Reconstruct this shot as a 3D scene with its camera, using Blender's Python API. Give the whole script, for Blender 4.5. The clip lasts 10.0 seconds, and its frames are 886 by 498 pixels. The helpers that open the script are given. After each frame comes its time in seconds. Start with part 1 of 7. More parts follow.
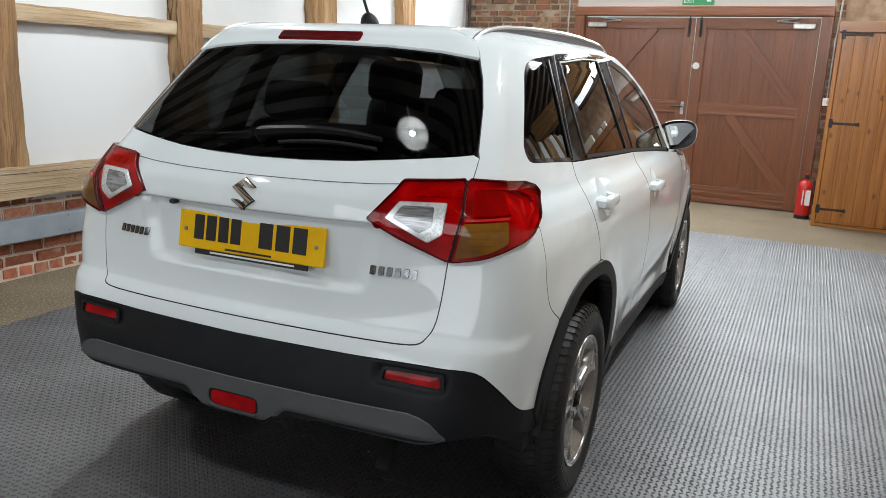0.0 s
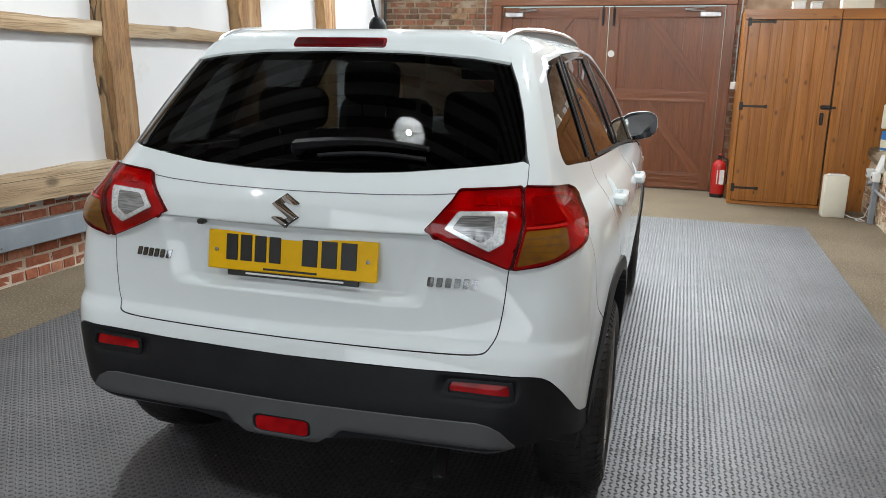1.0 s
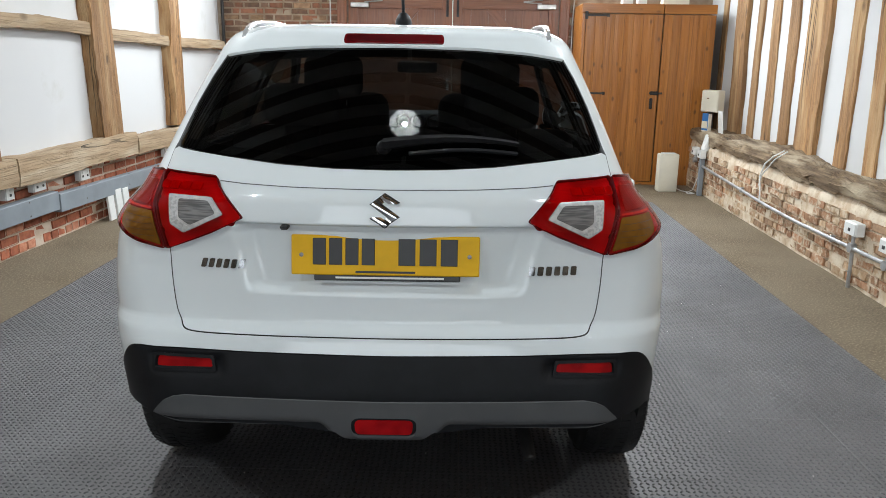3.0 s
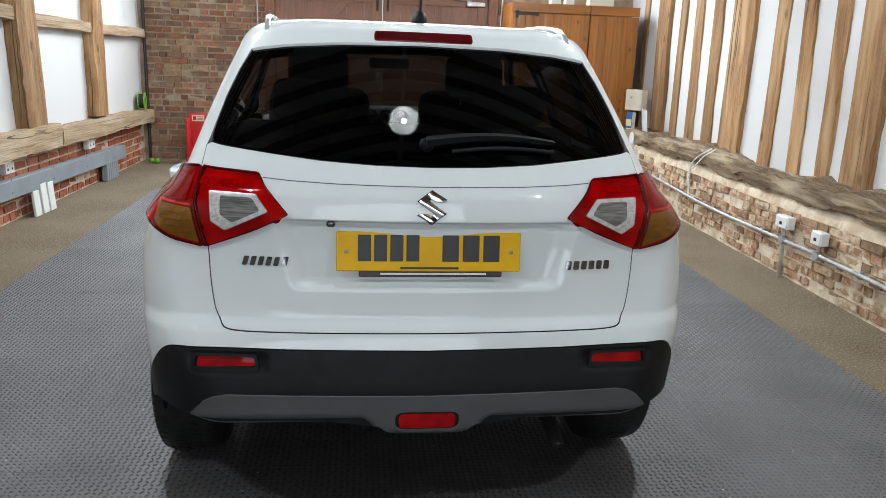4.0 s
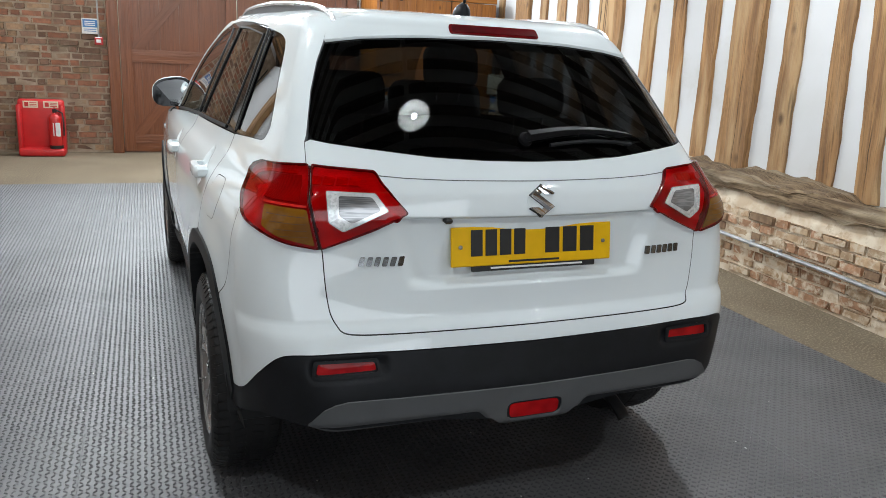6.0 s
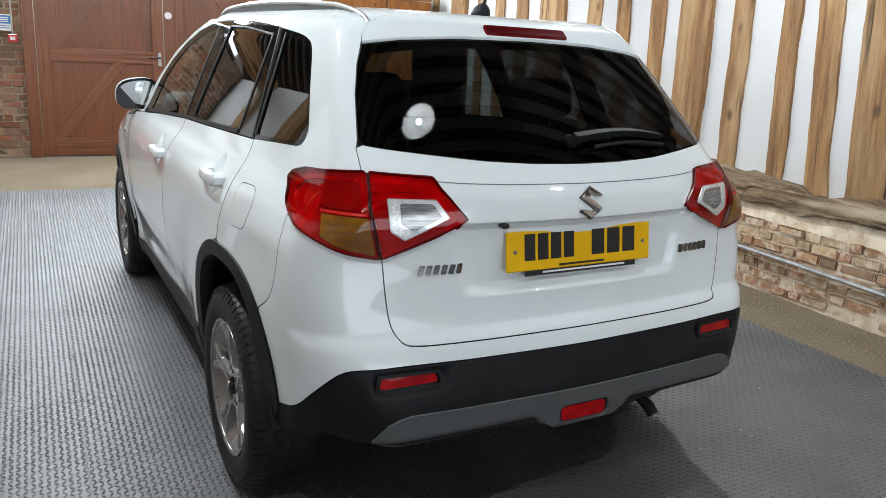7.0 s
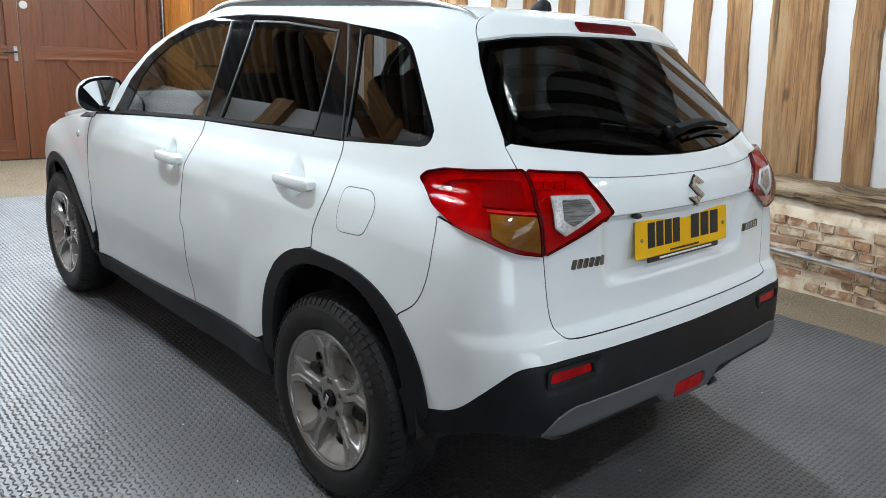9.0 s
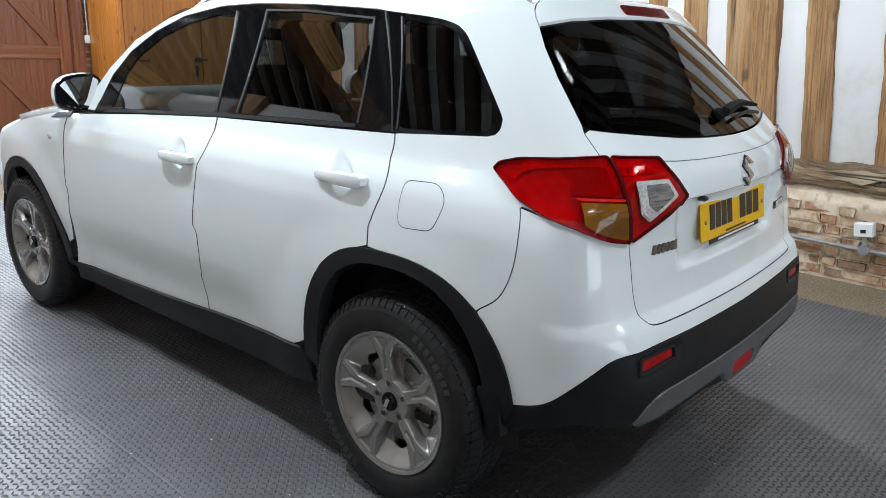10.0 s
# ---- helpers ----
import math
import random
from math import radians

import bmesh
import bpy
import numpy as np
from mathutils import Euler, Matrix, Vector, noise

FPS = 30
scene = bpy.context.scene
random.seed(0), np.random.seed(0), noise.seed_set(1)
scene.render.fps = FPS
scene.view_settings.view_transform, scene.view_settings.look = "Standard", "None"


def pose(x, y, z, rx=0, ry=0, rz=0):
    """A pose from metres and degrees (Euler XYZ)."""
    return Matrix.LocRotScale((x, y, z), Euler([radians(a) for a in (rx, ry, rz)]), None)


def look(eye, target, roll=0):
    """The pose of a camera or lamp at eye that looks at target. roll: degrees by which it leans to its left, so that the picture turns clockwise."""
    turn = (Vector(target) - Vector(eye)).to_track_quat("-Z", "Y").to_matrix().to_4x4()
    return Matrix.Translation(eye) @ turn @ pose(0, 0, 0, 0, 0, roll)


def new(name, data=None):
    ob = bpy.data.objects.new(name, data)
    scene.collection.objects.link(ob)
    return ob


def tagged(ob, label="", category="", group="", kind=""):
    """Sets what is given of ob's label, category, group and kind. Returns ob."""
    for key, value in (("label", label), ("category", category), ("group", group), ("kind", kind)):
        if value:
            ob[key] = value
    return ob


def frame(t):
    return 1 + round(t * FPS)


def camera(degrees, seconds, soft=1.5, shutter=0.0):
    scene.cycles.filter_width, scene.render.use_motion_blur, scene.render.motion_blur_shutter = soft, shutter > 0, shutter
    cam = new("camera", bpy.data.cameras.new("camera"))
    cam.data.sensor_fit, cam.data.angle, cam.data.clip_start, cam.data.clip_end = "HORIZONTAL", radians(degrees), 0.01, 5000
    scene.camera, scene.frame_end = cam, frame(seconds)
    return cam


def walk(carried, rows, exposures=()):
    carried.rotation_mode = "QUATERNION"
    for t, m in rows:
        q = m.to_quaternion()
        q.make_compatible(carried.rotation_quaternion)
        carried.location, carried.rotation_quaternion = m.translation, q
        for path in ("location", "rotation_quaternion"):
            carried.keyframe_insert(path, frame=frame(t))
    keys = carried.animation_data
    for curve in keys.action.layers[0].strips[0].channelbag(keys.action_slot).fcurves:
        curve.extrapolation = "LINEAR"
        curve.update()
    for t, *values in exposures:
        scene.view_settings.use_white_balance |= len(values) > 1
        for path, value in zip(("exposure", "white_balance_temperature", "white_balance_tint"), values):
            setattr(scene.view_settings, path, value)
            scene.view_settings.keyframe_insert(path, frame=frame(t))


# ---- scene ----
TURN = 2.2
EXPOSURES = ((0.0, 0.15, 6560, 10), (4.0, 0.12, 6420, 10), (6.0, 0.19, 6400, 10), (8.0, 0.28, 6320, 10), (10.0, 0.36, 6180, 10))
cam = camera(60.5, 10.0, 0.42)
PATH = [
    (0, (1.379, -1.622, 1.399), (0.591, 0.161, 0.952), 2.4),
    (0.5, (1.161, -1.687, 1.424), (0.503, 0.145, 0.966), 1.7),
    (1, (0.97, -1.748, 1.437), (0.438, 0.122, 0.97), 1.0),
    (1.5, (0.771, -1.851, 1.452), (0.376, 0.05, 0.975), 0.5),
    (2, (0.599, -1.88, 1.45), (0.334, 0.043, 0.968), 0.3),
    (2.5, (0.379, -1.896, 1.449), (0.245, 0.039, 0.965), 0.4),
    (4, (-0.238, -1.939, 1.456), (0.02, -0.018, 0.96), 2.3),
    (4.5, (-0.437, -1.862, 1.458), (-0.049, 0.034, 0.953), 2.8),
    (5, (-0.652, -1.828, 1.454), (-0.139, 0.036, 0.943), 3.1),
    (5.5, (-0.879, -1.811, 1.457), (-0.245, 0.014, 0.941), 3.2),
    (7, (-1.399, -1.526, 1.446), (-0.435, 0.15, 0.934), 3.3),
    (7.5, (-1.592, -1.45, 1.452), (-0.54, 0.173, 0.941), 3.2),
    (8, (-1.748, -1.323, 1.44), (-0.606, 0.238, 0.931), 3.1),
    (8.5, (-1.891, -1.176, 1.434), (-0.659, 0.314, 0.921), 3.0),
    (9, (-2.081, -1.042, 1.428), (-0.761, 0.369, 0.911), 2.9),
    (9.5, (-2.256, -0.904, 1.43), (-0.861, 0.429, 0.903), 2.5),
    (10, (-2.332, -0.689, 1.404), (-0.861, 0.556, 0.87), 1.8),
]
walk(cam, [(t, pose(0, 0, 0, 0, 0, TURN) @ look(eye, target, roll)) for t, eye, target, roll in PATH], EXPOSURES)

# first lamp and the y 1.65 pair are inferred; the others are added fill
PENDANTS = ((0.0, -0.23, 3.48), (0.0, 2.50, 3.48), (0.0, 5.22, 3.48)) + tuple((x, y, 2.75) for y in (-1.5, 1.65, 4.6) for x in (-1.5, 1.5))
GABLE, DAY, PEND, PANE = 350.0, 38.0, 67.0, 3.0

# ---- light ----
world = bpy.data.worlds.new("World")
scene.world = world
world.use_nodes = True
wn = world.node_tree.nodes
sky = wn.new("ShaderNodeTexSky")
sky.sky_type, sky.sun_disc, sky.sun_elevation, sky.sun_rotation = "NISHITA", False, radians(38), radians(160)
world.node_tree.links.new(sky.outputs[0], wn["Background"].inputs[0])
wn["Background"].inputs[1].default_value = 0.10
scene.view_settings.exposure = 0.0


def lamp(name, kind, m, power, colour, **more):
    data = bpy.data.lights.new(name, kind)
    data.energy, data.color = power, colour
    for key, value in more.items():
        if key == "size":
            data.shape, data.size = "RECTANGLE", value
        elif key == "size_y":
            data.size_y = value
        elif key == "radius":
            data.shadow_soft_size = value
    ob = new(name, data)
    ob.matrix_world = m
    return ob


# daylight through the glazed gable above the doors and the opening behind the walk; the pendant lamps, most of them
# added for fill
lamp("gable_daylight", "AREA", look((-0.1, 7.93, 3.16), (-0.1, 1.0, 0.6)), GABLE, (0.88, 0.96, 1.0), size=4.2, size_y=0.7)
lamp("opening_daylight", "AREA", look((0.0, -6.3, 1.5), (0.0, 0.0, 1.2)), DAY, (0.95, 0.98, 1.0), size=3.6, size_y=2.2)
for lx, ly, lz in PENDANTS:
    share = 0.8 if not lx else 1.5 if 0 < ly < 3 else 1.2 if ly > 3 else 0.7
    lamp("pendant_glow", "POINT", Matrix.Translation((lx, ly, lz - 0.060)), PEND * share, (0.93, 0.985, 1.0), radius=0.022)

# ---- materials ----
def material(name, colour, rough=0.5, metal=0.0, coat=0.0, vary=0.0, scale=8.0, bump=0.0, bump_scale=60.0, stretch=(1, 1, 1), second=None, piece=0.0,
             spec=0.5, detail=4.0, mix=(0.4, 0.6), space="Object", stain=None, stain_scale=3.0, stain_mix=(0.52, 0.62)):
    """A surface with a base colour that wanders towards a second one, fine relief, and a tone of its own for each piece."""
    m = bpy.data.materials.new(name)
    m.use_nodes = True
    n, l = m.node_tree.nodes, m.node_tree.links
    b = n["Principled BSDF"]
    b.inputs["Base Color"].default_value = (*colour, 1)
    b.inputs["Roughness"].default_value = rough
    b.inputs["Metallic"].default_value = metal
    b.inputs["Specular IOR Level"].default_value = spec
    b.inputs["Coat Weight"].default_value = coat
    b.inputs["Coat Roughness"].default_value = 0.03
    where = n.new("ShaderNodeNewGeometry").outputs["Position"] if space == "World" else n.new("ShaderNodeTexCoord").outputs[space]
    if stretch != (1, 1, 1):
        k = n.new("ShaderNodeMapping")
        k.inputs["Scale"].default_value = stretch
        l.new(where, k.inputs[0])
        where = k.outputs[0]
    tone = None
    if vary or second:
        t = n.new("ShaderNodeTexNoise")
        t.inputs["Scale"].default_value, t.inputs["Detail"].default_value = scale, detail
        l.new(where, t.inputs["Vector"])
        r = n.new("ShaderNodeMapRange")
        r.inputs[1].default_value, r.inputs[2].default_value = mix
        l.new(t.outputs[0], r.inputs[0])
        x = n.new("ShaderNodeMix")
        x.data_type = "RGBA"
        x.inputs[6].default_value = (*colour, 1)
        x.inputs[7].default_value = (*(second or [c * (1 - vary) for c in colour]), 1)
        l.new(r.outputs[0], x.inputs[0])
        tone = x.outputs[2]
    if piece:
        h = n.new("ShaderNodeHueSaturation")
        i = n.new("ShaderNodeObjectInfo")
        r = n.new("ShaderNodeMapRange")
        r.inputs[3].default_value, r.inputs[4].default_value = 1 - piece, 1 + piece
        l.new(i.outputs["Random"], r.inputs[0])
        l.new(r.outputs[0], h.inputs["Value"])
        if tone:
            l.new(tone, h.inputs["Color"])
        else:
            h.inputs["Color"].default_value = (*colour, 1)
        tone = h.outputs[0]
    if stain and tone:
        t = n.new("ShaderNodeTexNoise")
        t.inputs["Scale"].default_value, t.inputs["Detail"].default_value, t.inputs["Roughness"].default_value = stain_scale, 9, 0.66
        l.new(where, t.inputs["Vector"])
        r = n.new("ShaderNodeMapRange")
        r.inputs[1].default_value, r.inputs[2].default_value = stain_mix
        r.inputs[4].default_value = 0.9
        l.new(t.outputs[0], r.inputs[0])
        x = n.new("ShaderNodeMix")
        x.data_type = "RGBA"
        x.inputs[7].default_value = (*stain, 1)
        l.new(r.outputs[0], x.inputs[0])
        l.new(tone, x.inputs[6])
        tone = x.outputs[2]
    if tone:
        l.new(tone, b.inputs["Base Color"])
    if bump:
        t = n.new("ShaderNodeTexNoise")
        t.inputs["Scale"].default_value, t.inputs["Detail"].default_value = bump_scale, 5
        l.new(where, t.inputs["Vector"])
        u = n.new("ShaderNodeBump")
        u.inputs["Strength"].default_value, u.inputs["Distance"].default_value = min(1, bump * 20), max(bump, 0.002)
        l.new(t.outputs[0], u.inputs["Height"])
        l.new(u.outputs[0], b.inputs["Normal"])
    return m


def wood(name, light, dark, rough=0.6, along="z", grain=26.0, knots=0.0, coat=0.0, piece=0.08, crack=0.0, pale=None, knot=(0.055, 0.12)):
    """Timber: streaks along one axis, broad tone, knots and cracks."""
    m = bpy.data.materials.new(name)
    m.use_nodes = True
    n, l = m.node_tree.nodes, m.node_tree.links
    b = n["Principled BSDF"]
    b.inputs["Roughness"].default_value = rough
    b.inputs["Coat Weight"].default_value = coat
    b.inputs["Coat Roughness"].default_value = 0.25
    co, inf = n.new("ShaderNodeTexCoord"), n.new("ShaderNodeObjectInfo")
    shift = n.new("ShaderNodeVectorMath")
    shift.operation = "MULTIPLY_ADD"
    shift.inputs[1].default_value = (7.3, 5.1, 9.7)
    l.new(inf.outputs["Random"], shift.inputs[0])
    l.new(co.outputs["Object"], shift.inputs[2])
    k = n.new("ShaderNodeMapping")
    k.inputs["Scale"].default_value = {"z": (1, 1, 0.06), "y": (1, 0.06, 1), "x": (0.06, 1, 1)}[along]
    l.new(shift.outputs[0], k.inputs[0])

    thin = n.new("ShaderNodeMapping")
    thin.inputs["Scale"].default_value = {"z": (1, 1, 0.022), "y": (1, 0.022, 1), "x": (0.022, 1, 1)}[along]
    l.new(shift.outputs[0], thin.inputs[0])

    def cloud(scale, detail, vec, low, high):
        t = n.new("ShaderNodeTexNoise")
        t.inputs["Scale"].default_value, t.inputs["Detail"].default_value = scale, detail
        l.new(vec, t.inputs["Vector"])
        r = n.new("ShaderNodeMapRange")
        r.inputs[1].default_value, r.inputs[2].default_value = low, high
        l.new(t.outputs[0], r.inputs[0])
        return r.outputs[0]

    def blend(fac, a, c):
        x = n.new("ShaderNodeMix")
        x.data_type = "RGBA"
        l.new(fac, x.inputs[0])
        for s, v in ((6, a), (7, c)):
            if isinstance(v, tuple):
                x.inputs[s].default_value = (*v, 1)
            else:
                l.new(v, x.inputs[s])
        return x.outputs[2]
    streak = cloud(grain, 8, k.outputs[0], 0.34, 0.68)
    c = blend(streak, light, dark)
    fibre = cloud(grain * 5.5, 4, thin.outputs[0], 0.47, 0.70)
    c = blend(fibre, c, tuple(v * 0.72 for v in dark))
    broad = n.new("ShaderNodeMapping")
    broad.inputs["Scale"].default_value = {"z": (1, 1, 0.16), "y": (1, 0.16, 1), "x": (0.16, 1, 1)}[along]
    l.new(shift.outputs[0], broad.inputs[0])
    if pale:
        c = blend(cloud(7.0, 5, broad.outputs[0], 0.50, 0.66), c, pale)
    c = blend(cloud(5.0, 4, broad.outputs[0], 0.55, 0.74), c, tuple(v * 0.78 for v in dark))
    height = streak
    if knots:
        v = n.new("ShaderNodeTexVoronoi")
        v.inputs["Scale"].default_value = knots
        kk = n.new("ShaderNodeMapping")
        kk.inputs["Scale"].default_value = {"z": (1, 1, 0.55), "y": (1, 0.55, 1), "x": (0.55, 1, 1)}[along]
        l.new(shift.outputs[0], kk.inputs[0])
        l.new(kk.outputs[0], v.inputs["Vector"])
        r = n.new("ShaderNodeMapRange")
        r.inputs[1].default_value, r.inputs[2].default_value, r.inputs[3].default_value, r.inputs[4].default_value = *knot, 0.8, 0.0
        l.new(v.outputs["Distance"], r.inputs[0])
        c = blend(r.outputs[0], c, tuple(v * 0.28 for v in dark))
    if crack:
        # splits: thin lines along the grain where a slow cloud passes its middle value
        t = n.new("ShaderNodeTexNoise")
        t.inputs["Scale"].default_value, t.inputs["Detail"].default_value = grain * 0.22, 2
        l.new(thin.outputs[0], t.inputs["Vector"])
        off = n.new("ShaderNodeMath")
        off.operation, off.inputs[1].default_value = "SUBTRACT", 0.56
        l.new(t.outputs[0], off.inputs[0])
        size = n.new("ShaderNodeMath")
        size.operation = "ABSOLUTE"
        l.new(off.outputs[0], size.inputs[0])
        r = n.new("ShaderNodeMapRange")
        r.inputs[1].default_value, r.inputs[2].default_value, r.inputs[3].default_value, r.inputs[4].default_value = 0.004, crack, 0.92, 0.0
        l.new(size.outputs[0], r.inputs[0])
        some = n.new("ShaderNodeMath")
        some.operation = "MULTIPLY"
        l.new(r.outputs[0], some.inputs[0])
        l.new(cloud(6.5, 2, broad.outputs[0], 0.50, 0.58), some.inputs[1])
        c = blend(some.outputs[0], c, tuple(v * 0.16 for v in dark))
        deep = n.new("ShaderNodeMath")
        deep.operation, deep.inputs[1].default_value = "MULTIPLY_ADD", -2.5
        l.new(some.outputs[0], deep.inputs[0])
        l.new(fibre, deep.inputs[2])
        height = deep.outputs[0]
    h = n.new("ShaderNodeHueSaturation")
    r = n.new("ShaderNodeMapRange")
    r.inputs[3].default_value, r.inputs[4].default_value = 1 - piece, 1 + piece
    l.new(inf.outputs["Random"], r.inputs[0])
    l.new(r.outputs[0], h.inputs["Value"])
    l.new(c, h.inputs["Color"])
    l.new(h.outputs[0], b.inputs["Base Color"])
    u = n.new("ShaderNodeBump")
    u.inputs["Strength"].default_value, u.inputs["Distance"].default_value = 0.6, 0.008
    l.new(height, u.inputs["Height"])
    l.new(u.outputs[0], b.inputs["Normal"])
    return m


def glazing(name, tint, rough=0.0, mirror=1.5, power=5.0):
    """A thin tinted pane: see-through by its tint, gloss by Fresnel."""
    m = bpy.data.materials.new(name)
    m.use_nodes = True
    n, l = m.node_tree.nodes, m.node_tree.links
    n.remove(n["Principled BSDF"])
    a, g, f, x = n.new("ShaderNodeBsdfTransparent"), n.new("ShaderNodeBsdfGlossy"), n.new("ShaderNodeLayerWeight"), n.new("ShaderNodeMixShader")
    rise, share = n.new("ShaderNodeMath"), n.new("ShaderNodeMath")
    rise.operation, share.operation = "POWER", "MULTIPLY_ADD"
    a.inputs[0].default_value = (*tint, 1)
    g.inputs["Roughness"].default_value = rough
    base = ((mirror - 1) / (mirror + 1)) ** 2
    f.inputs[0].default_value, rise.inputs[1].default_value, share.inputs[1].default_value, share.inputs[2].default_value = 0.5, power, 1 - base, base
    l.new(f.outputs["Facing"], rise.inputs[0])
    l.new(rise.outputs[0], share.inputs[0])
    l.new(share.outputs[0], x.inputs[0])
    l.new(a.outputs[0], x.inputs[1])
    l.new(g.outputs[0], x.inputs[2])
    l.new(x.outputs[0], n["Material Output"].inputs[0])
    return m


def glow(name, colour, strength):
    m = bpy.data.materials.new(name)
    m.use_nodes = True
    b = m.node_tree.nodes["Principled BSDF"]
    b.inputs["Base Color"].default_value = (*colour, 1)
    b.inputs["Emission Color"].default_value = (*colour, 1)
    b.inputs["Emission Strength"].default_value = strength
    return m


PAINT = material("white_paint", (0.757, 0.816, 0.836), 0.55, spec=0.12, coat=1.0, vary=0.02, scale=3)
BLACK = material("black_textured_plastic", (0.0080, 0.0089, 0.0108), 0.52, spec=0.22, vary=0.25, scale=14, bump=0.0012, bump_scale=900)
GREY = material("grey_painted_plastic", (0.078, 0.081, 0.085), 0.45, vary=0.1, scale=9, bump=0.0006, bump_scale=700)
GLOSS = material("gloss_black_trim", (0.005, 0.005, 0.006), 0.05, spec=0.25, vary=0.2, scale=5)
SHELL = material("dark_body_shell", (0.006, 0.006, 0.0065), 0.8, vary=0.3, scale=8)
SEAL = material("rubber_seal", (0.016, 0.0165, 0.0175), 0.42, spec=0.35, vary=0.15, scale=20)
PRIVACY = glazing("privacy_glass", (0.120, 0.126, 0.128), mirror=1.5)
SIDEGLASS = glazing("side_privacy_glass", (0.150, 0.156, 0.158), mirror=1.75, power=4.0)
TINT = glazing("tinted_glass", (0.50, 0.56, 0.55), mirror=1.75, power=4.0)
REDGLASS = glazing("red_lens_glass", (0.78, 0.010, 0.030), mirror=1.45)
LAMPBACK = material("lamp_reflector", (0.72, 0.70, 0.70), 0.5, second=(0.42, 0.40, 0.40), scale=9, detail=1)
RED = material("red_lens", (0.36, 0.0025, 0.005), 0.3, coat=0.45, spec=0.05, second=(0.50, 0.005, 0.008), scale=7, detail=2)
REDBRIGHT = material("bright_red_lens", (0.66, 0.020, 0.016), 0.25, coat=0.5, spec=0.1, vary=0.2, scale=40)
WELL = material("grey_lamp_well", (0.36, 0.365, 0.37), 0.20, metal=0.6, coat=0.9, second=(0.17, 0.175, 0.18), scale=16, detail=1, stretch=(1, 1, 14), bump=0.0015, bump_scale=120)
# grey for the panel rims, standing in for shade inside the gaps
SEAM = material("shaded_seam", (0.10, 0.104, 0.110), 0.6, vary=0.1)
WIPER = material("satin_black_wiper", (0.009, 0.009, 0.010), 0.62, spec=0.06, vary=0.2, scale=20)
REDBACK = material("dark_red_lens_edge", (0.13, 0.0020, 0.0040), 0.25, spec=0.05, coat=0.8, vary=0.3, scale=20)
AMBER = material("amber_lens", (0.215, 0.088, 0.005), 0.3, spec=0.05, coat=0.7, second=(0.155, 0.060, 0.006), scale=22, detail=2)
AMBERLINE = material("dark_amber_line", (0.085, 0.030, 0.005), 0.4, vary=0.2, scale=30)
CLEAR = material("silvered_lens", (0.80, 0.81, 0.82), 0.25, metal=0.45, coat=0.8, second=(0.62, 0.63, 0.64), scale=60, detail=2, bump=0.001, bump_scale=160)
FACET = material("faceted_reflector", (0.82, 0.83, 0.84), 0.18, metal=0.5, coat=1.0, second=(0.60, 0.61, 0.62), scale=130, detail=0)
CHROME = material("chrome", (0.78, 0.79, 0.80), 0.08, metal=1.0, vary=0.1, scale=20)
SATIN = material("satin_aluminium", (0.66, 0.68, 0.69), 0.26, metal=0.6, coat=0.3, vary=0.06, scale=12)
ALLOY = material("grey_alloy", (0.290, 0.278, 0.266), 0.24, metal=0.55, coat=0.7, vary=0.08, scale=10)
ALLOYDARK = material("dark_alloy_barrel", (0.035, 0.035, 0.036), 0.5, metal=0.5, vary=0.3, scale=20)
RUBBER = material("tyre_rubber", (0.0125, 0.0125, 0.0132), 0.55, spec=0.35, vary=0.35, scale=18, bump=0.002, bump_scale=160)
LETTER = material("raised_rubber", (0.032, 0.032, 0.033), 0.5, vary=0.2, scale=30)
STEEL = material("brake_steel", (0.28, 0.27, 0.26), 0.4, metal=0.8, vary=0.3, scale=30)
YELLOW = material("yellow_plate", (0.80, 0.46, 0.004), 0.40, spec=0.2, vary=0.04, scale=30)
INK = material("black_print", (0.012, 0.012, 0.012), 0.4, vary=0.2, scale=40)
WHITEPRINT = material("white_print", (0.78, 0.78, 0.76), 0.5, vary=0.05, scale=40)
CLOTH = material("dark_seat_cloth", (0.022, 0.022, 0.025), 0.9, vary=0.3, scale=60, bump=0.002, bump_scale=400)
LINER = material("pale_headlining", (0.36, 0.35, 0.33), 0.9, vary=0.06, scale=20)
DASH = material("dashboard_plastic", (0.02, 0.02, 0.022), 0.6, vary=0.2, scale=30, bump=0.001, bump_scale=500)
BADGE = material("smoked_chrome", (0.24, 0.245, 0.25), 0.16, metal=1.0, vary=0.3, scale=60)
STOPRED = material("unlit_brake_lens", (0.055, 0.0015, 0.003), 0.3, spec=0.05, coat=0.4, second=(0.085, 0.002, 0.004), scale=14, detail=1)
REFLEX = material("dark_red_reflector", (0.27, 0.003, 0.005), 0.35, spec=0.05, coat=0.25, second=(0.42, 0.005, 0.007), scale=16, detail=1)
MIRROR = material("mirror_glass", (0.85, 0.87, 0.88), 0.01, metal=1.0)

MAT = material("black_rubber_matting", (0.095, 0.096, 0.102), 0.46, second=(0.145, 0.145, 0.152), scale=2.2, mix=(0.36, 0.70), bump=0.0012, bump_scale=260, spec=0.85, piece=0.05, space="World", detail=9)
# same rubber as the tiles, darkened to put shaded bar sides into the colour
MATBAR = material("rubber_tread_bars", (0.044, 0.045, 0.049), 0.32, second=(0.070, 0.070, 0.075), scale=2.2, mix=(0.36, 0.70), spec=0.85, space="World", detail=9)
CARPET = material("brown_carpet", (0.130, 0.102, 0.070), 0.97, second=(0.178, 0.145, 0.104), scale=1.5, bump=0.010, bump_scale=200, detail=10, spec=0.1, mix=(0.35, 0.65), stain=(0.320, 0.256, 0.176), stain_scale=85, stain_mix=(0.50, 0.60), space="World")
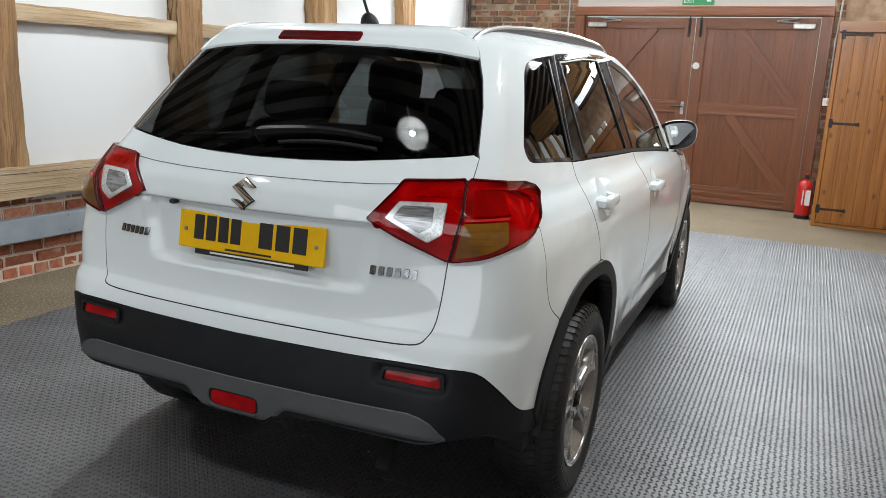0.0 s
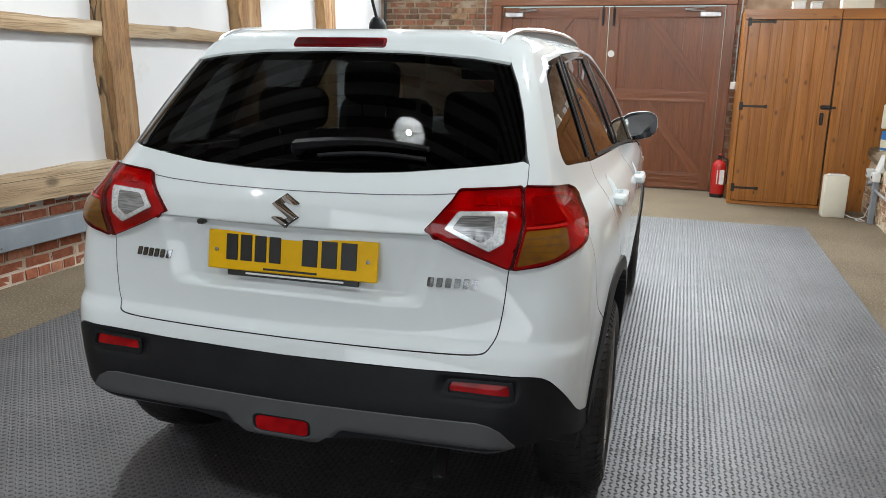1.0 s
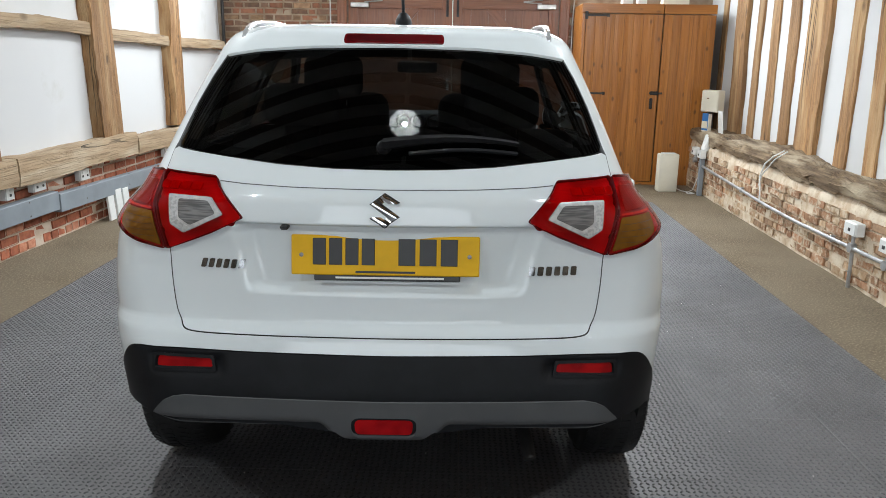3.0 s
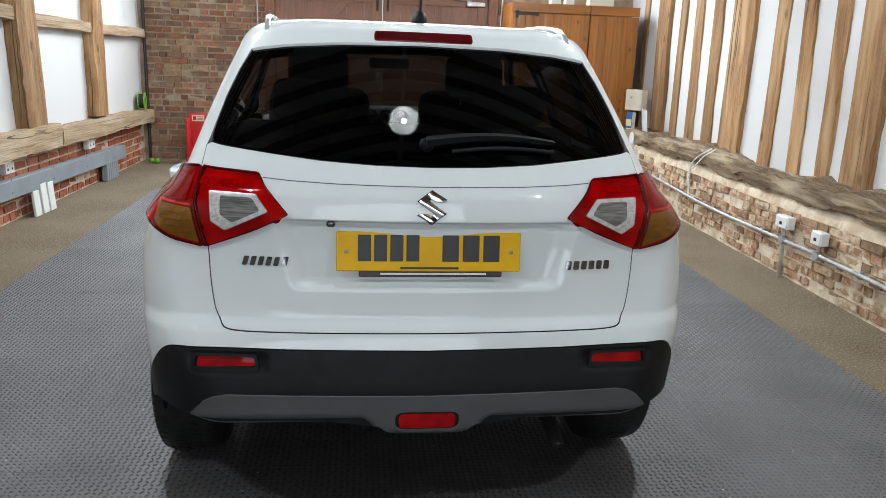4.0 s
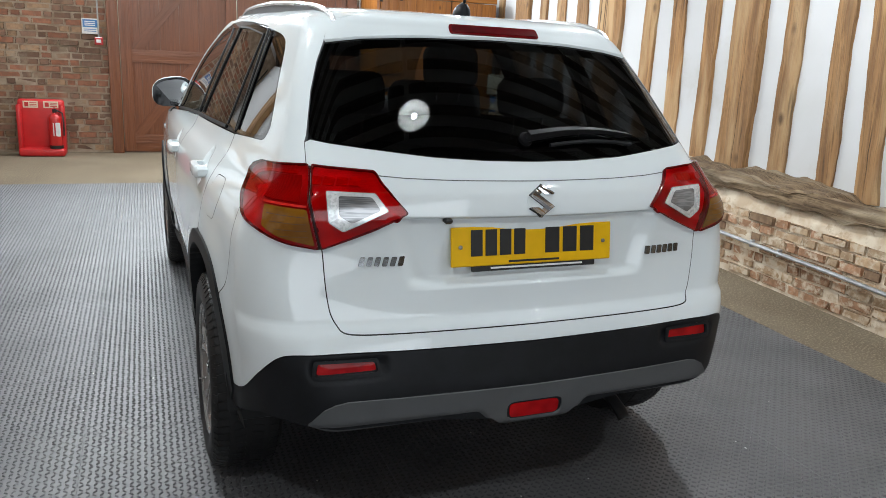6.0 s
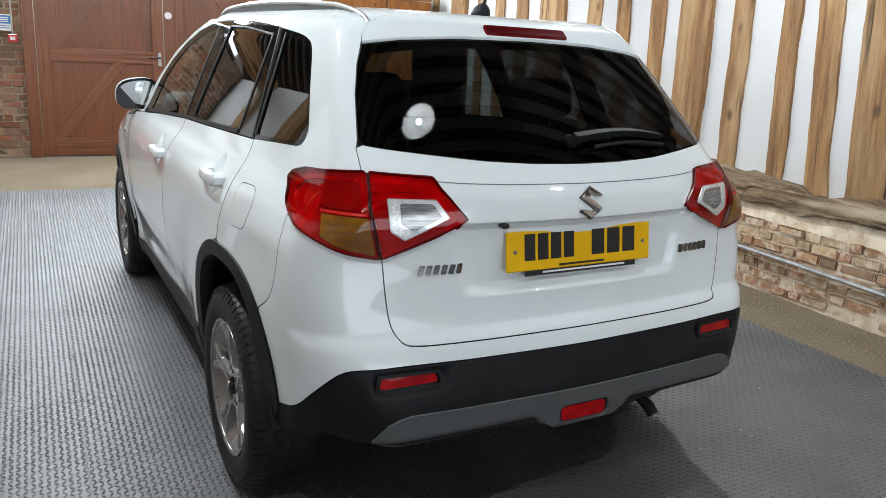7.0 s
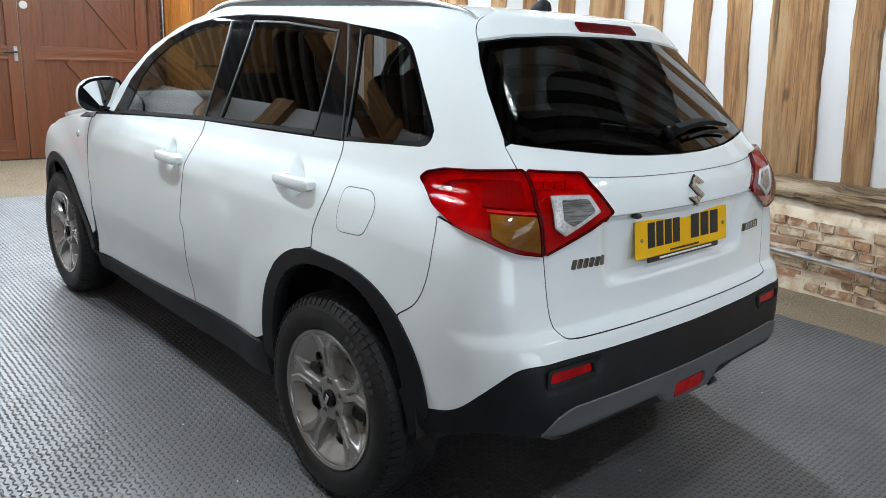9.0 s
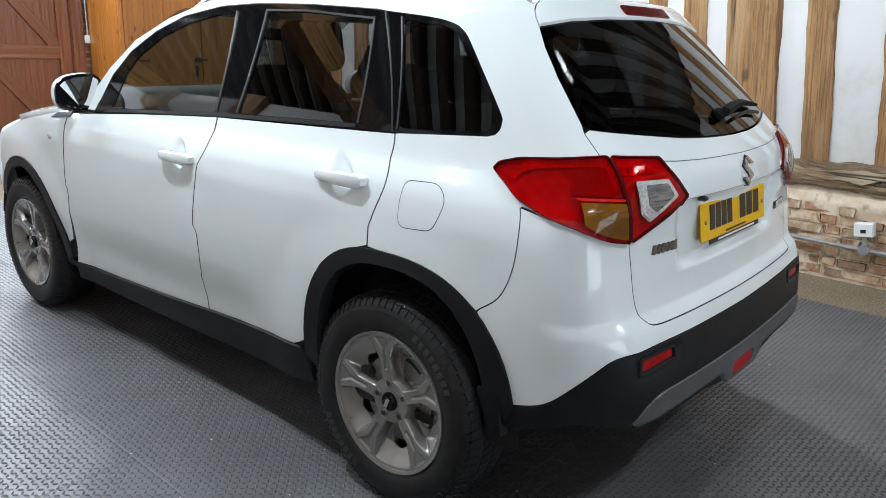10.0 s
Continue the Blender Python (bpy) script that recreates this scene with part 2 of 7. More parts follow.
PLASTER = material("white_limewash", (0.565, 0.565, 0.57), 0.9, second=(0.52, 0.515, 0.505), scale=1.2, mix=(0.5, 0.75), bump=0.006, bump_scale=16, spec=0.2, stain=(0.47, 0.46, 0.43), stain_scale=1.1, stain_mix=(0.60, 0.72), space="World")
BRICK = material("red_brick", (0.37, 0.128, 0.070), 0.85, second=(0.28, 0.092, 0.054), scale=24, bump=0.006, bump_scale=70, piece=0.24, spec=0.2, space="World", stain=(0.50, 0.35, 0.27), stain_scale=6, stain_mix=(0.60, 0.75))
BRICKPALE = material("pale_pink_brick", (0.50, 0.235, 0.150), 0.88, second=(0.40, 0.16, 0.095), scale=24, bump=0.006, bump_scale=70, piece=0.2, spec=0.2, space="World", stain=(0.56, 0.42, 0.33), stain_scale=6, stain_mix=(0.56, 0.72))
MORTAR = material("cream_mortar", (0.62, 0.52, 0.43), 0.92, second=(0.52, 0.41, 0.32), scale=9, bump=0.006, bump_scale=60, spec=0.15, space="World")
OLDBRICK = material("old_brown_brick", (0.215, 0.125, 0.085), 0.9, second=(0.160, 0.098, 0.070), scale=22, bump=0.008, bump_scale=60, piece=0.30, spec=0.2, space="World", stain=(0.30, 0.235, 0.17), stain_scale=4, stain_mix=(0.54, 0.70))
OLDRED = material("old_red_brick", (0.300, 0.132, 0.080), 0.9, second=(0.215, 0.100, 0.064), scale=22, bump=0.008, bump_scale=60, piece=0.24, spec=0.2, space="World", stain=(0.30, 0.225, 0.16), stain_scale=4, stain_mix=(0.54, 0.70))
OLDBUFF = material("old_buff_brick", (0.34, 0.220, 0.135), 0.9, second=(0.24, 0.150, 0.095), scale=22, bump=0.008, bump_scale=60, piece=0.28, spec=0.2, space="World", stain=(0.36, 0.30, 0.23), stain_scale=4, stain_mix=(0.55, 0.70))
OLDMORTAR = material("grey_brown_mortar", (0.40, 0.325, 0.25), 0.93, second=(0.27, 0.205, 0.150), scale=7, bump=0.008, bump_scale=50, spec=0.15, space="World")
LIMED = material("lime_washed_brick", (0.47, 0.335, 0.215), 0.93, second=(0.36, 0.235, 0.140), scale=26, bump=0.012, bump_scale=45, piece=0.20, spec=0.15, space="World", stain=(0.60, 0.50, 0.38), stain_scale=16, stain_mix=(0.47, 0.60))
LIMERED = material("worn_red_brick", (0.40, 0.225, 0.135), 0.93, second=(0.30, 0.165, 0.095), scale=26, bump=0.012, bump_scale=45, piece=0.22, spec=0.15, space="World", stain=(0.60, 0.50, 0.38), stain_scale=16, stain_mix=(0.48, 0.62))
LIME = material("crumbling_lime_render", (0.66, 0.57, 0.45), 0.95, second=(0.52, 0.40, 0.285), scale=9, bump=0.016, bump_scale=34, spec=0.12, space="World", detail=8, stain=(0.37, 0.26, 0.17), stain_scale=14, stain_mix=(0.53, 0.68))
OAK = wood("weathered_oak", (0.380, 0.205, 0.080), (0.215, 0.105, 0.038), 0.74, grain=24, knots=4.6, crack=0.014, pale=(0.40, 0.255, 0.125), piece=0.20, knot=(0.06, 0.15))
OAKGREY = wood("grey_oak_sill", (0.275, 0.190, 0.108), (0.105, 0.064, 0.034), 0.9, grain=34, knots=3.2, crack=0.016, pale=(0.45, 0.37, 0.26))
OAKDARK = wood("dark_roof_timber", (0.060, 0.042, 0.026), (0.030, 0.020, 0.012), 0.8, along="x", grain=18, crack=0.012)
MAHOGANY = wood("red_brown_stained_door", (0.196, 0.063, 0.021), (0.172, 0.053, 0.017), 0.42, grain=22, coat=0.12, piece=0.08)
PINE = wood("orange_varnished_pine", (0.370, 0.142, 0.023), (0.290, 0.098, 0.012), 0.40, grain=12, knots=9.0, coat=0.2, piece=0.10, knot=(0.09, 0.19))
IRON = material("black_iron", (0.014, 0.013, 0.013), 0.55, vary=0.3, scale=40)
TRUNK = material("blue_grey_trunking", (0.235, 0.265, 0.295), 0.5, vary=0.14, scale=5, bump=0.001, bump_scale=60)
GALV = material("galvanised_conduit", (0.50, 0.51, 0.52), 0.42, metal=0.7, vary=0.25, scale=14)
FITTING = material("white_fitting", (0.72, 0.73, 0.72), 0.4, vary=0.06, scale=30)
CREAM = material("cream_plastic", (0.74, 0.71, 0.60), 0.45, vary=0.06, scale=8)
EXTRED = material("extinguisher_red", (0.50, 0.014, 0.014), 0.28, coat=0.5, vary=0.12, scale=10)
STANDRED = material("red_moulded_plastic", (0.56, 0.020, 0.022), 0.42, vary=0.12, scale=6)
GREEN = material("green_plastic", (0.16, 0.42, 0.02), 0.4, vary=0.15, scale=20)
SIGNGREEN = material("exit_sign_green", (0.01, 0.27, 0.10), 0.4, vary=0.05, scale=20)
BLUE = material("blue_notice", (0.03, 0.16, 0.42), 0.4, vary=0.05, scale=20)
PAPER = material("pale_notice", (0.70, 0.64, 0.48), 0.6, vary=0.06, scale=20)
SHADE = material("opal_lamp_shade", (0.50, 0.51, 0.50), 0.45, vary=0.03, scale=6)
BULB = glow("lamp_led", (1.0, 0.98, 0.94), 5.0)
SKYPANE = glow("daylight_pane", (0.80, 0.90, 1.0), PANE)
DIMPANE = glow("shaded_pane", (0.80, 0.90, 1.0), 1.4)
OAKSILL = wood("pale_oak_sill", (0.42, 0.310, 0.195), (0.33, 0.225, 0.13), 0.8, grain=20, knots=3.0, crack=0.005, pale=(0.46, 0.37, 0.26))
MAHOGANYX = wood("red_brown_stained_rail", (0.196, 0.063, 0.021), (0.172, 0.053, 0.017), 0.42, along="x", grain=22, coat=0.12, piece=0.08)
PINEX = wood("orange_varnished_rail", (0.370, 0.142, 0.023), (0.290, 0.098, 0.012), 0.40, along="x", grain=12, knots=9.0, coat=0.2, piece=0.10, knot=(0.09, 0.19))

# ---- building helpers ----
from mathutils.geometry import delaunay_2d_cdt


def put(name, bm, mat, parent=None, m=None, label="", smooth=False):
    """Links a bmesh as one mesh object, under a parent where one is given."""
    me = bpy.data.meshes.new(name)
    bmesh.ops.recalc_face_normals(bm, faces=bm.faces)
    bm.to_mesh(me)
    bm.free()
    if smooth:
        me.shade_smooth()
        if smooth != "all":
            me.set_sharp_from_angle(angle=radians(35))
    me.materials.append(mat)
    ob = new(name, me)
    if parent:
        ob.parent = parent
    if m is not None:
        ob.matrix_local = m
    if label:
        ob["label"] = label
    return ob


def same(name, other, parent, m):
    """Another object on the mesh of other."""
    ob = new(name, other.data)
    ob.parent = parent
    ob.matrix_local = m
    if "label" in other:
        ob["label"] = other["label"]
    return ob


def thing(name, m, label, category, group="", kind=""):
    ob = new(name)
    ob.empty_display_size = 0.1
    ob.matrix_world = m
    return tagged(ob, label, category, group, kind)


def box(w, d, h, at=(0, 0, 0), bevel=0.003, segs=1, base=False, into=None):
    """A bevelled box; base: at is the middle of its underside."""
    bm = into or bmesh.new()
    r = bmesh.ops.create_cube(bm, size=1.0)
    bmesh.ops.scale(bm, vec=(w, d, h), verts=r["verts"])
    bmesh.ops.translate(bm, vec=(at[0], at[1], at[2] + (h / 2 if base else 0)), verts=r["verts"])
    if bevel:
        edges = list({e for v in r["verts"] for e in v.link_edges})
        bmesh.ops.bevel(bm, geom=edges, offset=min(bevel, 0.45 * min(w, d, h)), segments=segs, affect="EDGES", profile=0.5)
    return bm


def tube(points, radius, sides=10, into=None, caps=True):
    """A round bar along a line of points; radius may be a list."""
    bm = into or bmesh.new()
    pts = [Vector(p) for p in points]
    rad = radius if isinstance(radius, (list, tuple)) else [radius] * len(pts)
    rings, up = [], None
    for i, p in enumerate(pts):
        d = (pts[min(i + 1, len(pts) - 1)] - pts[max(i - 1, 0)]).normalized()
        a = up if up is not None else (Vector((0, 0, 1)) if abs(d.z) < 0.9 else Vector((1, 0, 0)))
        s = d.cross(a).normalized()
        up = s.cross(d).normalized()
        rings.append([bm.verts.new(p + (s * math.cos(t) + up * math.sin(t)) * rad[i]) for t in [2 * math.pi * k / sides for k in range(sides)]])
    for a, b in zip(rings, rings[1:]):
        for k in range(sides):
            bm.faces.new((a[k], a[(k + 1) % sides], b[(k + 1) % sides], b[k]))
    if caps:
        bm.faces.new(rings[0][::-1])
        bm.faces.new(rings[-1])
    return bm


def lathe(profile, sides=48, axis="z", into=None, close=False):
    """A turned form from (radius, height) pairs."""
    bm = into or bmesh.new()
    rings = []
    for r, h in profile:
        ring = []
        for k in range(sides):
            a = 2 * math.pi * k / sides
            c, s = r * math.cos(a), r * math.sin(a)
            ring.append(bm.verts.new((c, s, h) if axis == "z" else (h, c, s)))
        rings.append(ring)
    pairs = list(zip(rings, rings[1:])) + ([(rings[-1], rings[0])] if close else [])
    for a, b in pairs:
        for k in range(sides):
            bm.faces.new((a[k], a[(k + 1) % sides], b[(k + 1) % sides], b[k]))
    if not close:
        for ring in (rings[0], rings[-1]):
            bm.faces.new(ring)
    return bm


def timber(length, w, d, seed, rough=0.012, bow=0.02, rings=22, flare=0.0):
    """A hewn timber along z: uneven width, bowed, with waney edges. Its front is -y."""
    bm, rnd = bmesh.new(), random.Random(seed)
    corners = [(-0.5, -0.5), (-0.25, -0.53), (0.0, -0.54), (0.25, -0.53), (0.5, -0.5), (0.52, -0.15), (0.5, 0.5), (0.0, 0.5), (-0.5, 0.5), (-0.52, -0.15)]
    loops, phase = [], rnd.uniform(0, 20)
    for i in range(rings + 1):
        t = i / rings
        z = length * t
        sway = bow * math.sin(math.pi * t * rnd.choice((1, 1.0)) + phase) + 0.6 * bow * noise.noise((phase, z * 1.4, 3))
        loop = []
        for k, (a, b) in enumerate(corners):
            n1 = noise.noise((phase + k * 0.7, z * 2.2, 1.0)) * rough + noise.noise((phase + k * 3.1, z * 9.0, 5.0)) * rough * 0.6
            wide = w * (1 + flare * (t - 0.5))
            loop.append(bm.verts.new((a * wide + sway + n1 * (1 if a > 0 else -1 if a < 0 else 0), b * d + (n1 * 0.5 if b < 0 else 0), z)))
        loops.append(loop)
    n = len(corners)
    for a, b in zip(loops, loops[1:]):
        for k in range(n):
            bm.faces.new((a[k], a[(k + 1) % n], b[(k + 1) % n], b[k]))
    bm.faces.new(loops[0][::-1])
    bm.faces.new(loops[-1])
    return bm


def inside(loops, p):
    """Even-odd test of points against closed loops."""
    odd = np.zeros(len(p), bool)
    x, y = p[:, 0], p[:, 1]
    for loop in loops:
        a = np.asarray(loop)
        b = np.roll(a, -1, 0)
        for (x0, y0), (x1, y1) in zip(a, b):
            if y0 != y1:
                odd ^= ((y0 > y) != (y1 > y)) & (x < (x1 - x0) * (y - y0) / (y1 - y0) + x0)
    return odd


def fine(loop, gap):
    """The loop with points no further apart than gap."""
    out = []
    for i, a in enumerate(loop):
        b = loop[(i + 1) % len(loop)]
        k = max(1, math.ceil(math.dist(a, b) / gap))
        out += [(a[0] + (b[0] - a[0]) * j / k, a[1] + (b[1] - a[1]) * j / k) for j in range(k)]
    return out


def rounded(loop, r, k=4):
    """The loop with its corners rounded off over a length r."""
    out, n = [], len(loop)
    for i in range(n):
        p, a, b = Vector(loop[i]), Vector(loop[i - 1]), Vector(loop[(i + 1) % n])
        d0, d1 = (a - p), (b - p)
        s0, s1 = p + d0.normalized() * min(r, d0.length * 0.48), p + d1.normalized() * min(r, d1.length * 0.48)
        for j in range(k + 1):
            t = j / k
            out.append(tuple(s0 * (1 - t) ** 2 + p * 2 * t * (1 - t) + s1 * t * t))
    return out


def filled(loops, gap):
    """Triangles that fill a plane outline with holes: points and faces."""
    loops = [fine(l, gap) for l in loops]
    pts, edges = [], []
    for l in loops:
        k = len(pts)
        pts += l
        edges += [(k + i, k + (i + 1) % len(l)) for i in range(len(l))]
    rim = np.array(pts)
    lo, hi = rim.min(0), rim.max(0)
    gx, gy = np.meshgrid(np.arange(lo[0] + gap / 2, hi[0], gap), np.arange(lo[1] + gap / 2, hi[1], gap * 0.866))
    gx[1::2] += gap / 2
    grid = np.stack([gx.ravel(), gy.ravel()], 1)
    grid = grid[inside(loops, grid)]
    keep = np.ones(len(grid), bool)
    for i in range(0, len(grid), 2000):
        d = ((grid[i:i + 2000, None, :] - rim[None]) ** 2).sum(2).min(1)
        keep[i:i + 2000] = d > (0.45 * gap) ** 2
    grid = grid[keep]
    verts, _, faces, _, _, _ = delaunay_2d_cdt([Vector(p) for p in pts] + [Vector(p) for p in grid.tolist()], edges, [], 0, 1e-6)
    v = np.array([tuple(p) for p in verts])
    f = np.array([tuple(t) for t in faces])
    mid = v[f].mean(1)
    return v, f[inside(loops, mid)]


def sheet(name, loops, place, mat, parent, gap=0.03, off=0.0, rim=0.012, label="", lift=None, edge=None):
    """A curved panel: the outline filled, laid on a surface by place(u, v) -> points and normals, with a rim turned inwards."""
    uv, f = filled(loops, gap)
    p, n = place(uv[:, 0], uv[:, 1])
    o = off + (lift(uv) if lift else 0.0)
    p = p + n * (o[:, None] if lift else o)
    if lift:
        t = p[f]
        fn = np.cross(t[:, 1] - t[:, 0], t[:, 2] - t[:, 0])
        fn *= np.sign((fn * n[f[:, 0]]).sum(1))[:, None]
        vn = np.zeros_like(p)
        for k in range(3):
            np.add.at(vn, f[:, k], fn)
        n = vn / np.maximum(np.linalg.norm(vn, axis=1), 1e-12)[:, None]
    t = p[f]
    turn = (np.cross(t[:, 1] - t[:, 0], t[:, 2] - t[:, 0]) * n[f[:, 0]]).sum(1) < 0
    f[turn] = f[turn][:, ::-1]
    faces, verts, loopn = f.tolist(), p.tolist(), n[f].reshape(-1, 3).tolist()
    if rim:
        count = {}
        for a, b, c in faces:
            for e in ((a, b), (b, c), (c, a)):
                count[e] = count.get(e, 0) + 1
        for a, b in [e for e in count if (e[1], e[0]) not in count]:
            k = len(verts)
            verts += [p[a].tolist(), p[b].tolist(), (p[b] - n[b] * rim).tolist(), (p[a] - n[a] * rim).tolist()]
            faces.append([k + 1, k, k + 3, k + 2])
            out = np.cross(p[b] - p[a], n[a])
            out = out / max(np.linalg.norm(out), 1e-9)
            soft = (out + n[a]) / np.linalg.norm(out + n[a])
            loopn += [soft.tolist(), soft.tolist(), out.tolist(), out.tolist()]
    me = bpy.data.meshes.new(name)
    me.from_pydata(verts, [], faces)
    me.shade_smooth()
    me.normals_split_custom_set(loopn)
    me.materials.append(mat)
    if edge:
        me.materials.append(edge)
        for poly in me.polygons[len(f):]:
            poly.material_index = 1
    ob = new(name, me)
    ob.parent = parent
    if label:
        ob["label"] = label
    return ob

# ---- the barn ----
XL, XR, XS, YB, YF, EAVES = -3.07, 2.78, 3.12, 8.10, -6.5, 2.75


def slab(name, w, d, h, at, mat, label, bevel=0.0):
    ob = put(name, box(w, d, h, at, bevel), mat)
    return tagged(ob, label, name.split("_")[0], kind="structure")


slab("floor", 8.0, 16.0, 0.20, (0, 0.8, -0.10), CARPET, "brown carpeted floor")


def plaster_wall(name, w, h, m, label):
    """An uneven plastered wall in its own x-z plane, front towards -y."""
    bm = bmesh.new()
    nx, nz = int(w / 0.12), int(h / 0.12)
    rows = [[bm.verts.new((w * i / nx, 0.010 * noise.noise((i * 0.3, k * 0.3, len(name) * 1.7)), h * k / nz)) for i in range(nx + 1)] for k in range(nz + 1)]
    for k in range(nz):
        for i in range(nx):
            bm.faces.new((rows[k][i], rows[k][i + 1], rows[k + 1][i + 1], rows[k + 1][i]))
    back = [bm.verts.new(p) for p in ((0, 0.15, 0), (w, 0.15, 0), (w, 0.15, h), (0, 0.15, h))]
    bm.faces.new(back)
    bm.faces.new(rows[0] + [back[1], back[0]])
    bm.faces.new(rows[-1] + [back[2], back[3]])
    bm.faces.new([r[0] for r in rows] + [back[3], back[0]])
    bm.faces.new([r[-1] for r in rows] + [back[2], back[1]])
    ob = put(name, bm, PLASTER, None, m, smooth=True)
    return tagged(ob, label, "wall", kind="structure")


LENGTH = YB - YF
wall_left = plaster_wall("wall_left", LENGTH, EAVES - 0.50, pose(XL - 0.02, YF, 0.50, 0, 0, 90), "white limewashed timber-framed wall above a brick plinth")
wall_right = plaster_wall("wall_right", LENGTH, EAVES - 0.45, pose(XS + 0.014, YB, 0.45, 0, 0, -90), "white limewashed wall between close oak studs")
wall_back = plaster_wall("wall_back", 7.0, 1.0, pose(-3.3, YB + 0.03, 2.30, 0, 0, 0), "white plaster above the double doors")
wall_front = plaster_wall("wall_front", 7.0, EAVES, pose(3.6, YF, 0, 0, 0, 180), "plain white end wall")
# solid backing behind the brick faces
slab("wall_plinth_left", 0.20, LENGTH, 0.56, (XL - 0.125, (YB + YF) / 2, 0.28), MORTAR, "mortar core of the brick plinth")
slab("wall_back_left", 1.72, 0.20, 2.80, (-2.40, YB + 0.115, 1.40), OLDMORTAR, "mortar core of the old brick end wall")
slab("wall_back_right", 2.4, 0.20, 2.80, (2.55, YB + 0.115, 1.40), OLDMORTAR, "mortar core of the old brick end wall")

# roof: two white slopes with dark rafters, and gable ends
for s, name in ((-1, "ceiling_left"), (1, "ceiling_right")):
    rise = 1.30
    run = 3.35
    ang = math.degrees(math.atan2(rise, run))
    ob = put(name, box(math.hypot(run, rise) + 0.1, LENGTH + 0.3, 0.08, (0, 0, 0), 0), PLASTER, None, pose(s * run / 2, (YB + YF) / 2, EAVES + rise / 2 + 0.06, 0, s * ang, 0))
    tagged(ob, "white boarded roof slope", "ceiling", kind="structure")
for y, name in ((YB + 0.10, "wall_gable_back"), (YF - 0.06, "wall_gable_front")):
    bm = bmesh.new()
    f = [bm.verts.new((x, y + d, z)) for d in (-0.04, 0.04) for x, z in ((-3.4, EAVES - 0.02), (3.4, EAVES - 0.02), (0, EAVES + 1.34))]
    bm.faces.new(f[:3])
    bm.faces.new(f[3:][::-1])
    for a, b in ((0, 1), (1, 2), (2, 0)):
        bm.faces.new((f[a], f[b], f[b + 3], f[a + 3]))
    tagged(put(name, bm, PLASTER), "white gable above the wall", "wall", kind="structure")
rafter = None
ang = math.degrees(math.atan2(1.30, 3.35))
for k in range(58):
    y = YF + 0.20 + k * 0.250
    for s in (-1, 1):
        m = pose(s * 1.70, y, EAVES + 0.65 - 0.045, 0, s * ang, 0)
        if rafter is None:
            rafter = put("rafter", box(3.55, 0.10, 0.13, (0, 0, 0), 0.012), OAKDARK, None, m)
            tagged(rafter, "dark oak rafter under the white roof slope", "rafter", "rafters", "structure")
        else:
            o = rafter.copy()
            scene.collection.objects.link(o)
            o.matrix_world = m
for k, y in enumerate((-5.2, -2.3, 3.05, 6.45)):
    t = put("tie_beam", timber(6.1, 0.24, 0.26, 40 + k, 0.012, 0.03), OAK, None, pose(-3.05, y, EAVES - 0.05, 0, 90, 0))
    tagged(t, "heavy oak tie beam spanning the barn", "beam", "tie beams")

# left wall: posts, rail and sill beams
for k, (y0, y1, lean) in enumerate(((-4.6, -4.25, 1), (-2.6, -2.3, -1), (-0.55, -0.2, 1), (1.18, 1.52, 1.0), (2.87, 3.12, -1.2), (4.58, 4.94, -1.4), (6.19, 6.48, 1.0))):
    p = put("post", timber(EAVES - 0.66, y1 - y0, 0.16, 60 + k, 0.034, 0.022, rings=44), OAK, None, pose(XL + 0.010, (y0 + y1) / 2, 0.70, 0, 0, 90) @ pose(0, 0, 0, 0, lean, 0), smooth=True)
    tagged(p, "rough oak post with worn edges in the white wall", "post", "posts of the timber-framed wall")
for k, (y0, y1, z0, z1) in enumerate(((-6.3, 1.2, 1.70, 1.66), (1.50, 2.90, 1.655, 1.660), (3.08, 4.62, 1.660, 1.640), (4.90, 6.22, 1.60, 1.580), (6.44, 8.05, 1.585, 1.550))):
    ln = math.hypot(y1 - y0, z1 - z0)
    r = put("rail", timber(ln, 0.098, 0.12, 80 + k, 0.014, 0.010, rings=34), OAKSILL, None, pose(XL + 0.012, y0, z0, 0, 0, 90) @ pose(0, 0, 0, 0, 90 + math.degrees(math.atan2(z1 - z0, y1 - y0)) * -1, 0), smooth=True)
    tagged(r, "pale oak rail between the posts", "rail", "rails of the timber-framed wall")
for k, (y0, y1, z0, z1, h) in enumerate(((-6.4, 3.22, 0.655, 0.640, 0.185), (3.24, 5.15, 0.632, 0.620, 0.200), (5.17, 8.05, 0.612, 0.560, 0.165))):
    ln = y1 - y0
    b = put("sill_beam", timber(ln, h, 0.18, 90 + k, 0.020, 0.008, rings=70), OAKSILL, None, pose(XL + 0.035, y0, (z0), 0, 0, 90) @ pose(0, 0, 0, 0, 90 + math.degrees(math.atan2(z0 - z1, ln)), 0), smooth=True)
    tagged(b, "pale oak sill beam on the brick plinth", "beam", "sill beams")

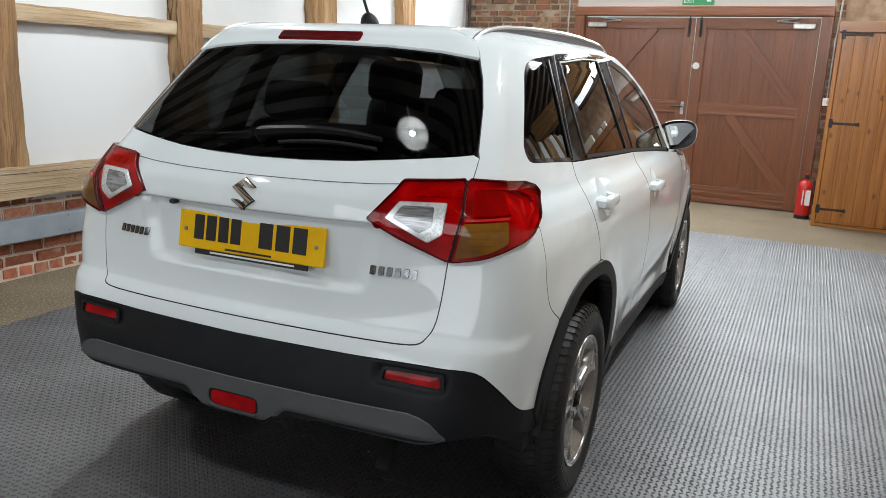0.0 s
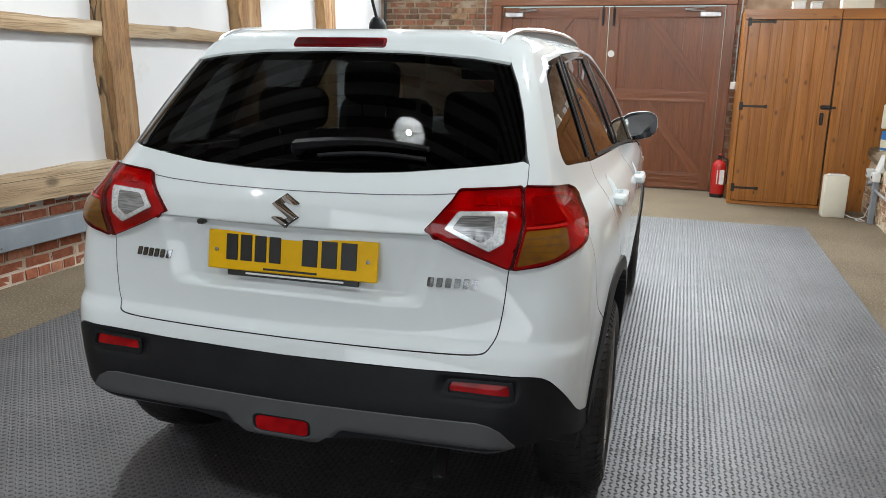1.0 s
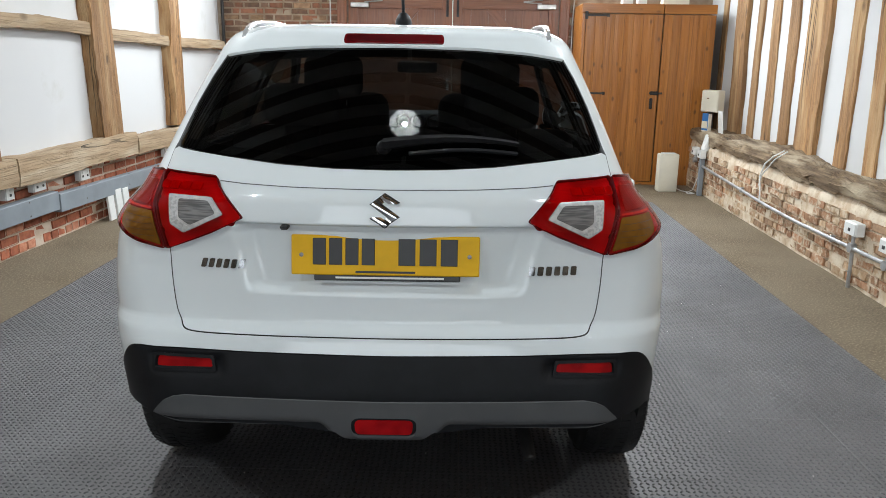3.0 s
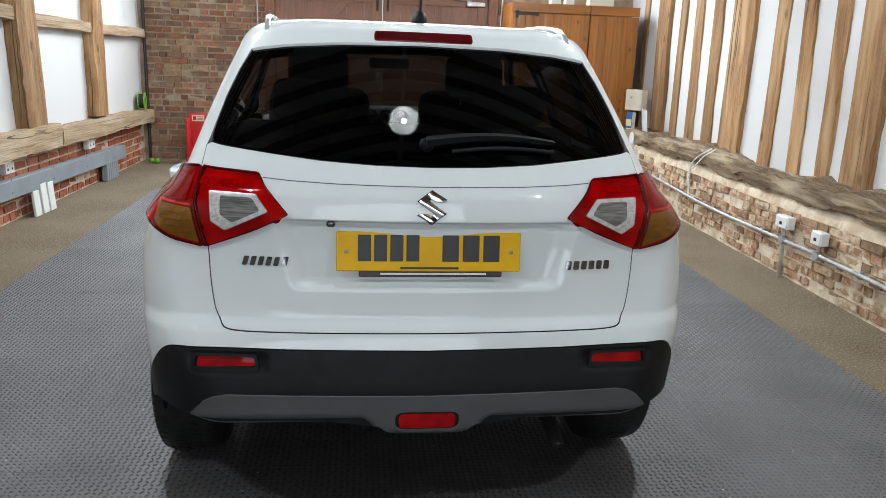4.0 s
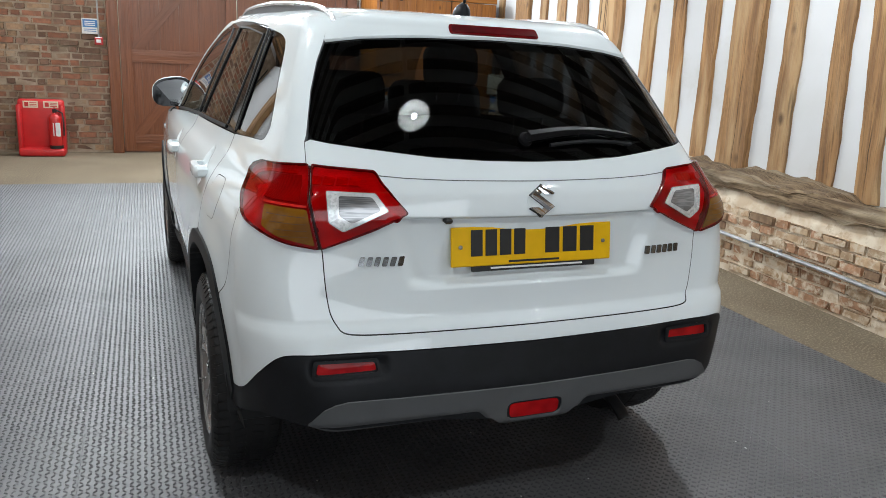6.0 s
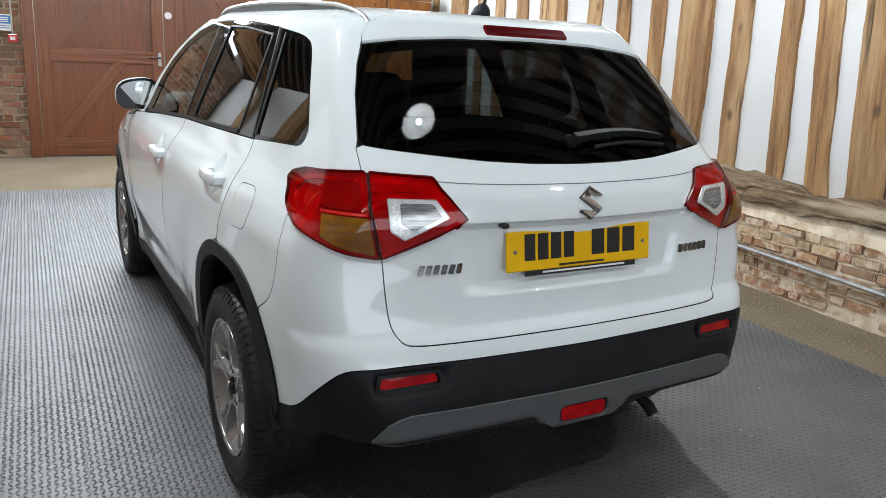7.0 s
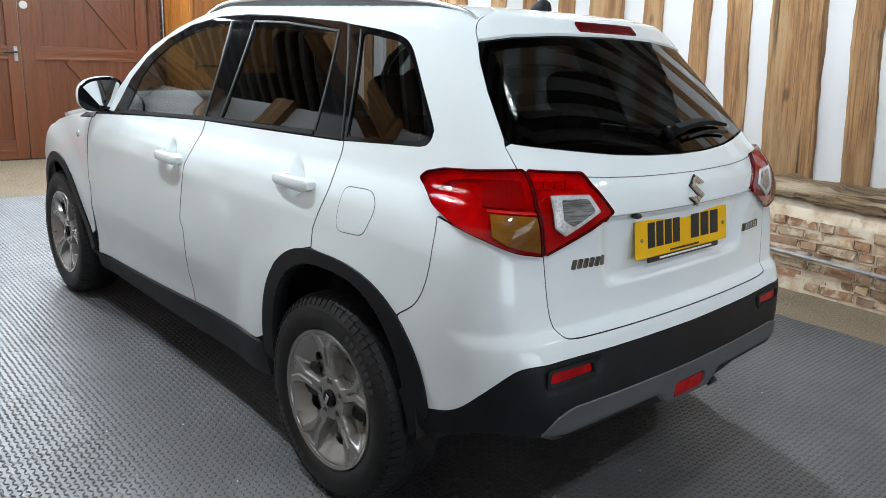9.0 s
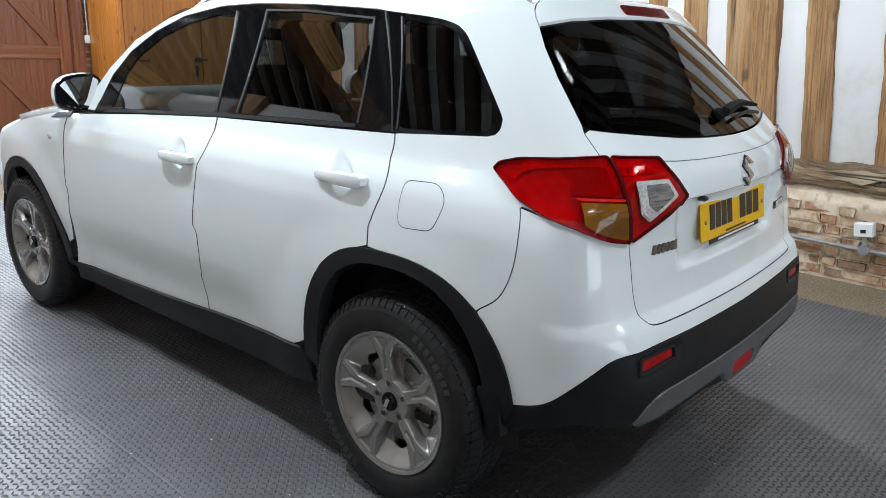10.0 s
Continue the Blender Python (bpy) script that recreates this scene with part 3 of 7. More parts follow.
# grey trunking along the brick plinth
def trunking(y0, y1, z0, z1):
    t = thing("trunking", Matrix.Translation((XL + 0.01, y0, 0)), "blue-grey steel cable trunking fixed along the brick plinth", "trunking", "trunking lengths")
    bm = box(0.075, y1 - y0, 0.145, (0.035, (y1 - y0) / 2, 0), 0.004)
    put("cover", bm, TRUNK, t, pose(0, 0, (z0 + z1) / 2, math.degrees(math.atan2(z1 - z0, y1 - y0)), 0, 0))
    n = max(2, int((y1 - y0) / 0.7))
    for k in range(n):
        for dz in (-0.05, 0.05):
            y = (k + 0.5) * (y1 - y0) / n
            put("screw", lathe([(0.0005, 0.0), (0.006, 0.0), (0.005, 0.004), (0.0005, 0.005)], 8), STEEL, t, pose(0.0735, y, z0 + (z1 - z0) * (k + 0.5) / n + dz, 0, 90, 0))


trunking(-1.0, 3.785, 0.345, 0.335)
trunking(3.805, 7.0, 0.330, 0.275)
leg = thing("cable_duct", pose(XL + 0.02, 6.55, 0), "grey ribbed cable duct standing on the floor below the trunking", "duct")
for k in range(6):
    put("rib", box(0.06, 0.052, 0.205, (0.03, -0.16 + k * 0.060, 0), 0.006, base=True), TRUNK, leg)
for k, (x, z) in enumerate(((4.62, 0.0), (4.76, 0.0), (4.89, 0.0))):
    b = put("skirting_offcut", box(0.022, 0.11, 0.27 - 0.012 * k, (0, 0, 0), 0.003, base=True), FITTING, None, pose(XL + 0.085 + 0.006 * k, x, 0.0, 0, -4, 0))
    tagged(b, "white board offcut leaning on the brick plinth", "board", "board offcuts")


def socket(name, m, w, h, label, gangs):
    t = thing(name, m, label, "socket", "power sockets")
    put("back_box", box(w, 0.045, h, (0, -0.022, 0), 0.004), FITTING, t)
    put("face_plate", box(w * 0.98, 0.008, h * 0.98, (0, -0.049, 0), 0.003), FITTING, t)
    for k in range(gangs):
        x = (k - (gangs - 1) / 2) * w / max(gangs, 1)
        put("switch_rocker", box(0.012, 0.006, 0.020, (x, -0.054, h * 0.22), 0.002), FITTING, t)
        put("pin_holes", box(0.024, 0.003, 0.018, (x, -0.0535, -h * 0.12), 0.001), INK, t)


WALL_L = (0, 0, 90)
socket("power_socket", pose(XL + 0.005, 3.215, 0.480, *WALL_L), 0.095, 0.090, "white single socket on the brick plinth", 1)
socket("power_socket", pose(XL + 0.005, 3.590, 0.482, *WALL_L), 0.160, 0.092, "white double socket on the brick plinth", 2)
socket("power_socket", pose(XL + 0.005, 4.26, 0.462, *WALL_L), 0.150, 0.092, "white double socket on the brick plinth", 2)
socket("power_socket", pose(XL + 0.012, 6.02, 0.445, *WALL_L), 0.180, 0.095, "grey and white double socket on the brick plinth", 2)
reel = thing("cable_reel", pose(XL + 0.06, 7.80, 0.76, 0, 90, 8), "green and black hose reel hung on the wall in the corner", "reel")
put("drum", lathe([(0.03, -0.03), (0.085, -0.03), (0.085, 0.03), (0.03, 0.03)], 24, close=True), IRON, reel)
for z in (-0.035, 0.035):
    put("flange", lathe([(0.05, z - 0.006), (0.105, z - 0.006), (0.105, z + 0.006), (0.05, z + 0.006)], 28, close=True), GREEN, reel, smooth=True)
cable = [(XL + 0.03, 7.78, 0.66), (XL + 0.06, 7.60, 0.50), (XL + 0.05, 7.2, 0.53), (XL + 0.05, 6.7, 0.49), (XL + 0.06, 6.3, 0.51), (XL + 0.05, 6.1, 0.46)]
tagged(put("cable", tube(cable, 0.008, 6), FITTING), "pale cable draped along the sill beam", "cable")
for k in range(2):
    b = bmesh.new()
    bmesh.ops.create_uvsphere(b, u_segments=16, v_segments=10, radius=0.033)
    tagged(put("tennis_ball", b, GREEN, None, pose(-2.93 + 0.075 * k, 7.80 - 0.03 * k, 0.033), smooth="all"), "small yellow-green ball on the carpet", "ball", "balls in the corner")
pipe = tube([(XL + 0.06, YB - 0.06, 0.0), (XL + 0.06, YB - 0.06, 2.6)], 0.02, 8)
tagged(put("corner_conduit", pipe, IRON), "dark conduit running up the corner", "conduit")

# double doors in the end wall
DX0, DX1, DTOP = -1.42, 1.245, 2.185
frame_ob = thing("door_frame", pose(0, YB, 0), "red-brown stained frame of the double doors", "door frame", kind="structure")
for x0, x1 in ((DX0 - 0.125, DX0 - 0.004), (DX1 + 0.004, DX1 + 0.125)):
    put("jamb", box(x1 - x0, 0.16, DTOP + 0.004, ((x0 + x1) / 2, 0.01, (DTOP + 0.004) / 2), 0.006), MAHOGANY, frame_ob)
put("head", box(DX1 - DX0 + 0.25, 0.16, 0.11, ((DX0 + DX1) / 2, 0.01, DTOP + 0.061), 0.006), MAHOGANYX, frame_ob)
MEET = -0.09


def door_leaf(name, x0, x1, outer):
    """A framed and ledged door leaf: boards behind, stiles, rails and braces in front."""
    w = x1 - x0
    d = thing(name, pose(x0, YB + 0.02, 0.012), "red-brown stained boarded door leaf with diagonal braces, closed", "door", "double doors", "structure")
    n = 6
    bw = (w - 0.02) / n
    for k in range(n):
        put("board", box(bw - 0.0012, 0.022, DTOP - 0.03, (0.01 + bw * (k + 0.5), 0.022, (DTOP - 0.03) / 2), 0.0008), MAHOGANY, d)
    for x in (0.065, w - 0.065):
        put("stile", box(0.125, 0.045, DTOP - 0.022, (x, 0, (DTOP - 0.022) / 2), 0.0015), MAHOGANY, d)
    for z, h in ((0.10, 0.20), (1.125, 0.145), (DTOP - 0.085, 0.125)):
        put("rail", box(w - 0.256, 0.043, h, (w / 2, 0, z), 0.0015), MAHOGANYX, d)
    for z0, z1 in ((1.20, DTOP - 0.15), (0.20, 1.05)):
        xa, xb = (0.128 + 0.06, w * 0.5 + 0.18) if outer < 0 else (w - 0.128 - 0.06, w * 0.5 - 0.18)
        # falls from the meeting stile towards the outer side
        xa, xb = xa + 0.02 * outer, xb
        ln = math.hypot(xb - xa, z1 - z0)
        put("brace", box(0.115, 0.040, ln + 0.04, (0, 0, 0), 0.0015), MAHOGANY, d, pose((xa + xb) / 2, 0.002, (z0 + z1) / 2, 0, math.degrees(math.atan2(xb - xa, z1 - z0)), 0))
    return d


door_leaf("door_1", DX0, MEET - 0.003, -1)
door_leaf("door_2", MEET + 0.003, DX1, 1)
h = thing("lever_handle", pose(MEET - 0.055, YB - 0.005, 1.125), "dark lever handle on a steel plate", "handle")
put("plate", box(0.035, 0.008, 0.15, (0, -0.004, 0), 0.002), GALV, h)
put("lever", tube([(0, -0.006, 0.02), (0, -0.055, 0.02), (-0.02, -0.06, 0.02), (-0.125, -0.055, 0.012)], 0.010, 10), IRON, h, smooth=True)
tagged(put("door_disc", lathe([(0.0005, 0), (0.04, 0), (0.04, 0.006), (0.0005, 0.006)], 28), FITTING, None, pose(MEET + 0.055, YB - 0.004, 1.625, 90, 0, 0)), "round pale sticker on the door", "sticker")
for x in (MEET - 0.065, MEET + 0.065):
    b = thing("shoot_bolt", pose(x, YB - 0.006, DTOP - 0.13), "black shoot bolt at the top of the door", "bolt", "door bolts")
    put("plate", box(0.03, 0.008, 0.20, (0, -0.004, 0), 0.002), IRON, b)
    put("rod", tube([(0, -0.014, -0.08), (0, -0.014, 0.13)], 0.007, 8), IRON, b)
for x, s in ((DX0 + 0.16, 1), (DX1 - 0.16, -1)):
    c = thing("door_closer", pose(x, YB - 0.006, 2.085), "silver overhead door closer with a folded arm", "door closer", "door closers")
    put("body", box(0.235, 0.05, 0.06, (0, -0.025, 0), 0.008), GALV, c)
    put("arm", tube([(s * 0.06, -0.03, 0.035), (s * 0.29, -0.05, 0.052)], 0.008, 6), GALV, c)
    put("arm", tube([(s * 0.29, -0.05, 0.056), (s * 0.05, -0.02, 0.085)], 0.008, 6), GALV, c)
sign = thing("exit_sign", pose(-0.09, YB + 0.01, 2.395), "green exit sign with white print above the doors", "sign")
put("board", box(0.36, 0.012, 0.15, (0, 0, 0), 0.002), SIGNGREEN, sign)
put("print_arrow", box(0.05, 0.003, 0.08, (0.12, -0.008, 0), 0.001), WHITEPRINT, sign)
for k, word in enumerate(("FIRE", "EXIT")):
    cu = bpy.data.curves.new("print_word", "FONT")
    cu.body, cu.size, cu.extrude, cu.align_x = word, 0.062, 0.001, "LEFT"
    cu.materials.append(WHITEPRINT)
    o = new("print_word", cu)
    o.parent = sign
    o.matrix_local = pose(-0.165, -0.0075, 0.008 - 0.062 * k, 90, 0, 0)
notice = thing("wall_notice", pose(-1.72, YB - 0.035, 1.445), "blue and white notice on the brick wall", "notice")
put("board", box(0.175, 0.006, 0.17, (0, 0, 0), 0.001), FITTING, notice)
put("blue_field", box(0.15, 0.003, 0.085, (0, -0.004, 0.030), 0.001), BLUE, notice)
for z in (0.05, 0.030, 0.010):
    put("print_bar", box(0.11, 0.002, 0.010, (0, -0.0065, z), 0.0005), WHITEPRINT, notice)
for z in (-0.035, -0.055):
    put("print_bar", box(0.13, 0.002, 0.007, (0, -0.0045, z), 0.0005), BLUE, notice)
call = thing("call_point", pose(-1.635, YB - 0.035, 1.285), "red fire alarm call point", "alarm")
put("case", box(0.09, 0.045, 0.085, (0, -0.01, 0), 0.006), EXTRED, call)
put("window", box(0.05, 0.004, 0.035, (0, -0.034, 0), 0.001), FITTING, call)
tagged(put("call_conduit", tube([(-1.635, YB - 0.04, 1.33), (-1.635, YB - 0.04, 2.6)], 0.009, 8), GALV), "thin steel conduit up the brick wall", "conduit")

# fire point
fire = thing("extinguisher_stand", pose(-2.265, 7.84, 0) @ Matrix.Scale(0.89, 4), "red moulded extinguisher stand with notices", "stand")
put("base", box(0.53, 0.26, 0.10, (0, 0, 0), 0.035, 3, base=True), STANDRED, fire, smooth=True)
put("back", box(0.53, 0.08, 0.64, (0, 0.10, 0.06), 0.035, 3, base=True), STANDRED, fire, smooth=True)
for x in (-0.245, 0.245):
    put("cheek", box(0.05, 0.17, 0.58, (x, 0.03, 0.06), 0.02, 2, base=True), STANDRED, fire, smooth=True)
for x in (-0.115, 0.115):
    n = put("notice", box(0.17, 0.006, 0.085, (x, 0.056, 0.635), 0.001), PAPER, fire)
    put("print_bar", box(0.045, 0.002, 0.055, (x - 0.045, 0.052, 0.635), 0.0005), EXTRED, n)
    for z in (0.655, 0.635, 0.615):
        put("print_bar", box(0.08, 0.002, 0.009, (x + 0.03, 0.052, z), 0.0005), EXTRED, n)


def extinguisher(m, label):
    e = thing("fire_extinguisher", m, label, "extinguisher", "fire extinguishers")
    put("cylinder", lathe([(0.0005, 0.02), (0.074, 0.02), (0.078, 0.035), (0.078, 0.36), (0.070, 0.395), (0.045, 0.42), (0.022, 0.43), (0.022, 0.45), (0.0005, 0.45)], 28), EXTRED, e, smooth=True)
    put("skirt", lathe([(0.0005, 0.0), (0.079, 0.0), (0.079, 0.04), (0.0005, 0.04)], 28), INK, e)
    put("label_panel", box(0.085, 0.010, 0.17, (0.02, -0.072, 0.24), 0.004), FITTING, e, label="white instruction label")
    put("valve", box(0.045, 0.05, 0.05, (0, 0, 0.465), 0.008), IRON, e)
    put("grip", box(0.025, 0.12, 0.014, (0, -0.045, 0.50), 0.004), EXTRED, e)
    put("hose", tube([(0.02, 0, 0.47), (0.085, -0.01, 0.44), (0.098, -0.02, 0.34), (0.094, -0.03, 0.16)], 0.010, 8), INK, e, smooth=True)
    return e


extinguisher(pose(-2.12, 7.80, 0.089) @ Matrix.Scale(0.9, 4), "red fire extinguisher with a white label on the stand")
extinguisher(pose(1.335, 7.72, 0.0), "red fire extinguisher standing on the carpet beside the cupboard")

# pine cupboard in the corner
CX0, CX1, CY, CH = 1.432, 2.965, 7.31, 2.085
cup = thing("cupboard", pose(0, 0, 0), "orange varnished pine cupboard with a boarded door, closed", "cupboard")
put("side_panel", box(0.025, YB - CY - 0.06, CH - 0.01, (CX0 + 0.013, (YB + CY) / 2 + 0.0, (CH - 0.01) / 2), 0.003), PINE, cup)
put("top", box(CX1 - CX0, YB - CY - 0.05, 0.02, ((CX0 + CX1) / 2, (YB + CY) / 2, CH - 0.012), 0.003), PINE, cup)
put("top_rail", box(0.93, 0.03, 0.105, (CX0 + 0.465, CY, CH - 0.053), 0.004), PINEX, cup)
put("top_rail", box(CX1 - CX0 - 0.936, 0.03, 0.105, ((CX0 + 0.936 + CX1) / 2, CY, CH - 0.053), 0.004), PINEX, cup)
put("post", box(0.042, 0.035, CH - 0.11, (CX0 + 0.021, CY, (CH - 0.11) / 2), 0.004), PINE, cup)
leaf = put("door", box(0.86, 0.012, 1.93, (CX0 + 0.485, CY + 0.012, 1.005), 0.002), PINE, cup, label="boarded pine door")
for k in range(8):
    put("board", box(0.1090, 0.022, 1.93 - 0.004 * (k % 2), (CX0 + 0.046 + 0.110 * (k + 0.5), CY - 0.004, 1.005), 0.0016), PINE, leaf)
for k in range(6):
    w = (CX1 - CX0 - 0.945) / 6
    put("fixed_board", box(w - 0.001, 0.022, CH - 0.115, (CX0 + 0.942 + w * (k + 0.5), CY + 0.002, (CH - 0.115) / 2), 0.0014), PINE, cup)
put("threshold", box(0.92, 0.03, 0.035, (CX0 + 0.48, CY - 0.002, 0.0), 0.004, base=True), PINEX, cup)
for z in (1.955, 1.075, 0.185):
    put("strap_hinge", box(0.235, 0.006, 0.022, (CX0 + 0.18, CY - 0.019, z), 0.002), IRON, leaf, label="black iron strap hinge")
    put("hinge_plate", box(0.036, 0.008, 0.085, (CX0 + 0.05, CY - 0.021, z), 0.003), IRON, leaf)
    put("hinge_tip", box(0.034, 0.008, 0.034, (CX0 + 0.295, CY - 0.021, z), 0.006), IRON, leaf)
put("door_bolt", box(0.15, 0.02, 0.022, (CX0 + 0.905, CY - 0.026, 1.085), 0.004), IRON, leaf, label="black sliding bolt")
put("bolt_plate", box(0.09, 0.006, 0.045, (CX0 + 0.885, CY - 0.018, 1.085), 0.002), IRON, leaf)
put("pull", box(0.034, 0.03, 0.125, (CX0 + 0.855, CY - 0.026, 0.965), 0.008), IRON, leaf, label="black iron pull")
for k, (x, w, h, mat, lab) in enumerate(((1.95, 0.12, 0.085, FITTING, "white box on top of the cupboard"), (2.12, 0.10, 0.075, FITTING, "small white box on top of the cupboard"), (2.50, 0.30, 0.13, CREAM, "pale tray on top of the cupboard"))):
    b = thing("storage_box", pose(x, CY + 0.10, CH - 0.001), lab, "box", "boxes on the cupboard")
    put("body", box(w, 0.14, h * 0.82, (0, 0, 0), 0.006, base=True), mat, b)
    put("lid", box(w + 0.01, 0.15, h * 0.17, (0, 0, h * 0.825), 0.004, base=True), mat, b)
sw = thing("light_switch", pose(1.415, YB - 0.035, 1.275), "white switch box on the brick beside the doors", "switch")
put("case", box(0.085, 0.05, 0.085, (0, -0.01, 0), 0.005), FITTING, sw)
put("rocker", box(0.02, 0.006, 0.03, (0, -0.038, 0), 0.002), FITTING, sw)
tagged(put("switch_conduit", tube([(1.415, YB - 0.045, 1.31), (1.413, YB - 0.045, 1.9), (1.44, YB - 0.045, 2.6)], 0.010, 8), GALV), "galvanised conduit above the switch", "conduit")

# heater on the floor
ht = thing("panel_heater", pose(2.445, 6.88, 0.0, 0, 0, 6), "cream plastic heater standing on the carpet", "heater")
put("body", box(0.225, 0.13, 0.43, (0, 0, 0), 0.018, 2, base=True), CREAM, ht, smooth=True)
put("top_grille", box(0.16, 0.07, 0.012, (0, 0, 0.427), 0.003, base=True), FITTING, ht)
put("foot", box(0.21, 0.12, 0.012, (0, 0, 0.0), 0.003, base=True), CREAM, ht)
flex = [(2.56, 6.92, 0.03), (2.62, 6.85, 0.008), (2.70, 6.75, 0.008), (2.72, 6.68, 0.008), (2.66, 6.66, 0.008), (2.64, 6.72, 0.008), (2.73, 6.80, 0.03), (2.765, 6.72, 0.22), (2.765, 6.70, 0.42)]
tagged(put("heater_flex", tube(flex, 0.005, 6), FITTING), "white flex lying on the carpet beside the heater", "cable")

# right wall: oak studs and wide posts
STUDS = ((7.45, 0.16), (6.78, 0.36), (6.28, 0.16), (5.87, 0.19), (5.43, 0.21), (4.86, 0.40), (4.21, 0.19), (3.78, 0.17), (3.36, 0.17), (2.92, 0.31), (2.455, 0.165), (2.035, 0.145), (1.715, 0.17), (1.275, 0.35), (0.83, 0.18), (0.39, 0.19), (0.0, 0.16), (-0.45, 0.34),
         (-0.95, 0.17), (-1.35, 0.17), (-1.75, 0.18), (-2.2, 0.34), (-2.7, 0.17), (-3.15, 0.17), (-3.6, 0.17), (-4.1, 0.34), (-4.6, 0.17), (-5.1, 0.17), (-5.6, 0.17))
for k, (y, w) in enumerate(STUDS):
    lean = 4.2 if y < 2.3 else 2.6 if y < 4.0 else 1.4
    st = put("stud", timber(EAVES - 0.60, w, 0.12 if w < 0.25 else 0.17, 120 + k, 0.020, 0.020, rings=40), OAK, None, pose(XS + 0.055, y, 0.64, 0, 0, -90) @ pose(0, 0, 0, 0, -lean, 0), smooth=True)
    tagged(st, "wide weathered oak post in the white wall" if w > 0.25 else "narrow weathered oak stud in the white wall", "post" if w > 0.25 else "stud", "oak studs of the wall")
sill = put("wall_sill_right", timber(LENGTH - 0.9, 0.12, 0.34, 200, 0.055, 0.014, rings=420), OAKGREY, None, pose(XS - 0.16, 7.28, 0.640, 0, 0, -90) @ pose(0, 0, 0, 0, 90, 0), smooth=True)
tagged(sill, "worn oak sill along the top of the brick plinth", "sill", kind="structure")

# plinth core of lime and rubble, uneven
bm = bmesh.new()
ny, nz = 260, 24
rows = []
for i in range(ny + 1):
    y = YF + (7.42 - YF) * i / ny
    row = []
    for k in range(nz + 1):
        z = 0.60 * k / nz
        d = 0.018 * noise.noise((y * 2.4, z * 5, 7.0)) + 0.014 * noise.noise((y * 9, z * 11, 2.0)) + 0.006 * noise.noise((y * 30, z * 30, 4.0))
        batter = 0.035 * max(0, (z - 0.46) / 0.14) ** 1.5 - 0.012 * (1 - z / 0.6)
        row.append(bm.verts.new((XR + batter + 0.026 - d * (0.55 + 0.9 * max(0, (z - 0.40) / 0.2)), y, z)))
    row.append(bm.verts.new((XS + 0.05, y, 0.615)))
    rows.append(row)
for a, b in zip(rows, rows[1:]):
    for k in range(nz + 1):
        bm.faces.new((a[k], b[k], b[k + 1], a[k + 1]))
plinth = put("wall_plinth_right", bm, LIME, smooth="all")
tagged(plinth, "old brick and lime plinth with crumbling render", "wall", kind="structure")

# fittings on the plinth
cond = tube([(XR - 0.035, 6.55, 0.335), (XR - 0.035, 4.6, 0.262), (XR - 0.035, 4.0, 0.255), (XR - 0.035, 2.72, 0.275), (XR - 0.035, 1.5, 0.262), (XR - 0.035, 0.4, 0.235), (XR - 0.035, -3.0, 0.230)], 0.014, 10)
tagged(put("steel_conduit", cond, GALV, smooth=True), "galvanised conduit along the brick plinth", "conduit")
for y, z in ((5.3, 0.285), (3.4, 0.262), (2.2, 0.268), (1.95, 0.266), (0.9, 0.248)):
    tagged(put("conduit_saddle", box(0.035, 0.022, 0.05, (XR - 0.022, y, z), 0.004), GALV), "small galvanised steel conduit saddle on the plinth", "clip", "conduit saddles")


def outlet(y, z, w, tilt, drop):
    t = thing("wall_outlet", pose(XR - 0.004, y, z, 0, 0, -90) @ pose(0, 0, 0, 0, tilt, 0), "white power outlet box above the conduit", "socket", "outlets on the plinth")
    put("box_body", box(w, 0.06, 0.088, (0, -0.03, 0), 0.006), FITTING, t)
    put("face_plate", box(w * 0.92, 0.008, 0.080, (0, -0.063, 0), 0.003), FITTING, t)
    put("pin_holes", box(0.03, 0.003, 0.022, (0, -0.068, -0.006), 0.001), INK, t)
    put("drop_tube", tube([(0, -0.03, -0.04), (0, -0.03, -drop)], 0.013, 8), GALV, t)
    put("junction", lathe([(0.0005, -0.02), (0.032, -0.02), (0.032, 0.02), (0.0005, 0.02)], 20), GALV, t, pose(0, -0.032, -drop, 90, 0, 0), smooth=True)


outlet(3.085, 0.402, 0.16, 0, 0.13)
tagged(put("drop_conduit", tube([(XR - 0.030, 3.085, 0.27), (XR - 0.026, 3.085, 0.0)], 0.013, 8), GALV, smooth=True), "short galvanised conduit from the outlet down to the carpet", "conduit")
outlet(2.645, 0.388, 0.115, 0, 0.12)
outlet(0.372, 0.362, 0.11, -8, 0.125)
outlet(6.62, 0.46, 0.14, 0, 0.12)
outlet(6.86, 0.47, 0.10, 0, 0.10)
tagged(put("plinth_duct", box(0.05, 0.055, 0.42, (XR - 0.03, 6.60, 0.0), 0.005, base=True), TRUNK), "grey duct standing against the plinth", "duct")
tagged(put("loose_cable", tube([(XR + 0.06, 4.62, 0.735), (XR - 0.01, 4.66, 0.68), (XR - 0.02, 4.80, 0.60), (XR - 0.03, 4.86, 0.48), (XR - 0.03, 4.82, 0.36), (XR - 0.04, 4.78, 0.28)], 0.007, 6), FITTING), "pale cable hanging over the plinth", "cable")
tagged(put("loose_cable", tube([(XR + 0.06, 4.55, 0.735), (XR - 0.01, 4.62, 0.66), (XR - 0.02, 4.72, 0.58), (XR - 0.03, 4.82, 0.50), (XR - 0.03, 4.86, 0.40)], 0.006, 6), FITTING), "pale cable hanging over the plinth", "cable")
eb = thing("meter_box", pose(2.93, 7.02, 1.02, 0, 0, -62), "cream steel switch box in the corner by the cupboard", "box")
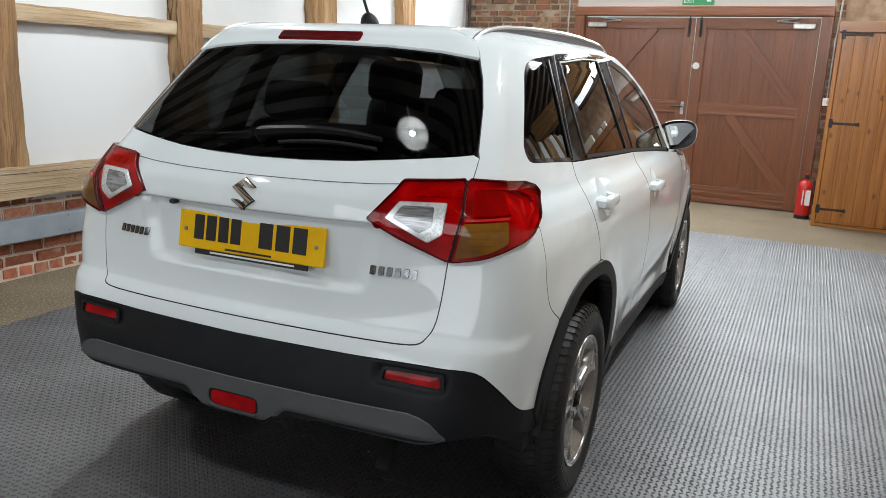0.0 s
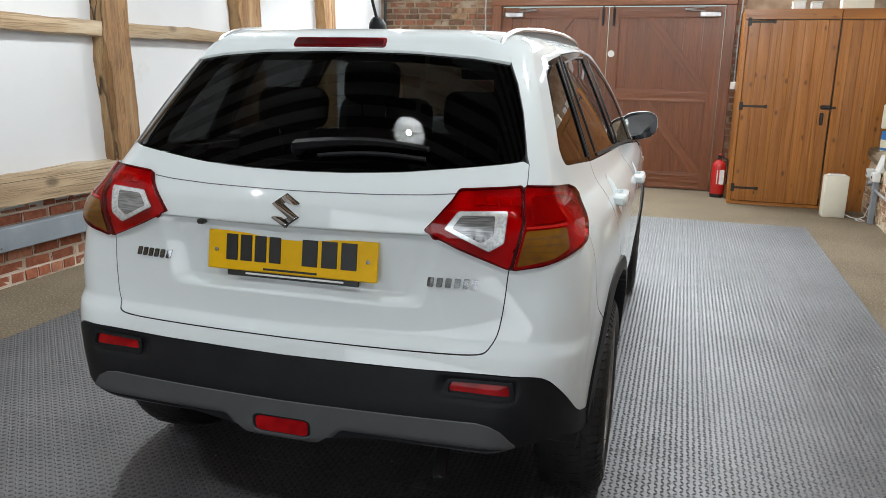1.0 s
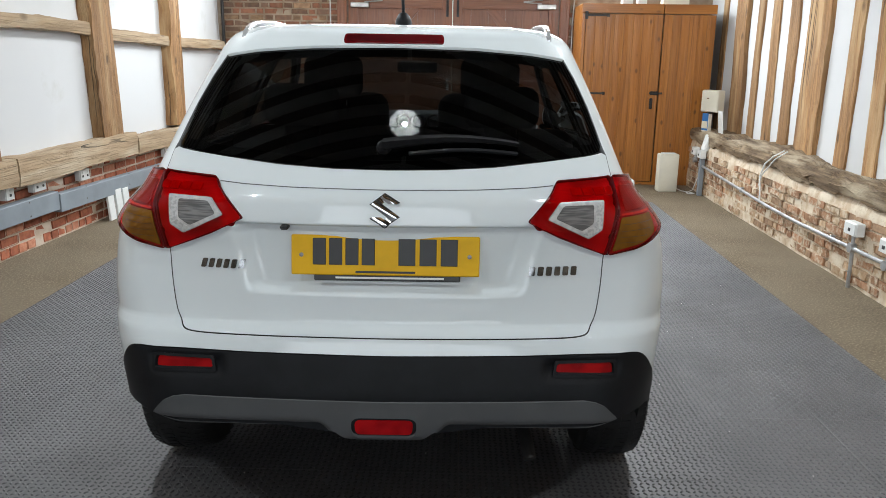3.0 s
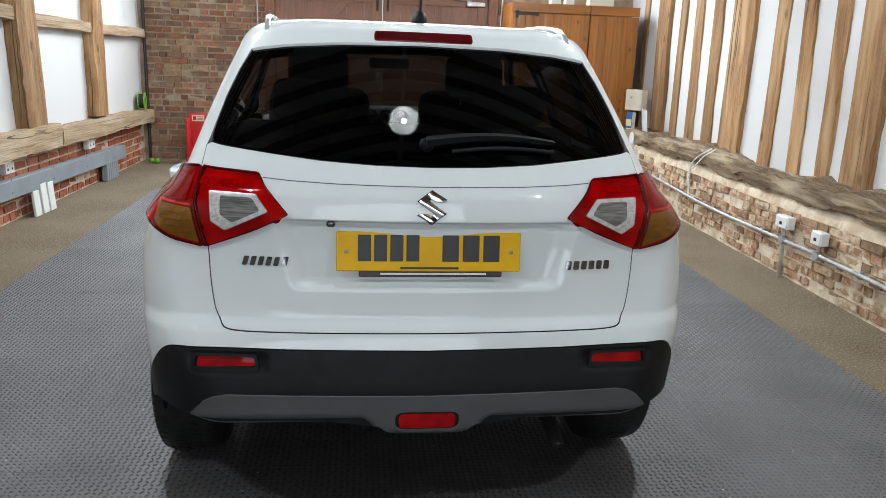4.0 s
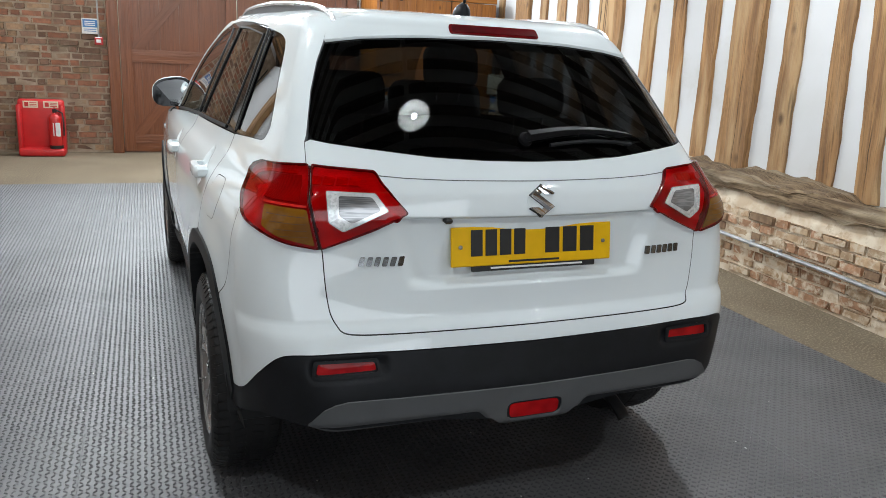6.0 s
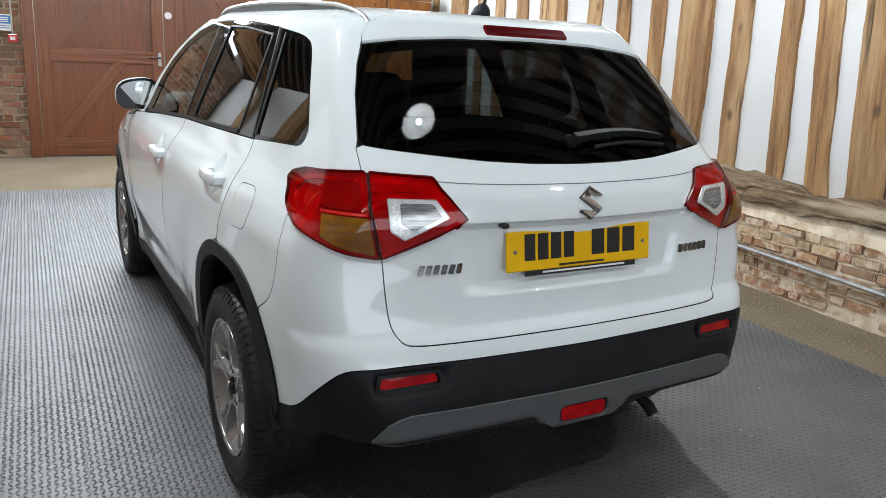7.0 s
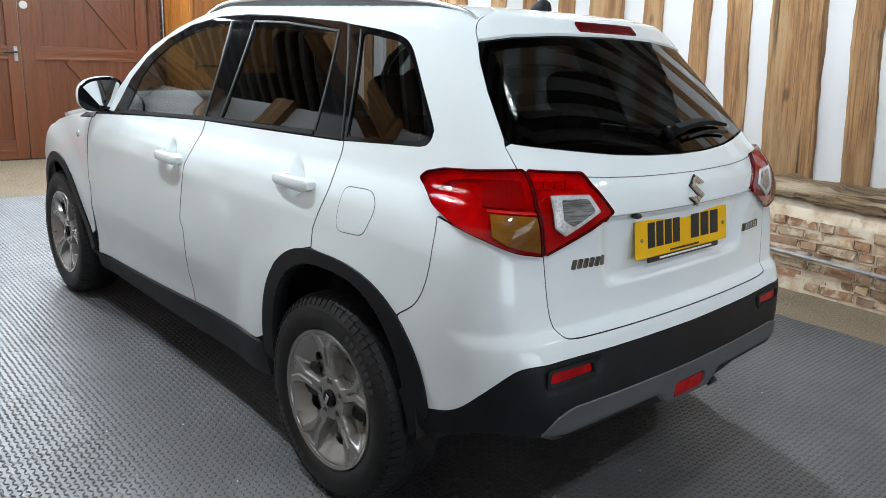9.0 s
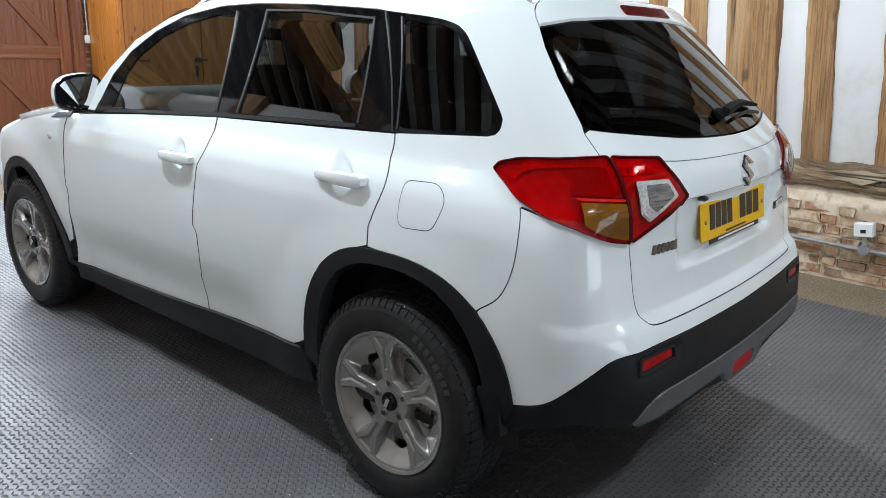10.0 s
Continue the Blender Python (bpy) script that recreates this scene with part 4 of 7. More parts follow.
put("case", box(0.25, 0.11, 0.245, (0, 0, 0), 0.008), CREAM, eb)
put("door", box(0.235, 0.008, 0.23, (0, -0.058, 0), 0.004), CREAM, eb)
put("knob", box(0.03, 0.012, 0.014, (-0.01, -0.066, 0.03), 0.003), CHROME, eb)
lt = thing("leaflet_holder", pose(2.86, 6.94, 0.78, 0, 0, -62), "leaflet holder with printed sheets on the plinth ledge", "holder")
put("tray", box(0.10, 0.05, 0.20, (0, 0, 0), 0.004), CREAM, lt)
put("sheet", box(0.09, 0.006, 0.19, (0, -0.029, 0.012), 0.001), BLUE, lt)
put("sheet", box(0.085, 0.004, 0.08, (0, -0.034, -0.02), 0.001), PAPER, lt)
tagged(put("leaning_board", box(0.012, 0.15, 0.27, (0, 0, 0), 0.003, base=True), FITTING, None, pose(2.93, 6.62, 0.665, 0, -6, 0)), "white board leaning on the oak studs", "board")
tagged(put("white_duct", box(0.06, 0.10, 0.18, (0, 0, 0), 0.012, base=True), FITTING, None, pose(2.77, 6.62, 0.50, 0, 16, 14)), "white plastic duct end over the ledge", "duct")

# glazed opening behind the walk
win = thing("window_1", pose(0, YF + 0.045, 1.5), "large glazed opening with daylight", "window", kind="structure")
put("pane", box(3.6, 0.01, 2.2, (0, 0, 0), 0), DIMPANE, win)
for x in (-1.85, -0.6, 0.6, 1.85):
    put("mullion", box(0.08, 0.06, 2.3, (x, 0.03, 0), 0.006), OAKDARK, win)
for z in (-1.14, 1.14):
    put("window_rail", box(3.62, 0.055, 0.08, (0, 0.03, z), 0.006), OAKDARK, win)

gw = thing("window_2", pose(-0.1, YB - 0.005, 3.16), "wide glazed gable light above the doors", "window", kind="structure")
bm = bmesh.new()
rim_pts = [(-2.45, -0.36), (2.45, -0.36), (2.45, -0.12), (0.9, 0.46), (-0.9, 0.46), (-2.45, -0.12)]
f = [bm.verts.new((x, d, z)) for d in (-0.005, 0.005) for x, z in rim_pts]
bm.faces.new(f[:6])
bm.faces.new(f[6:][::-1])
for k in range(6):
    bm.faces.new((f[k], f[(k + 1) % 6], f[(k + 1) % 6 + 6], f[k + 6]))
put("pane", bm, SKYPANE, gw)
for x in (-1.65, -0.83, 0.0, 0.83, 1.65):
    h = 0.82 if abs(x) < 1 else 0.56
    put("mullion", box(0.07, 0.05, h, (x, -0.04, -0.36 + h / 2), 0.006), OAKDARK, gw)
put("window_rail", box(4.96, 0.045, 0.07, (0, -0.04, -0.39), 0.006), OAKDARK, gw)

# pendant lamps, some added only as fill, hung from the roof by cords of the length that each needs
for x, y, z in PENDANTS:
    p = thing("pendant_lamp", pose(x, y, z), "white opal cone pendant lamp with a bright bulb, in rows partly added for fill", "lamp", "pendant lamps")
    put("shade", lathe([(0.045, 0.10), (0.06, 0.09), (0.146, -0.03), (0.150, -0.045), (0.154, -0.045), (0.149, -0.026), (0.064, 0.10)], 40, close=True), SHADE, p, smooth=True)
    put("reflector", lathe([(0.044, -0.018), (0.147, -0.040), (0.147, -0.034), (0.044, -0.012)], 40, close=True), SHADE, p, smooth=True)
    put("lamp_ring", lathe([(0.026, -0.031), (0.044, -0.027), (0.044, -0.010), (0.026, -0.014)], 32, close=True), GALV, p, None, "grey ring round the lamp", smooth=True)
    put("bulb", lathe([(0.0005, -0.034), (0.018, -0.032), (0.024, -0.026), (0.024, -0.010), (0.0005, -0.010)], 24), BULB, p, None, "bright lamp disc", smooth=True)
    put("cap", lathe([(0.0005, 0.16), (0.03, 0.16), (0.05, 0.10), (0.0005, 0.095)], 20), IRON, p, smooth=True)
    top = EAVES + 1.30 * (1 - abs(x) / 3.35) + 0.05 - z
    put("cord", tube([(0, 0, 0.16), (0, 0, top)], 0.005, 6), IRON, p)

# ---- the car ----
def curve(*pairs):
    """A smooth monotone curve through (t, value) pairs."""
    t = np.array([p[0] for p in pairs], float)
    v = np.array([p[1] for p in pairs], float)
    h, d = np.diff(t), np.diff(v) / np.diff(t)
    m = np.zeros_like(v)
    for i in range(1, len(v) - 1):
        if d[i - 1] * d[i] > 0:
            a, b = 2 * h[i] + h[i - 1], h[i] + 2 * h[i - 1]
            m[i] = (a + b) / (a / d[i - 1] + b / d[i])
    m[0], m[-1] = d[0], d[-1]

    def at(s):
        s = np.asarray(s, float)
        k = np.clip(np.searchsorted(t, s) - 1, 0, len(h) - 1)
        u = (s - t[k]) / h[k]
        c = np.clip(u, 0, 1)
        r = (v[k] * (1 + 2 * c) * (1 - c) ** 2 + m[k] * h[k] * c * (1 - c) ** 2
             + v[k + 1] * c * c * (3 - 2 * c) + m[k + 1] * h[k] * c * c * (c - 1))
        return r + np.where(u < 0, u * h[k] * m[k], 0) + np.where(u > 1, (u - 1) * h[k] * m[k + 1], 0)
    return at


def step(a, b, s):
    u = np.clip((np.asarray(s, float) - a) / (b - a), 0, 1)
    return u * u * (3 - 2 * u)


# the car's form: rear line, front line and half width by height
AXLE_R, AXLE_F, HUB_Z = 0.764, 3.29, 0.334
rear_line = curve((0.20, 0.20), (0.30, 0.075), (0.36, 0.045), (0.44, 0.030), (0.52, 0.030), (0.60, 0.040), (0.67, 0.055), (0.70, 0.066), (0.73, 0.092),
                  (0.80, 0.096), (0.92, 0.094), (1.00, 0.086), (1.06, 0.094), (1.10, 0.1120), (1.15, 0.1506), (1.20, 0.1910), (1.25, 0.2331), (1.30, 0.2770), (1.35, 0.3226), (1.40, 0.3700), (1.45, 0.4191), (1.50, 0.4700),
                  (1.525, 0.500), (1.543, 0.580), (1.562, 0.850), (1.570, 1.25))
front_line = curve((0.20, 4.00), (0.40, 4.14), (0.70, 4.15), (0.86, 4.08), (0.93, 3.95), (0.98, 3.72), (1.02, 3.42), (1.06, 3.12), (1.10, 3.00),
                   (1.30, 2.76), (1.44, 2.52), (1.52, 2.32), (1.555, 2.10), (1.57, 1.60))
half_width = curve((0.20, 0.80), (0.35, 0.845), (0.55, 0.868), (0.75, 0.880), (0.90, 0.878), (0.98, 0.866), (1.03, 0.840), (1.07, 0.806), (1.12, 0.782), (1.15, 0.7700),
                   (1.20, 0.7493), (1.25, 0.7276), (1.30, 0.7050), (1.35, 0.6814), (1.40, 0.6568), (1.45, 0.6314), (1.50, 0.6050), (1.54, 0.545), (1.56, 0.43), (1.57, 0.20))
rear_taper = curve((0.20, 0.050), (0.55, 0.052), (0.72, 0.050), (0.90, 0.055), (1.05, 0.075), (1.12, 0.081), (1.20, 0.083), (1.30, 0.082), (1.40, 0.080), (1.57, 0.075))
bow = curve((0.20, 0.05), (0.62, 0.055), (0.72, 0.085), (0.85, 0.13), (0.92, 0.16), (1.00, 0.172), (1.10, 0.206), (1.20, 0.245), (1.30, 0.285), (1.40, 0.324), (1.53, 0.37))
corner = curve((0.20, 0.19), (0.45, 0.215), (0.60, 0.19), (0.72, 0.145), (0.80, 0.115), (1.00, 0.10), (1.12, 0.10), (1.45, 0.09), (1.57, 0.14))


def hollow_at(x, z):
    """The depth of the hollow round the number plate."""
    return 0.026 * step(0.425, 0.345, np.abs(x) + 0.25 * (0.92 - z)) * step(0.800, 0.836, z) * step(1.008, 0.996, z)


def form(x, y, z, hollows=True):
    """Below 0 inside the car's outer skin, above 0 outside."""
    x = np.abs(x)
    side = half_width(z) - rear_taper(z) * np.clip((1.9 - y) / 1.5, 0, 1.3) ** 2.2 - 0.12 * np.clip((y - 2.3) / 1.8, 0, 1.2) ** 2.4
    side = side - 0.05 * step(0.84, 1.0, z) * step(2.9, 3.6, y)
    # swollen wings over the wheels, doors drawn in towards the sill
    for ya in (AXLE_R, AXLE_F):
        r = np.hypot(y - ya, z - HUB_Z)
        side = side + 0.016 * step(0.62, 0.40, r)
    side = side - 0.022 * step(0.62, 0.42, z) * step(1.2, 1.6, y) * step(3.45, 2.45, y)
    tail = rear_line(z) + bow(z) * x * x
    if hollows:
        tail = tail + hollow_at(x, z)
    nose = front_line(z) - 0.12 * x * x - 0.25 * np.clip(x - 0.35, 0, 1) ** 2
    a, b, c = x - side, tail - y, y - nose
    r = corner(z)
    f = np.where((a > -r) & (b > -r), np.hypot(np.maximum(a + r, 0), np.maximum(b + r, 0)) - r, np.maximum(a, b))
    r = 0.34 - 0.20 * step(1.0, 1.12, z)
    return np.where((f > -r) & (c > -r), np.hypot(np.maximum(f + r, 0), np.maximum(c + r, 0)) - r, np.maximum(f, c))


def meet(start, way, far=3.0, steps=46, hollows=True):
    """Where lines from points inside the form, going out along way, meet its skin."""
    start, way = np.asarray(start, float), np.asarray(way, float)
    lo, hi = np.zeros(len(start)), np.full(len(start), far)
    for _ in range(steps):
        mid = (lo + hi) / 2
        p = start + way * mid[:, None]
        out = form(p[:, 0], p[:, 1], p[:, 2], hollows) > 0
        hi, lo = np.where(out, mid, hi), np.where(out, lo, mid)
    return start + way * lo[:, None]


def normals(p, e=1e-3):
    g = np.stack([form(*(p + d).T) - form(*(p - d).T) for d in np.eye(3) * e], 1)
    return g / np.maximum(np.linalg.norm(g, axis=1), 1e-9)[:, None]
def Q(*pairs):
    """Outline points given as (|x| + y, z), laid out by the way round from the rear's middle."""
    return [(q - float(rear_line(z)), z) for q, z in pairs]


def wrap(sign=0):
    """Lays (u, z) on the skin, u going round from the rear's middle; sign 0: u below 0 is the left side."""
    def place(u, z):
        s = np.where(u < 0, -1.0, 1.0) if sign == 0 else np.full(len(u), float(sign))
        n = len(u)
        q = np.abs(u) + rear_line(z)
        a = np.clip(q - front_line(z) + 0.15, 0, 0.6)
        p = meet(np.stack([s * a, q - a, z], 1), np.stack([s, np.full(n, -1.0), np.zeros(n)], 1), hollows=False)
        p[:, 1] += np.where(p[:, 1] < 0.4, hollow_at(p[:, 0], p[:, 2]), 0)
        return p, normals(p)
    return place


def facing(way):
    def place(u, v):
        n = len(u)
        if way == "top":
            p = meet(np.stack([u, v, np.full(n, 0.85)], 1), np.tile((0, 0, 1.0), (n, 1)))
        else:
            p = meet(np.stack([u, np.full(n, 2.05), v], 1), np.tile((0, 1.0, 0), (n, 1)))
        return p, normals(p)
    return place


def smooth(points, k=5):
    """A smooth line through points."""
    p = [np.array(v, float) for v in points]
    out = []
    for i in range(len(p) - 1):
        a, b, c, d = p[max(i - 1, 0)], p[i], p[i + 1], p[min(i + 2, len(p) - 1)]
        for t in np.arange(k) / k:
            out.append(tuple(0.5 * (2 * b + (c - a) * t + (2 * a - 5 * b + 4 * c - d) * t * t + (3 * b - a - 3 * c + d) * t ** 3)))
    return out + [tuple(p[-1])]


def beside(points, d):
    """The line moved sideways by d, to the right of its way."""
    p = np.array(points)
    g = np.gradient(p, axis=0)
    g = g / np.linalg.norm(g, axis=1)[:, None]
    return [tuple(v) for v in p + np.stack([g[:, 1], -g[:, 0]], 1) * d]


def both(half):
    """A full outline from its left half, given from the lower middle round to the upper middle."""
    return [(-u, z) for u, z in half] + [(u, z) for u, z in half[::-1] if u > 1e-6]


def arch(yc, a, b, z0=0.334, lo=-35, hi=215, k=34, n=2.0):
    """Points of a wheel opening as (y, z) from its rear foot over the top to its front foot; a: rear and front reach."""
    a = a if isinstance(a, tuple) else (a, a)
    out = []
    for t in np.linspace(radians(lo), radians(hi), k):
        c, sn = math.cos(t), math.sin(t)
        out.append((yc - (a[0] if c > 0 else a[1]) * math.copysign(abs(c) ** (2 / n), c), z0 + b * math.copysign(abs(sn) ** (2 / n), sn)))
    return out


def on_side(points):
    """(y, z) on the side, as (u, z)."""
    a = np.array(points)
    p = meet(np.stack([np.zeros(len(a)), a[:, 0], a[:, 1]], 1), np.tile((-1.0, 0, 0), (len(a), 1)))
    return [(abs(x) + y - float(rear_line(z)), z) for x, y, z in p]


CAR = pose(0, 0, 0, 0, 0, TURN)
car = thing("car", CAR, "white compact sport utility car with black bumpers, parked on matting", "car")
LR = ((-1, "left"), (1, "right"))

ARCH_R = on_side(arch(0.790, (0.466, 0.340), 0.478, 0.341, lo=11, hi=176, n=2.5))
ARCH_R_IN = on_side(arch(0.762, (0.352, 0.306), 0.448, 0.330, lo=2, hi=178, n=2.6))
ARCH_F = on_side(arch(3.265, 0.425, 0.455, lo=4, hi=150))
ARCH_F_IN = on_side(arch(3.265, 0.370, 0.410, lo=0, hi=150))

# tailgate outline, left half: from the lower middle up the seam, then along the window's foot
glass_foot = [(0.708, 1.194), (0.50, 1.176), (0.322, 1.162), (0.155, 1.155), (0.0, 1.153)]
gate_seam = smooth(Q((0.40, 0.695), (0.52, 0.6962), (0.605, 0.6985), (0.655, 0.705), (0.692, 0.7215), (0.716, 0.749), (0.731, 0.788), (0.743, 0.835), (0.753, 0.880), (0.764, 0.930)))
gate_half = [(0.0, 0.694)] + gate_seam + Q((0.83, 1.06), (0.868, 1.125), (0.922, 1.182))
gate_half += [(u + 0.012 if i == 0 else u, z - 0.004) for i, (u, z) in enumerate(glass_foot)]
tailgate = sheet("tailgate", [both(gate_half)], wrap(), PAINT, car, gap=0.009, rim=0.012, label="white painted tailgate", edge=SEAM)

# thin grey strip on the surface, drawn for the shade along the crease
crease = [(0.0, 1.102), (0.27, 1.104), (0.42, 1.108), (0.505, 1.113)]
crease = [(-u, z) for u, z in crease[:0:-1]] + crease
sheet("panel_crease", [crease + [(u, z - 0.0022) for u, z in crease[::-1]]], wrap(), SEAM, tailgate, gap=0.02, off=0.0006, rim=0.0008, label="thin grey strip drawn as the shade of a crease")
window_half = [(u + (0.006 if i == 0 else 0.0), z + 0.002) for i, (u, z) in enumerate(glass_foot)][::-1]
window_half += Q((0.926, 1.208), (0.956, 1.25), (0.995, 1.313), (1.030, 1.39), (1.042, 1.445)) + [(0.475, 1.462), (0.27, 1.474), (0.0, 1.479)]
sheet("rear_window", [both(window_half)], wrap(), PRIVACY, car, gap=0.025, off=-0.002, rim=0.004, label="dark privacy glass")
# printed black border of the rear glass
inner = []
for u, z in window_half:
    inner.append((max(u - 0.030, 0) if u > 0.30 else u, z + (0.022 if z < 1.25 else -0.022 if z > 1.44 else 0)))
inner = [p for p in inner if p[0] >= 0]
sheet("glass_border", [both(window_half), both(inner)], wrap(), GLOSS, car, gap=0.03, off=-0.008, rim=0, label="black printed border")

spoiler_half = [(0.0, 1.483), (0.27, 1.478), (0.475, 1.466)] + smooth(Q((1.0455, 1.4490), (1.0535, 1.4680), (1.0530, 1.4880), (1.0420, 1.5020), (1.0230, 1.5120))) + [(0.42, 1.543), (0.0, 1.546)]
sheet("roof_spoiler", [both(spoiler_half)], wrap(), PAINT, car, gap=0.012, off=0.004, rim=0.03)
stop = rounded([(-0.160, 1.486), (0.160, 1.486), (0.158, 1.513), (-0.158, 1.513)], 0.010)
stop_lamp = sheet("brake_light", [[(math.copysign(abs(x), x), z) for x, z in stop]], wrap(), REDBACK, car, gap=0.01, off=0.008, rim=0.012, label="dark red high-level brake light")
sheet("brake_lens", [rounded([(-0.152, 1.4905), (0.152, 1.4905), (0.150, 1.5085), (-0.150, 1.5085)], 0.007)], wrap(), STOPRED, stop_lamp, gap=0.01, off=0.0095, rim=0.002)

# bumper: painted upper part, black lower part, grey lower guard
clad_top = smooth(Q((0.45, 0.651), (0.62, 0.655), (0.72, 0.6555), (0.79, 0.654), (0.838, 0.645), (0.885, 0.621), (0.963, 0.569), (1.030, 0.522), (1.075, 0.501), (1.12, 0.489), (1.178, 0.478)))
bump_half = [(0.0, 0.647)] + clad_top
foot = [p for p in ARCH_R if p[1] < 0.714 and p[0] < 1.5]
foot.sort(key=lambda p: p[1])
bump_half += [p for p in foot if 0.485 < p[1]]
wing_seam = smooth(Q((1.155, 1.000), (1.165, 0.926), (1.183, 0.836), (1.222, 0.765), (1.290, 0.717)))
bump_half += wing_seam[::-1] + Q((0.981, 0.968), (0.785, 0.925))
bump_half += beside(gate_seam, 0.0034)[::-1] + [(0.0, 0.6906)]
sheet("rear_bumper", [both(bump_half)], wrap(), PAINT, car, gap=0.018, rim=0.02, label="white painted upper bumper", edge=SEAM)
low_half = [(0.0, 0.408), (0.30, 0.445), (0.60, 0.446), (0.70, 0.456), (0.80, 0.464), (0.906, 0.466)] + Q((1.05, 0.438), (1.15, 0.412), (1.222, 0.404), (1.222, 0.474))
low_half += beside(clad_top, 0.0035)[::-1] + [(0.0, 0.6435)]


def hollow(uv):
    """The reflectors sit in shallow hollows."""
    u, z = np.abs(uv[:, 0]), uv[:, 1]
    return -0.012 * step(0.452, 0.475, u) * step(0.695, 0.672, u) * step(0.588, 0.598, z) * step(0.640, 0.630, z)


sheet("bumper_cladding", [both(low_half)], wrap(), BLACK, car, gap=0.014, off=0.003, rim=0.03, label="black textured lower bumper", lift=hollow)
for s, side in LR:
    loop = rounded([(0.492, 0.604), (0.668, 0.601), (0.660, 0.630), (0.497, 0.627)], 0.008)
    sheet("reflector", [loop], wrap(s), REFLEX, car, gap=0.02, off=-0.006, rim=0.008, label="red reflector strip")
    sheet("reflector_surround", [rounded([(0.480, 0.590), (0.684, 0.588), (0.674, 0.640), (0.487, 0.637)], 0.010), rounded([(0.489, 0.600), (0.672, 0.597), (0.663, 0.632), (0.494, 0.629)], 0.008)], wrap(s), BLACK, car, gap=0.02, off=0.0032, rim=0.012)
guard_half = [(0.0, 0.394), (0.076, 0.396), (0.104, 0.405), (0.140, 0.430), (0.22, 0.437), (0.40, 0.433), (0.54, 0.428), (0.610, 0.428), (0.645, 0.436), (0.700, 0.461), (0.672, 0.485), (0.645, 0.506), (0.612, 0.520), (0.575, 0.526), (0.40, 0.523), (0.0, 0.519)]
fog_hole = rounded([(-0.092, 0.428), (-0.072, 0.411), (0.072, 0.411), (0.092, 0.428), (0.092, 0.462), (0.076, 0.472), (-0.076, 0.472), (-0.092, 0.462)], 0.012)
sheet("skid_guard", [both(guard_half), fog_hole], wrap(), GREY, car, gap=0.010, off=0.010, rim=0.035, label="grey painted skid guard",
              lift=lambda uv: -0.030 * np.clip((0.462 - 0.050 * step(0.19, 0.12, np.abs(uv[:, 0])) - uv[:, 1]) / 0.035, 0, 1))
sheet("fog_light", [rounded([(-0.079, 0.421), (0.079, 0.421), (0.083, 0.456), (0.072, 0.464), (-0.072, 0.464), (-0.083, 0.456)], 0.014)], wrap(), REFLEX, car, gap=0.014, off=0.0060, rim=0.01,
            label="red rear fog light")

# lamps: outer part on the body, inner part on the tailgate
outer_lamp = Q((1.232, 1.074), (1.205, 1.095), (1.135, 1.111), (1.0, 1.121), (0.8545, 1.128), (0.8115, 1.045), (0.7715, 0.919), (0.86, 0.934), (0.981, 0.966), (1.09, 0.990), (1.168, 1.018))
inner_lamp = Q((0.8490, 1.128), (0.638, 1.119), (0.602, 1.092), (0.500, 1.018), (0.60, 0.976), (0.7655, 0.920), (0.8060, 1.045))


def shrink(loop, d):
    """The loop drawn in towards its middle by about d."""
    c = np.mean(np.array(loop), 0)
    return [tuple(np.array(p) + (c - np.array(p)) / max(np.linalg.norm(c - np.array(p)), 1e-6) * d) for p in loop]


def ribs(uv):
    return 0.00025 * np.sin(uv[:, 0] * 2 * math.pi / 0.012)


def facets(uv):
    return 0.0008 * np.sin(uv[:, 0] * 2 * math.pi / 0.05) * np.sin(uv[:, 1] * 2 * math.pi / 0.06)


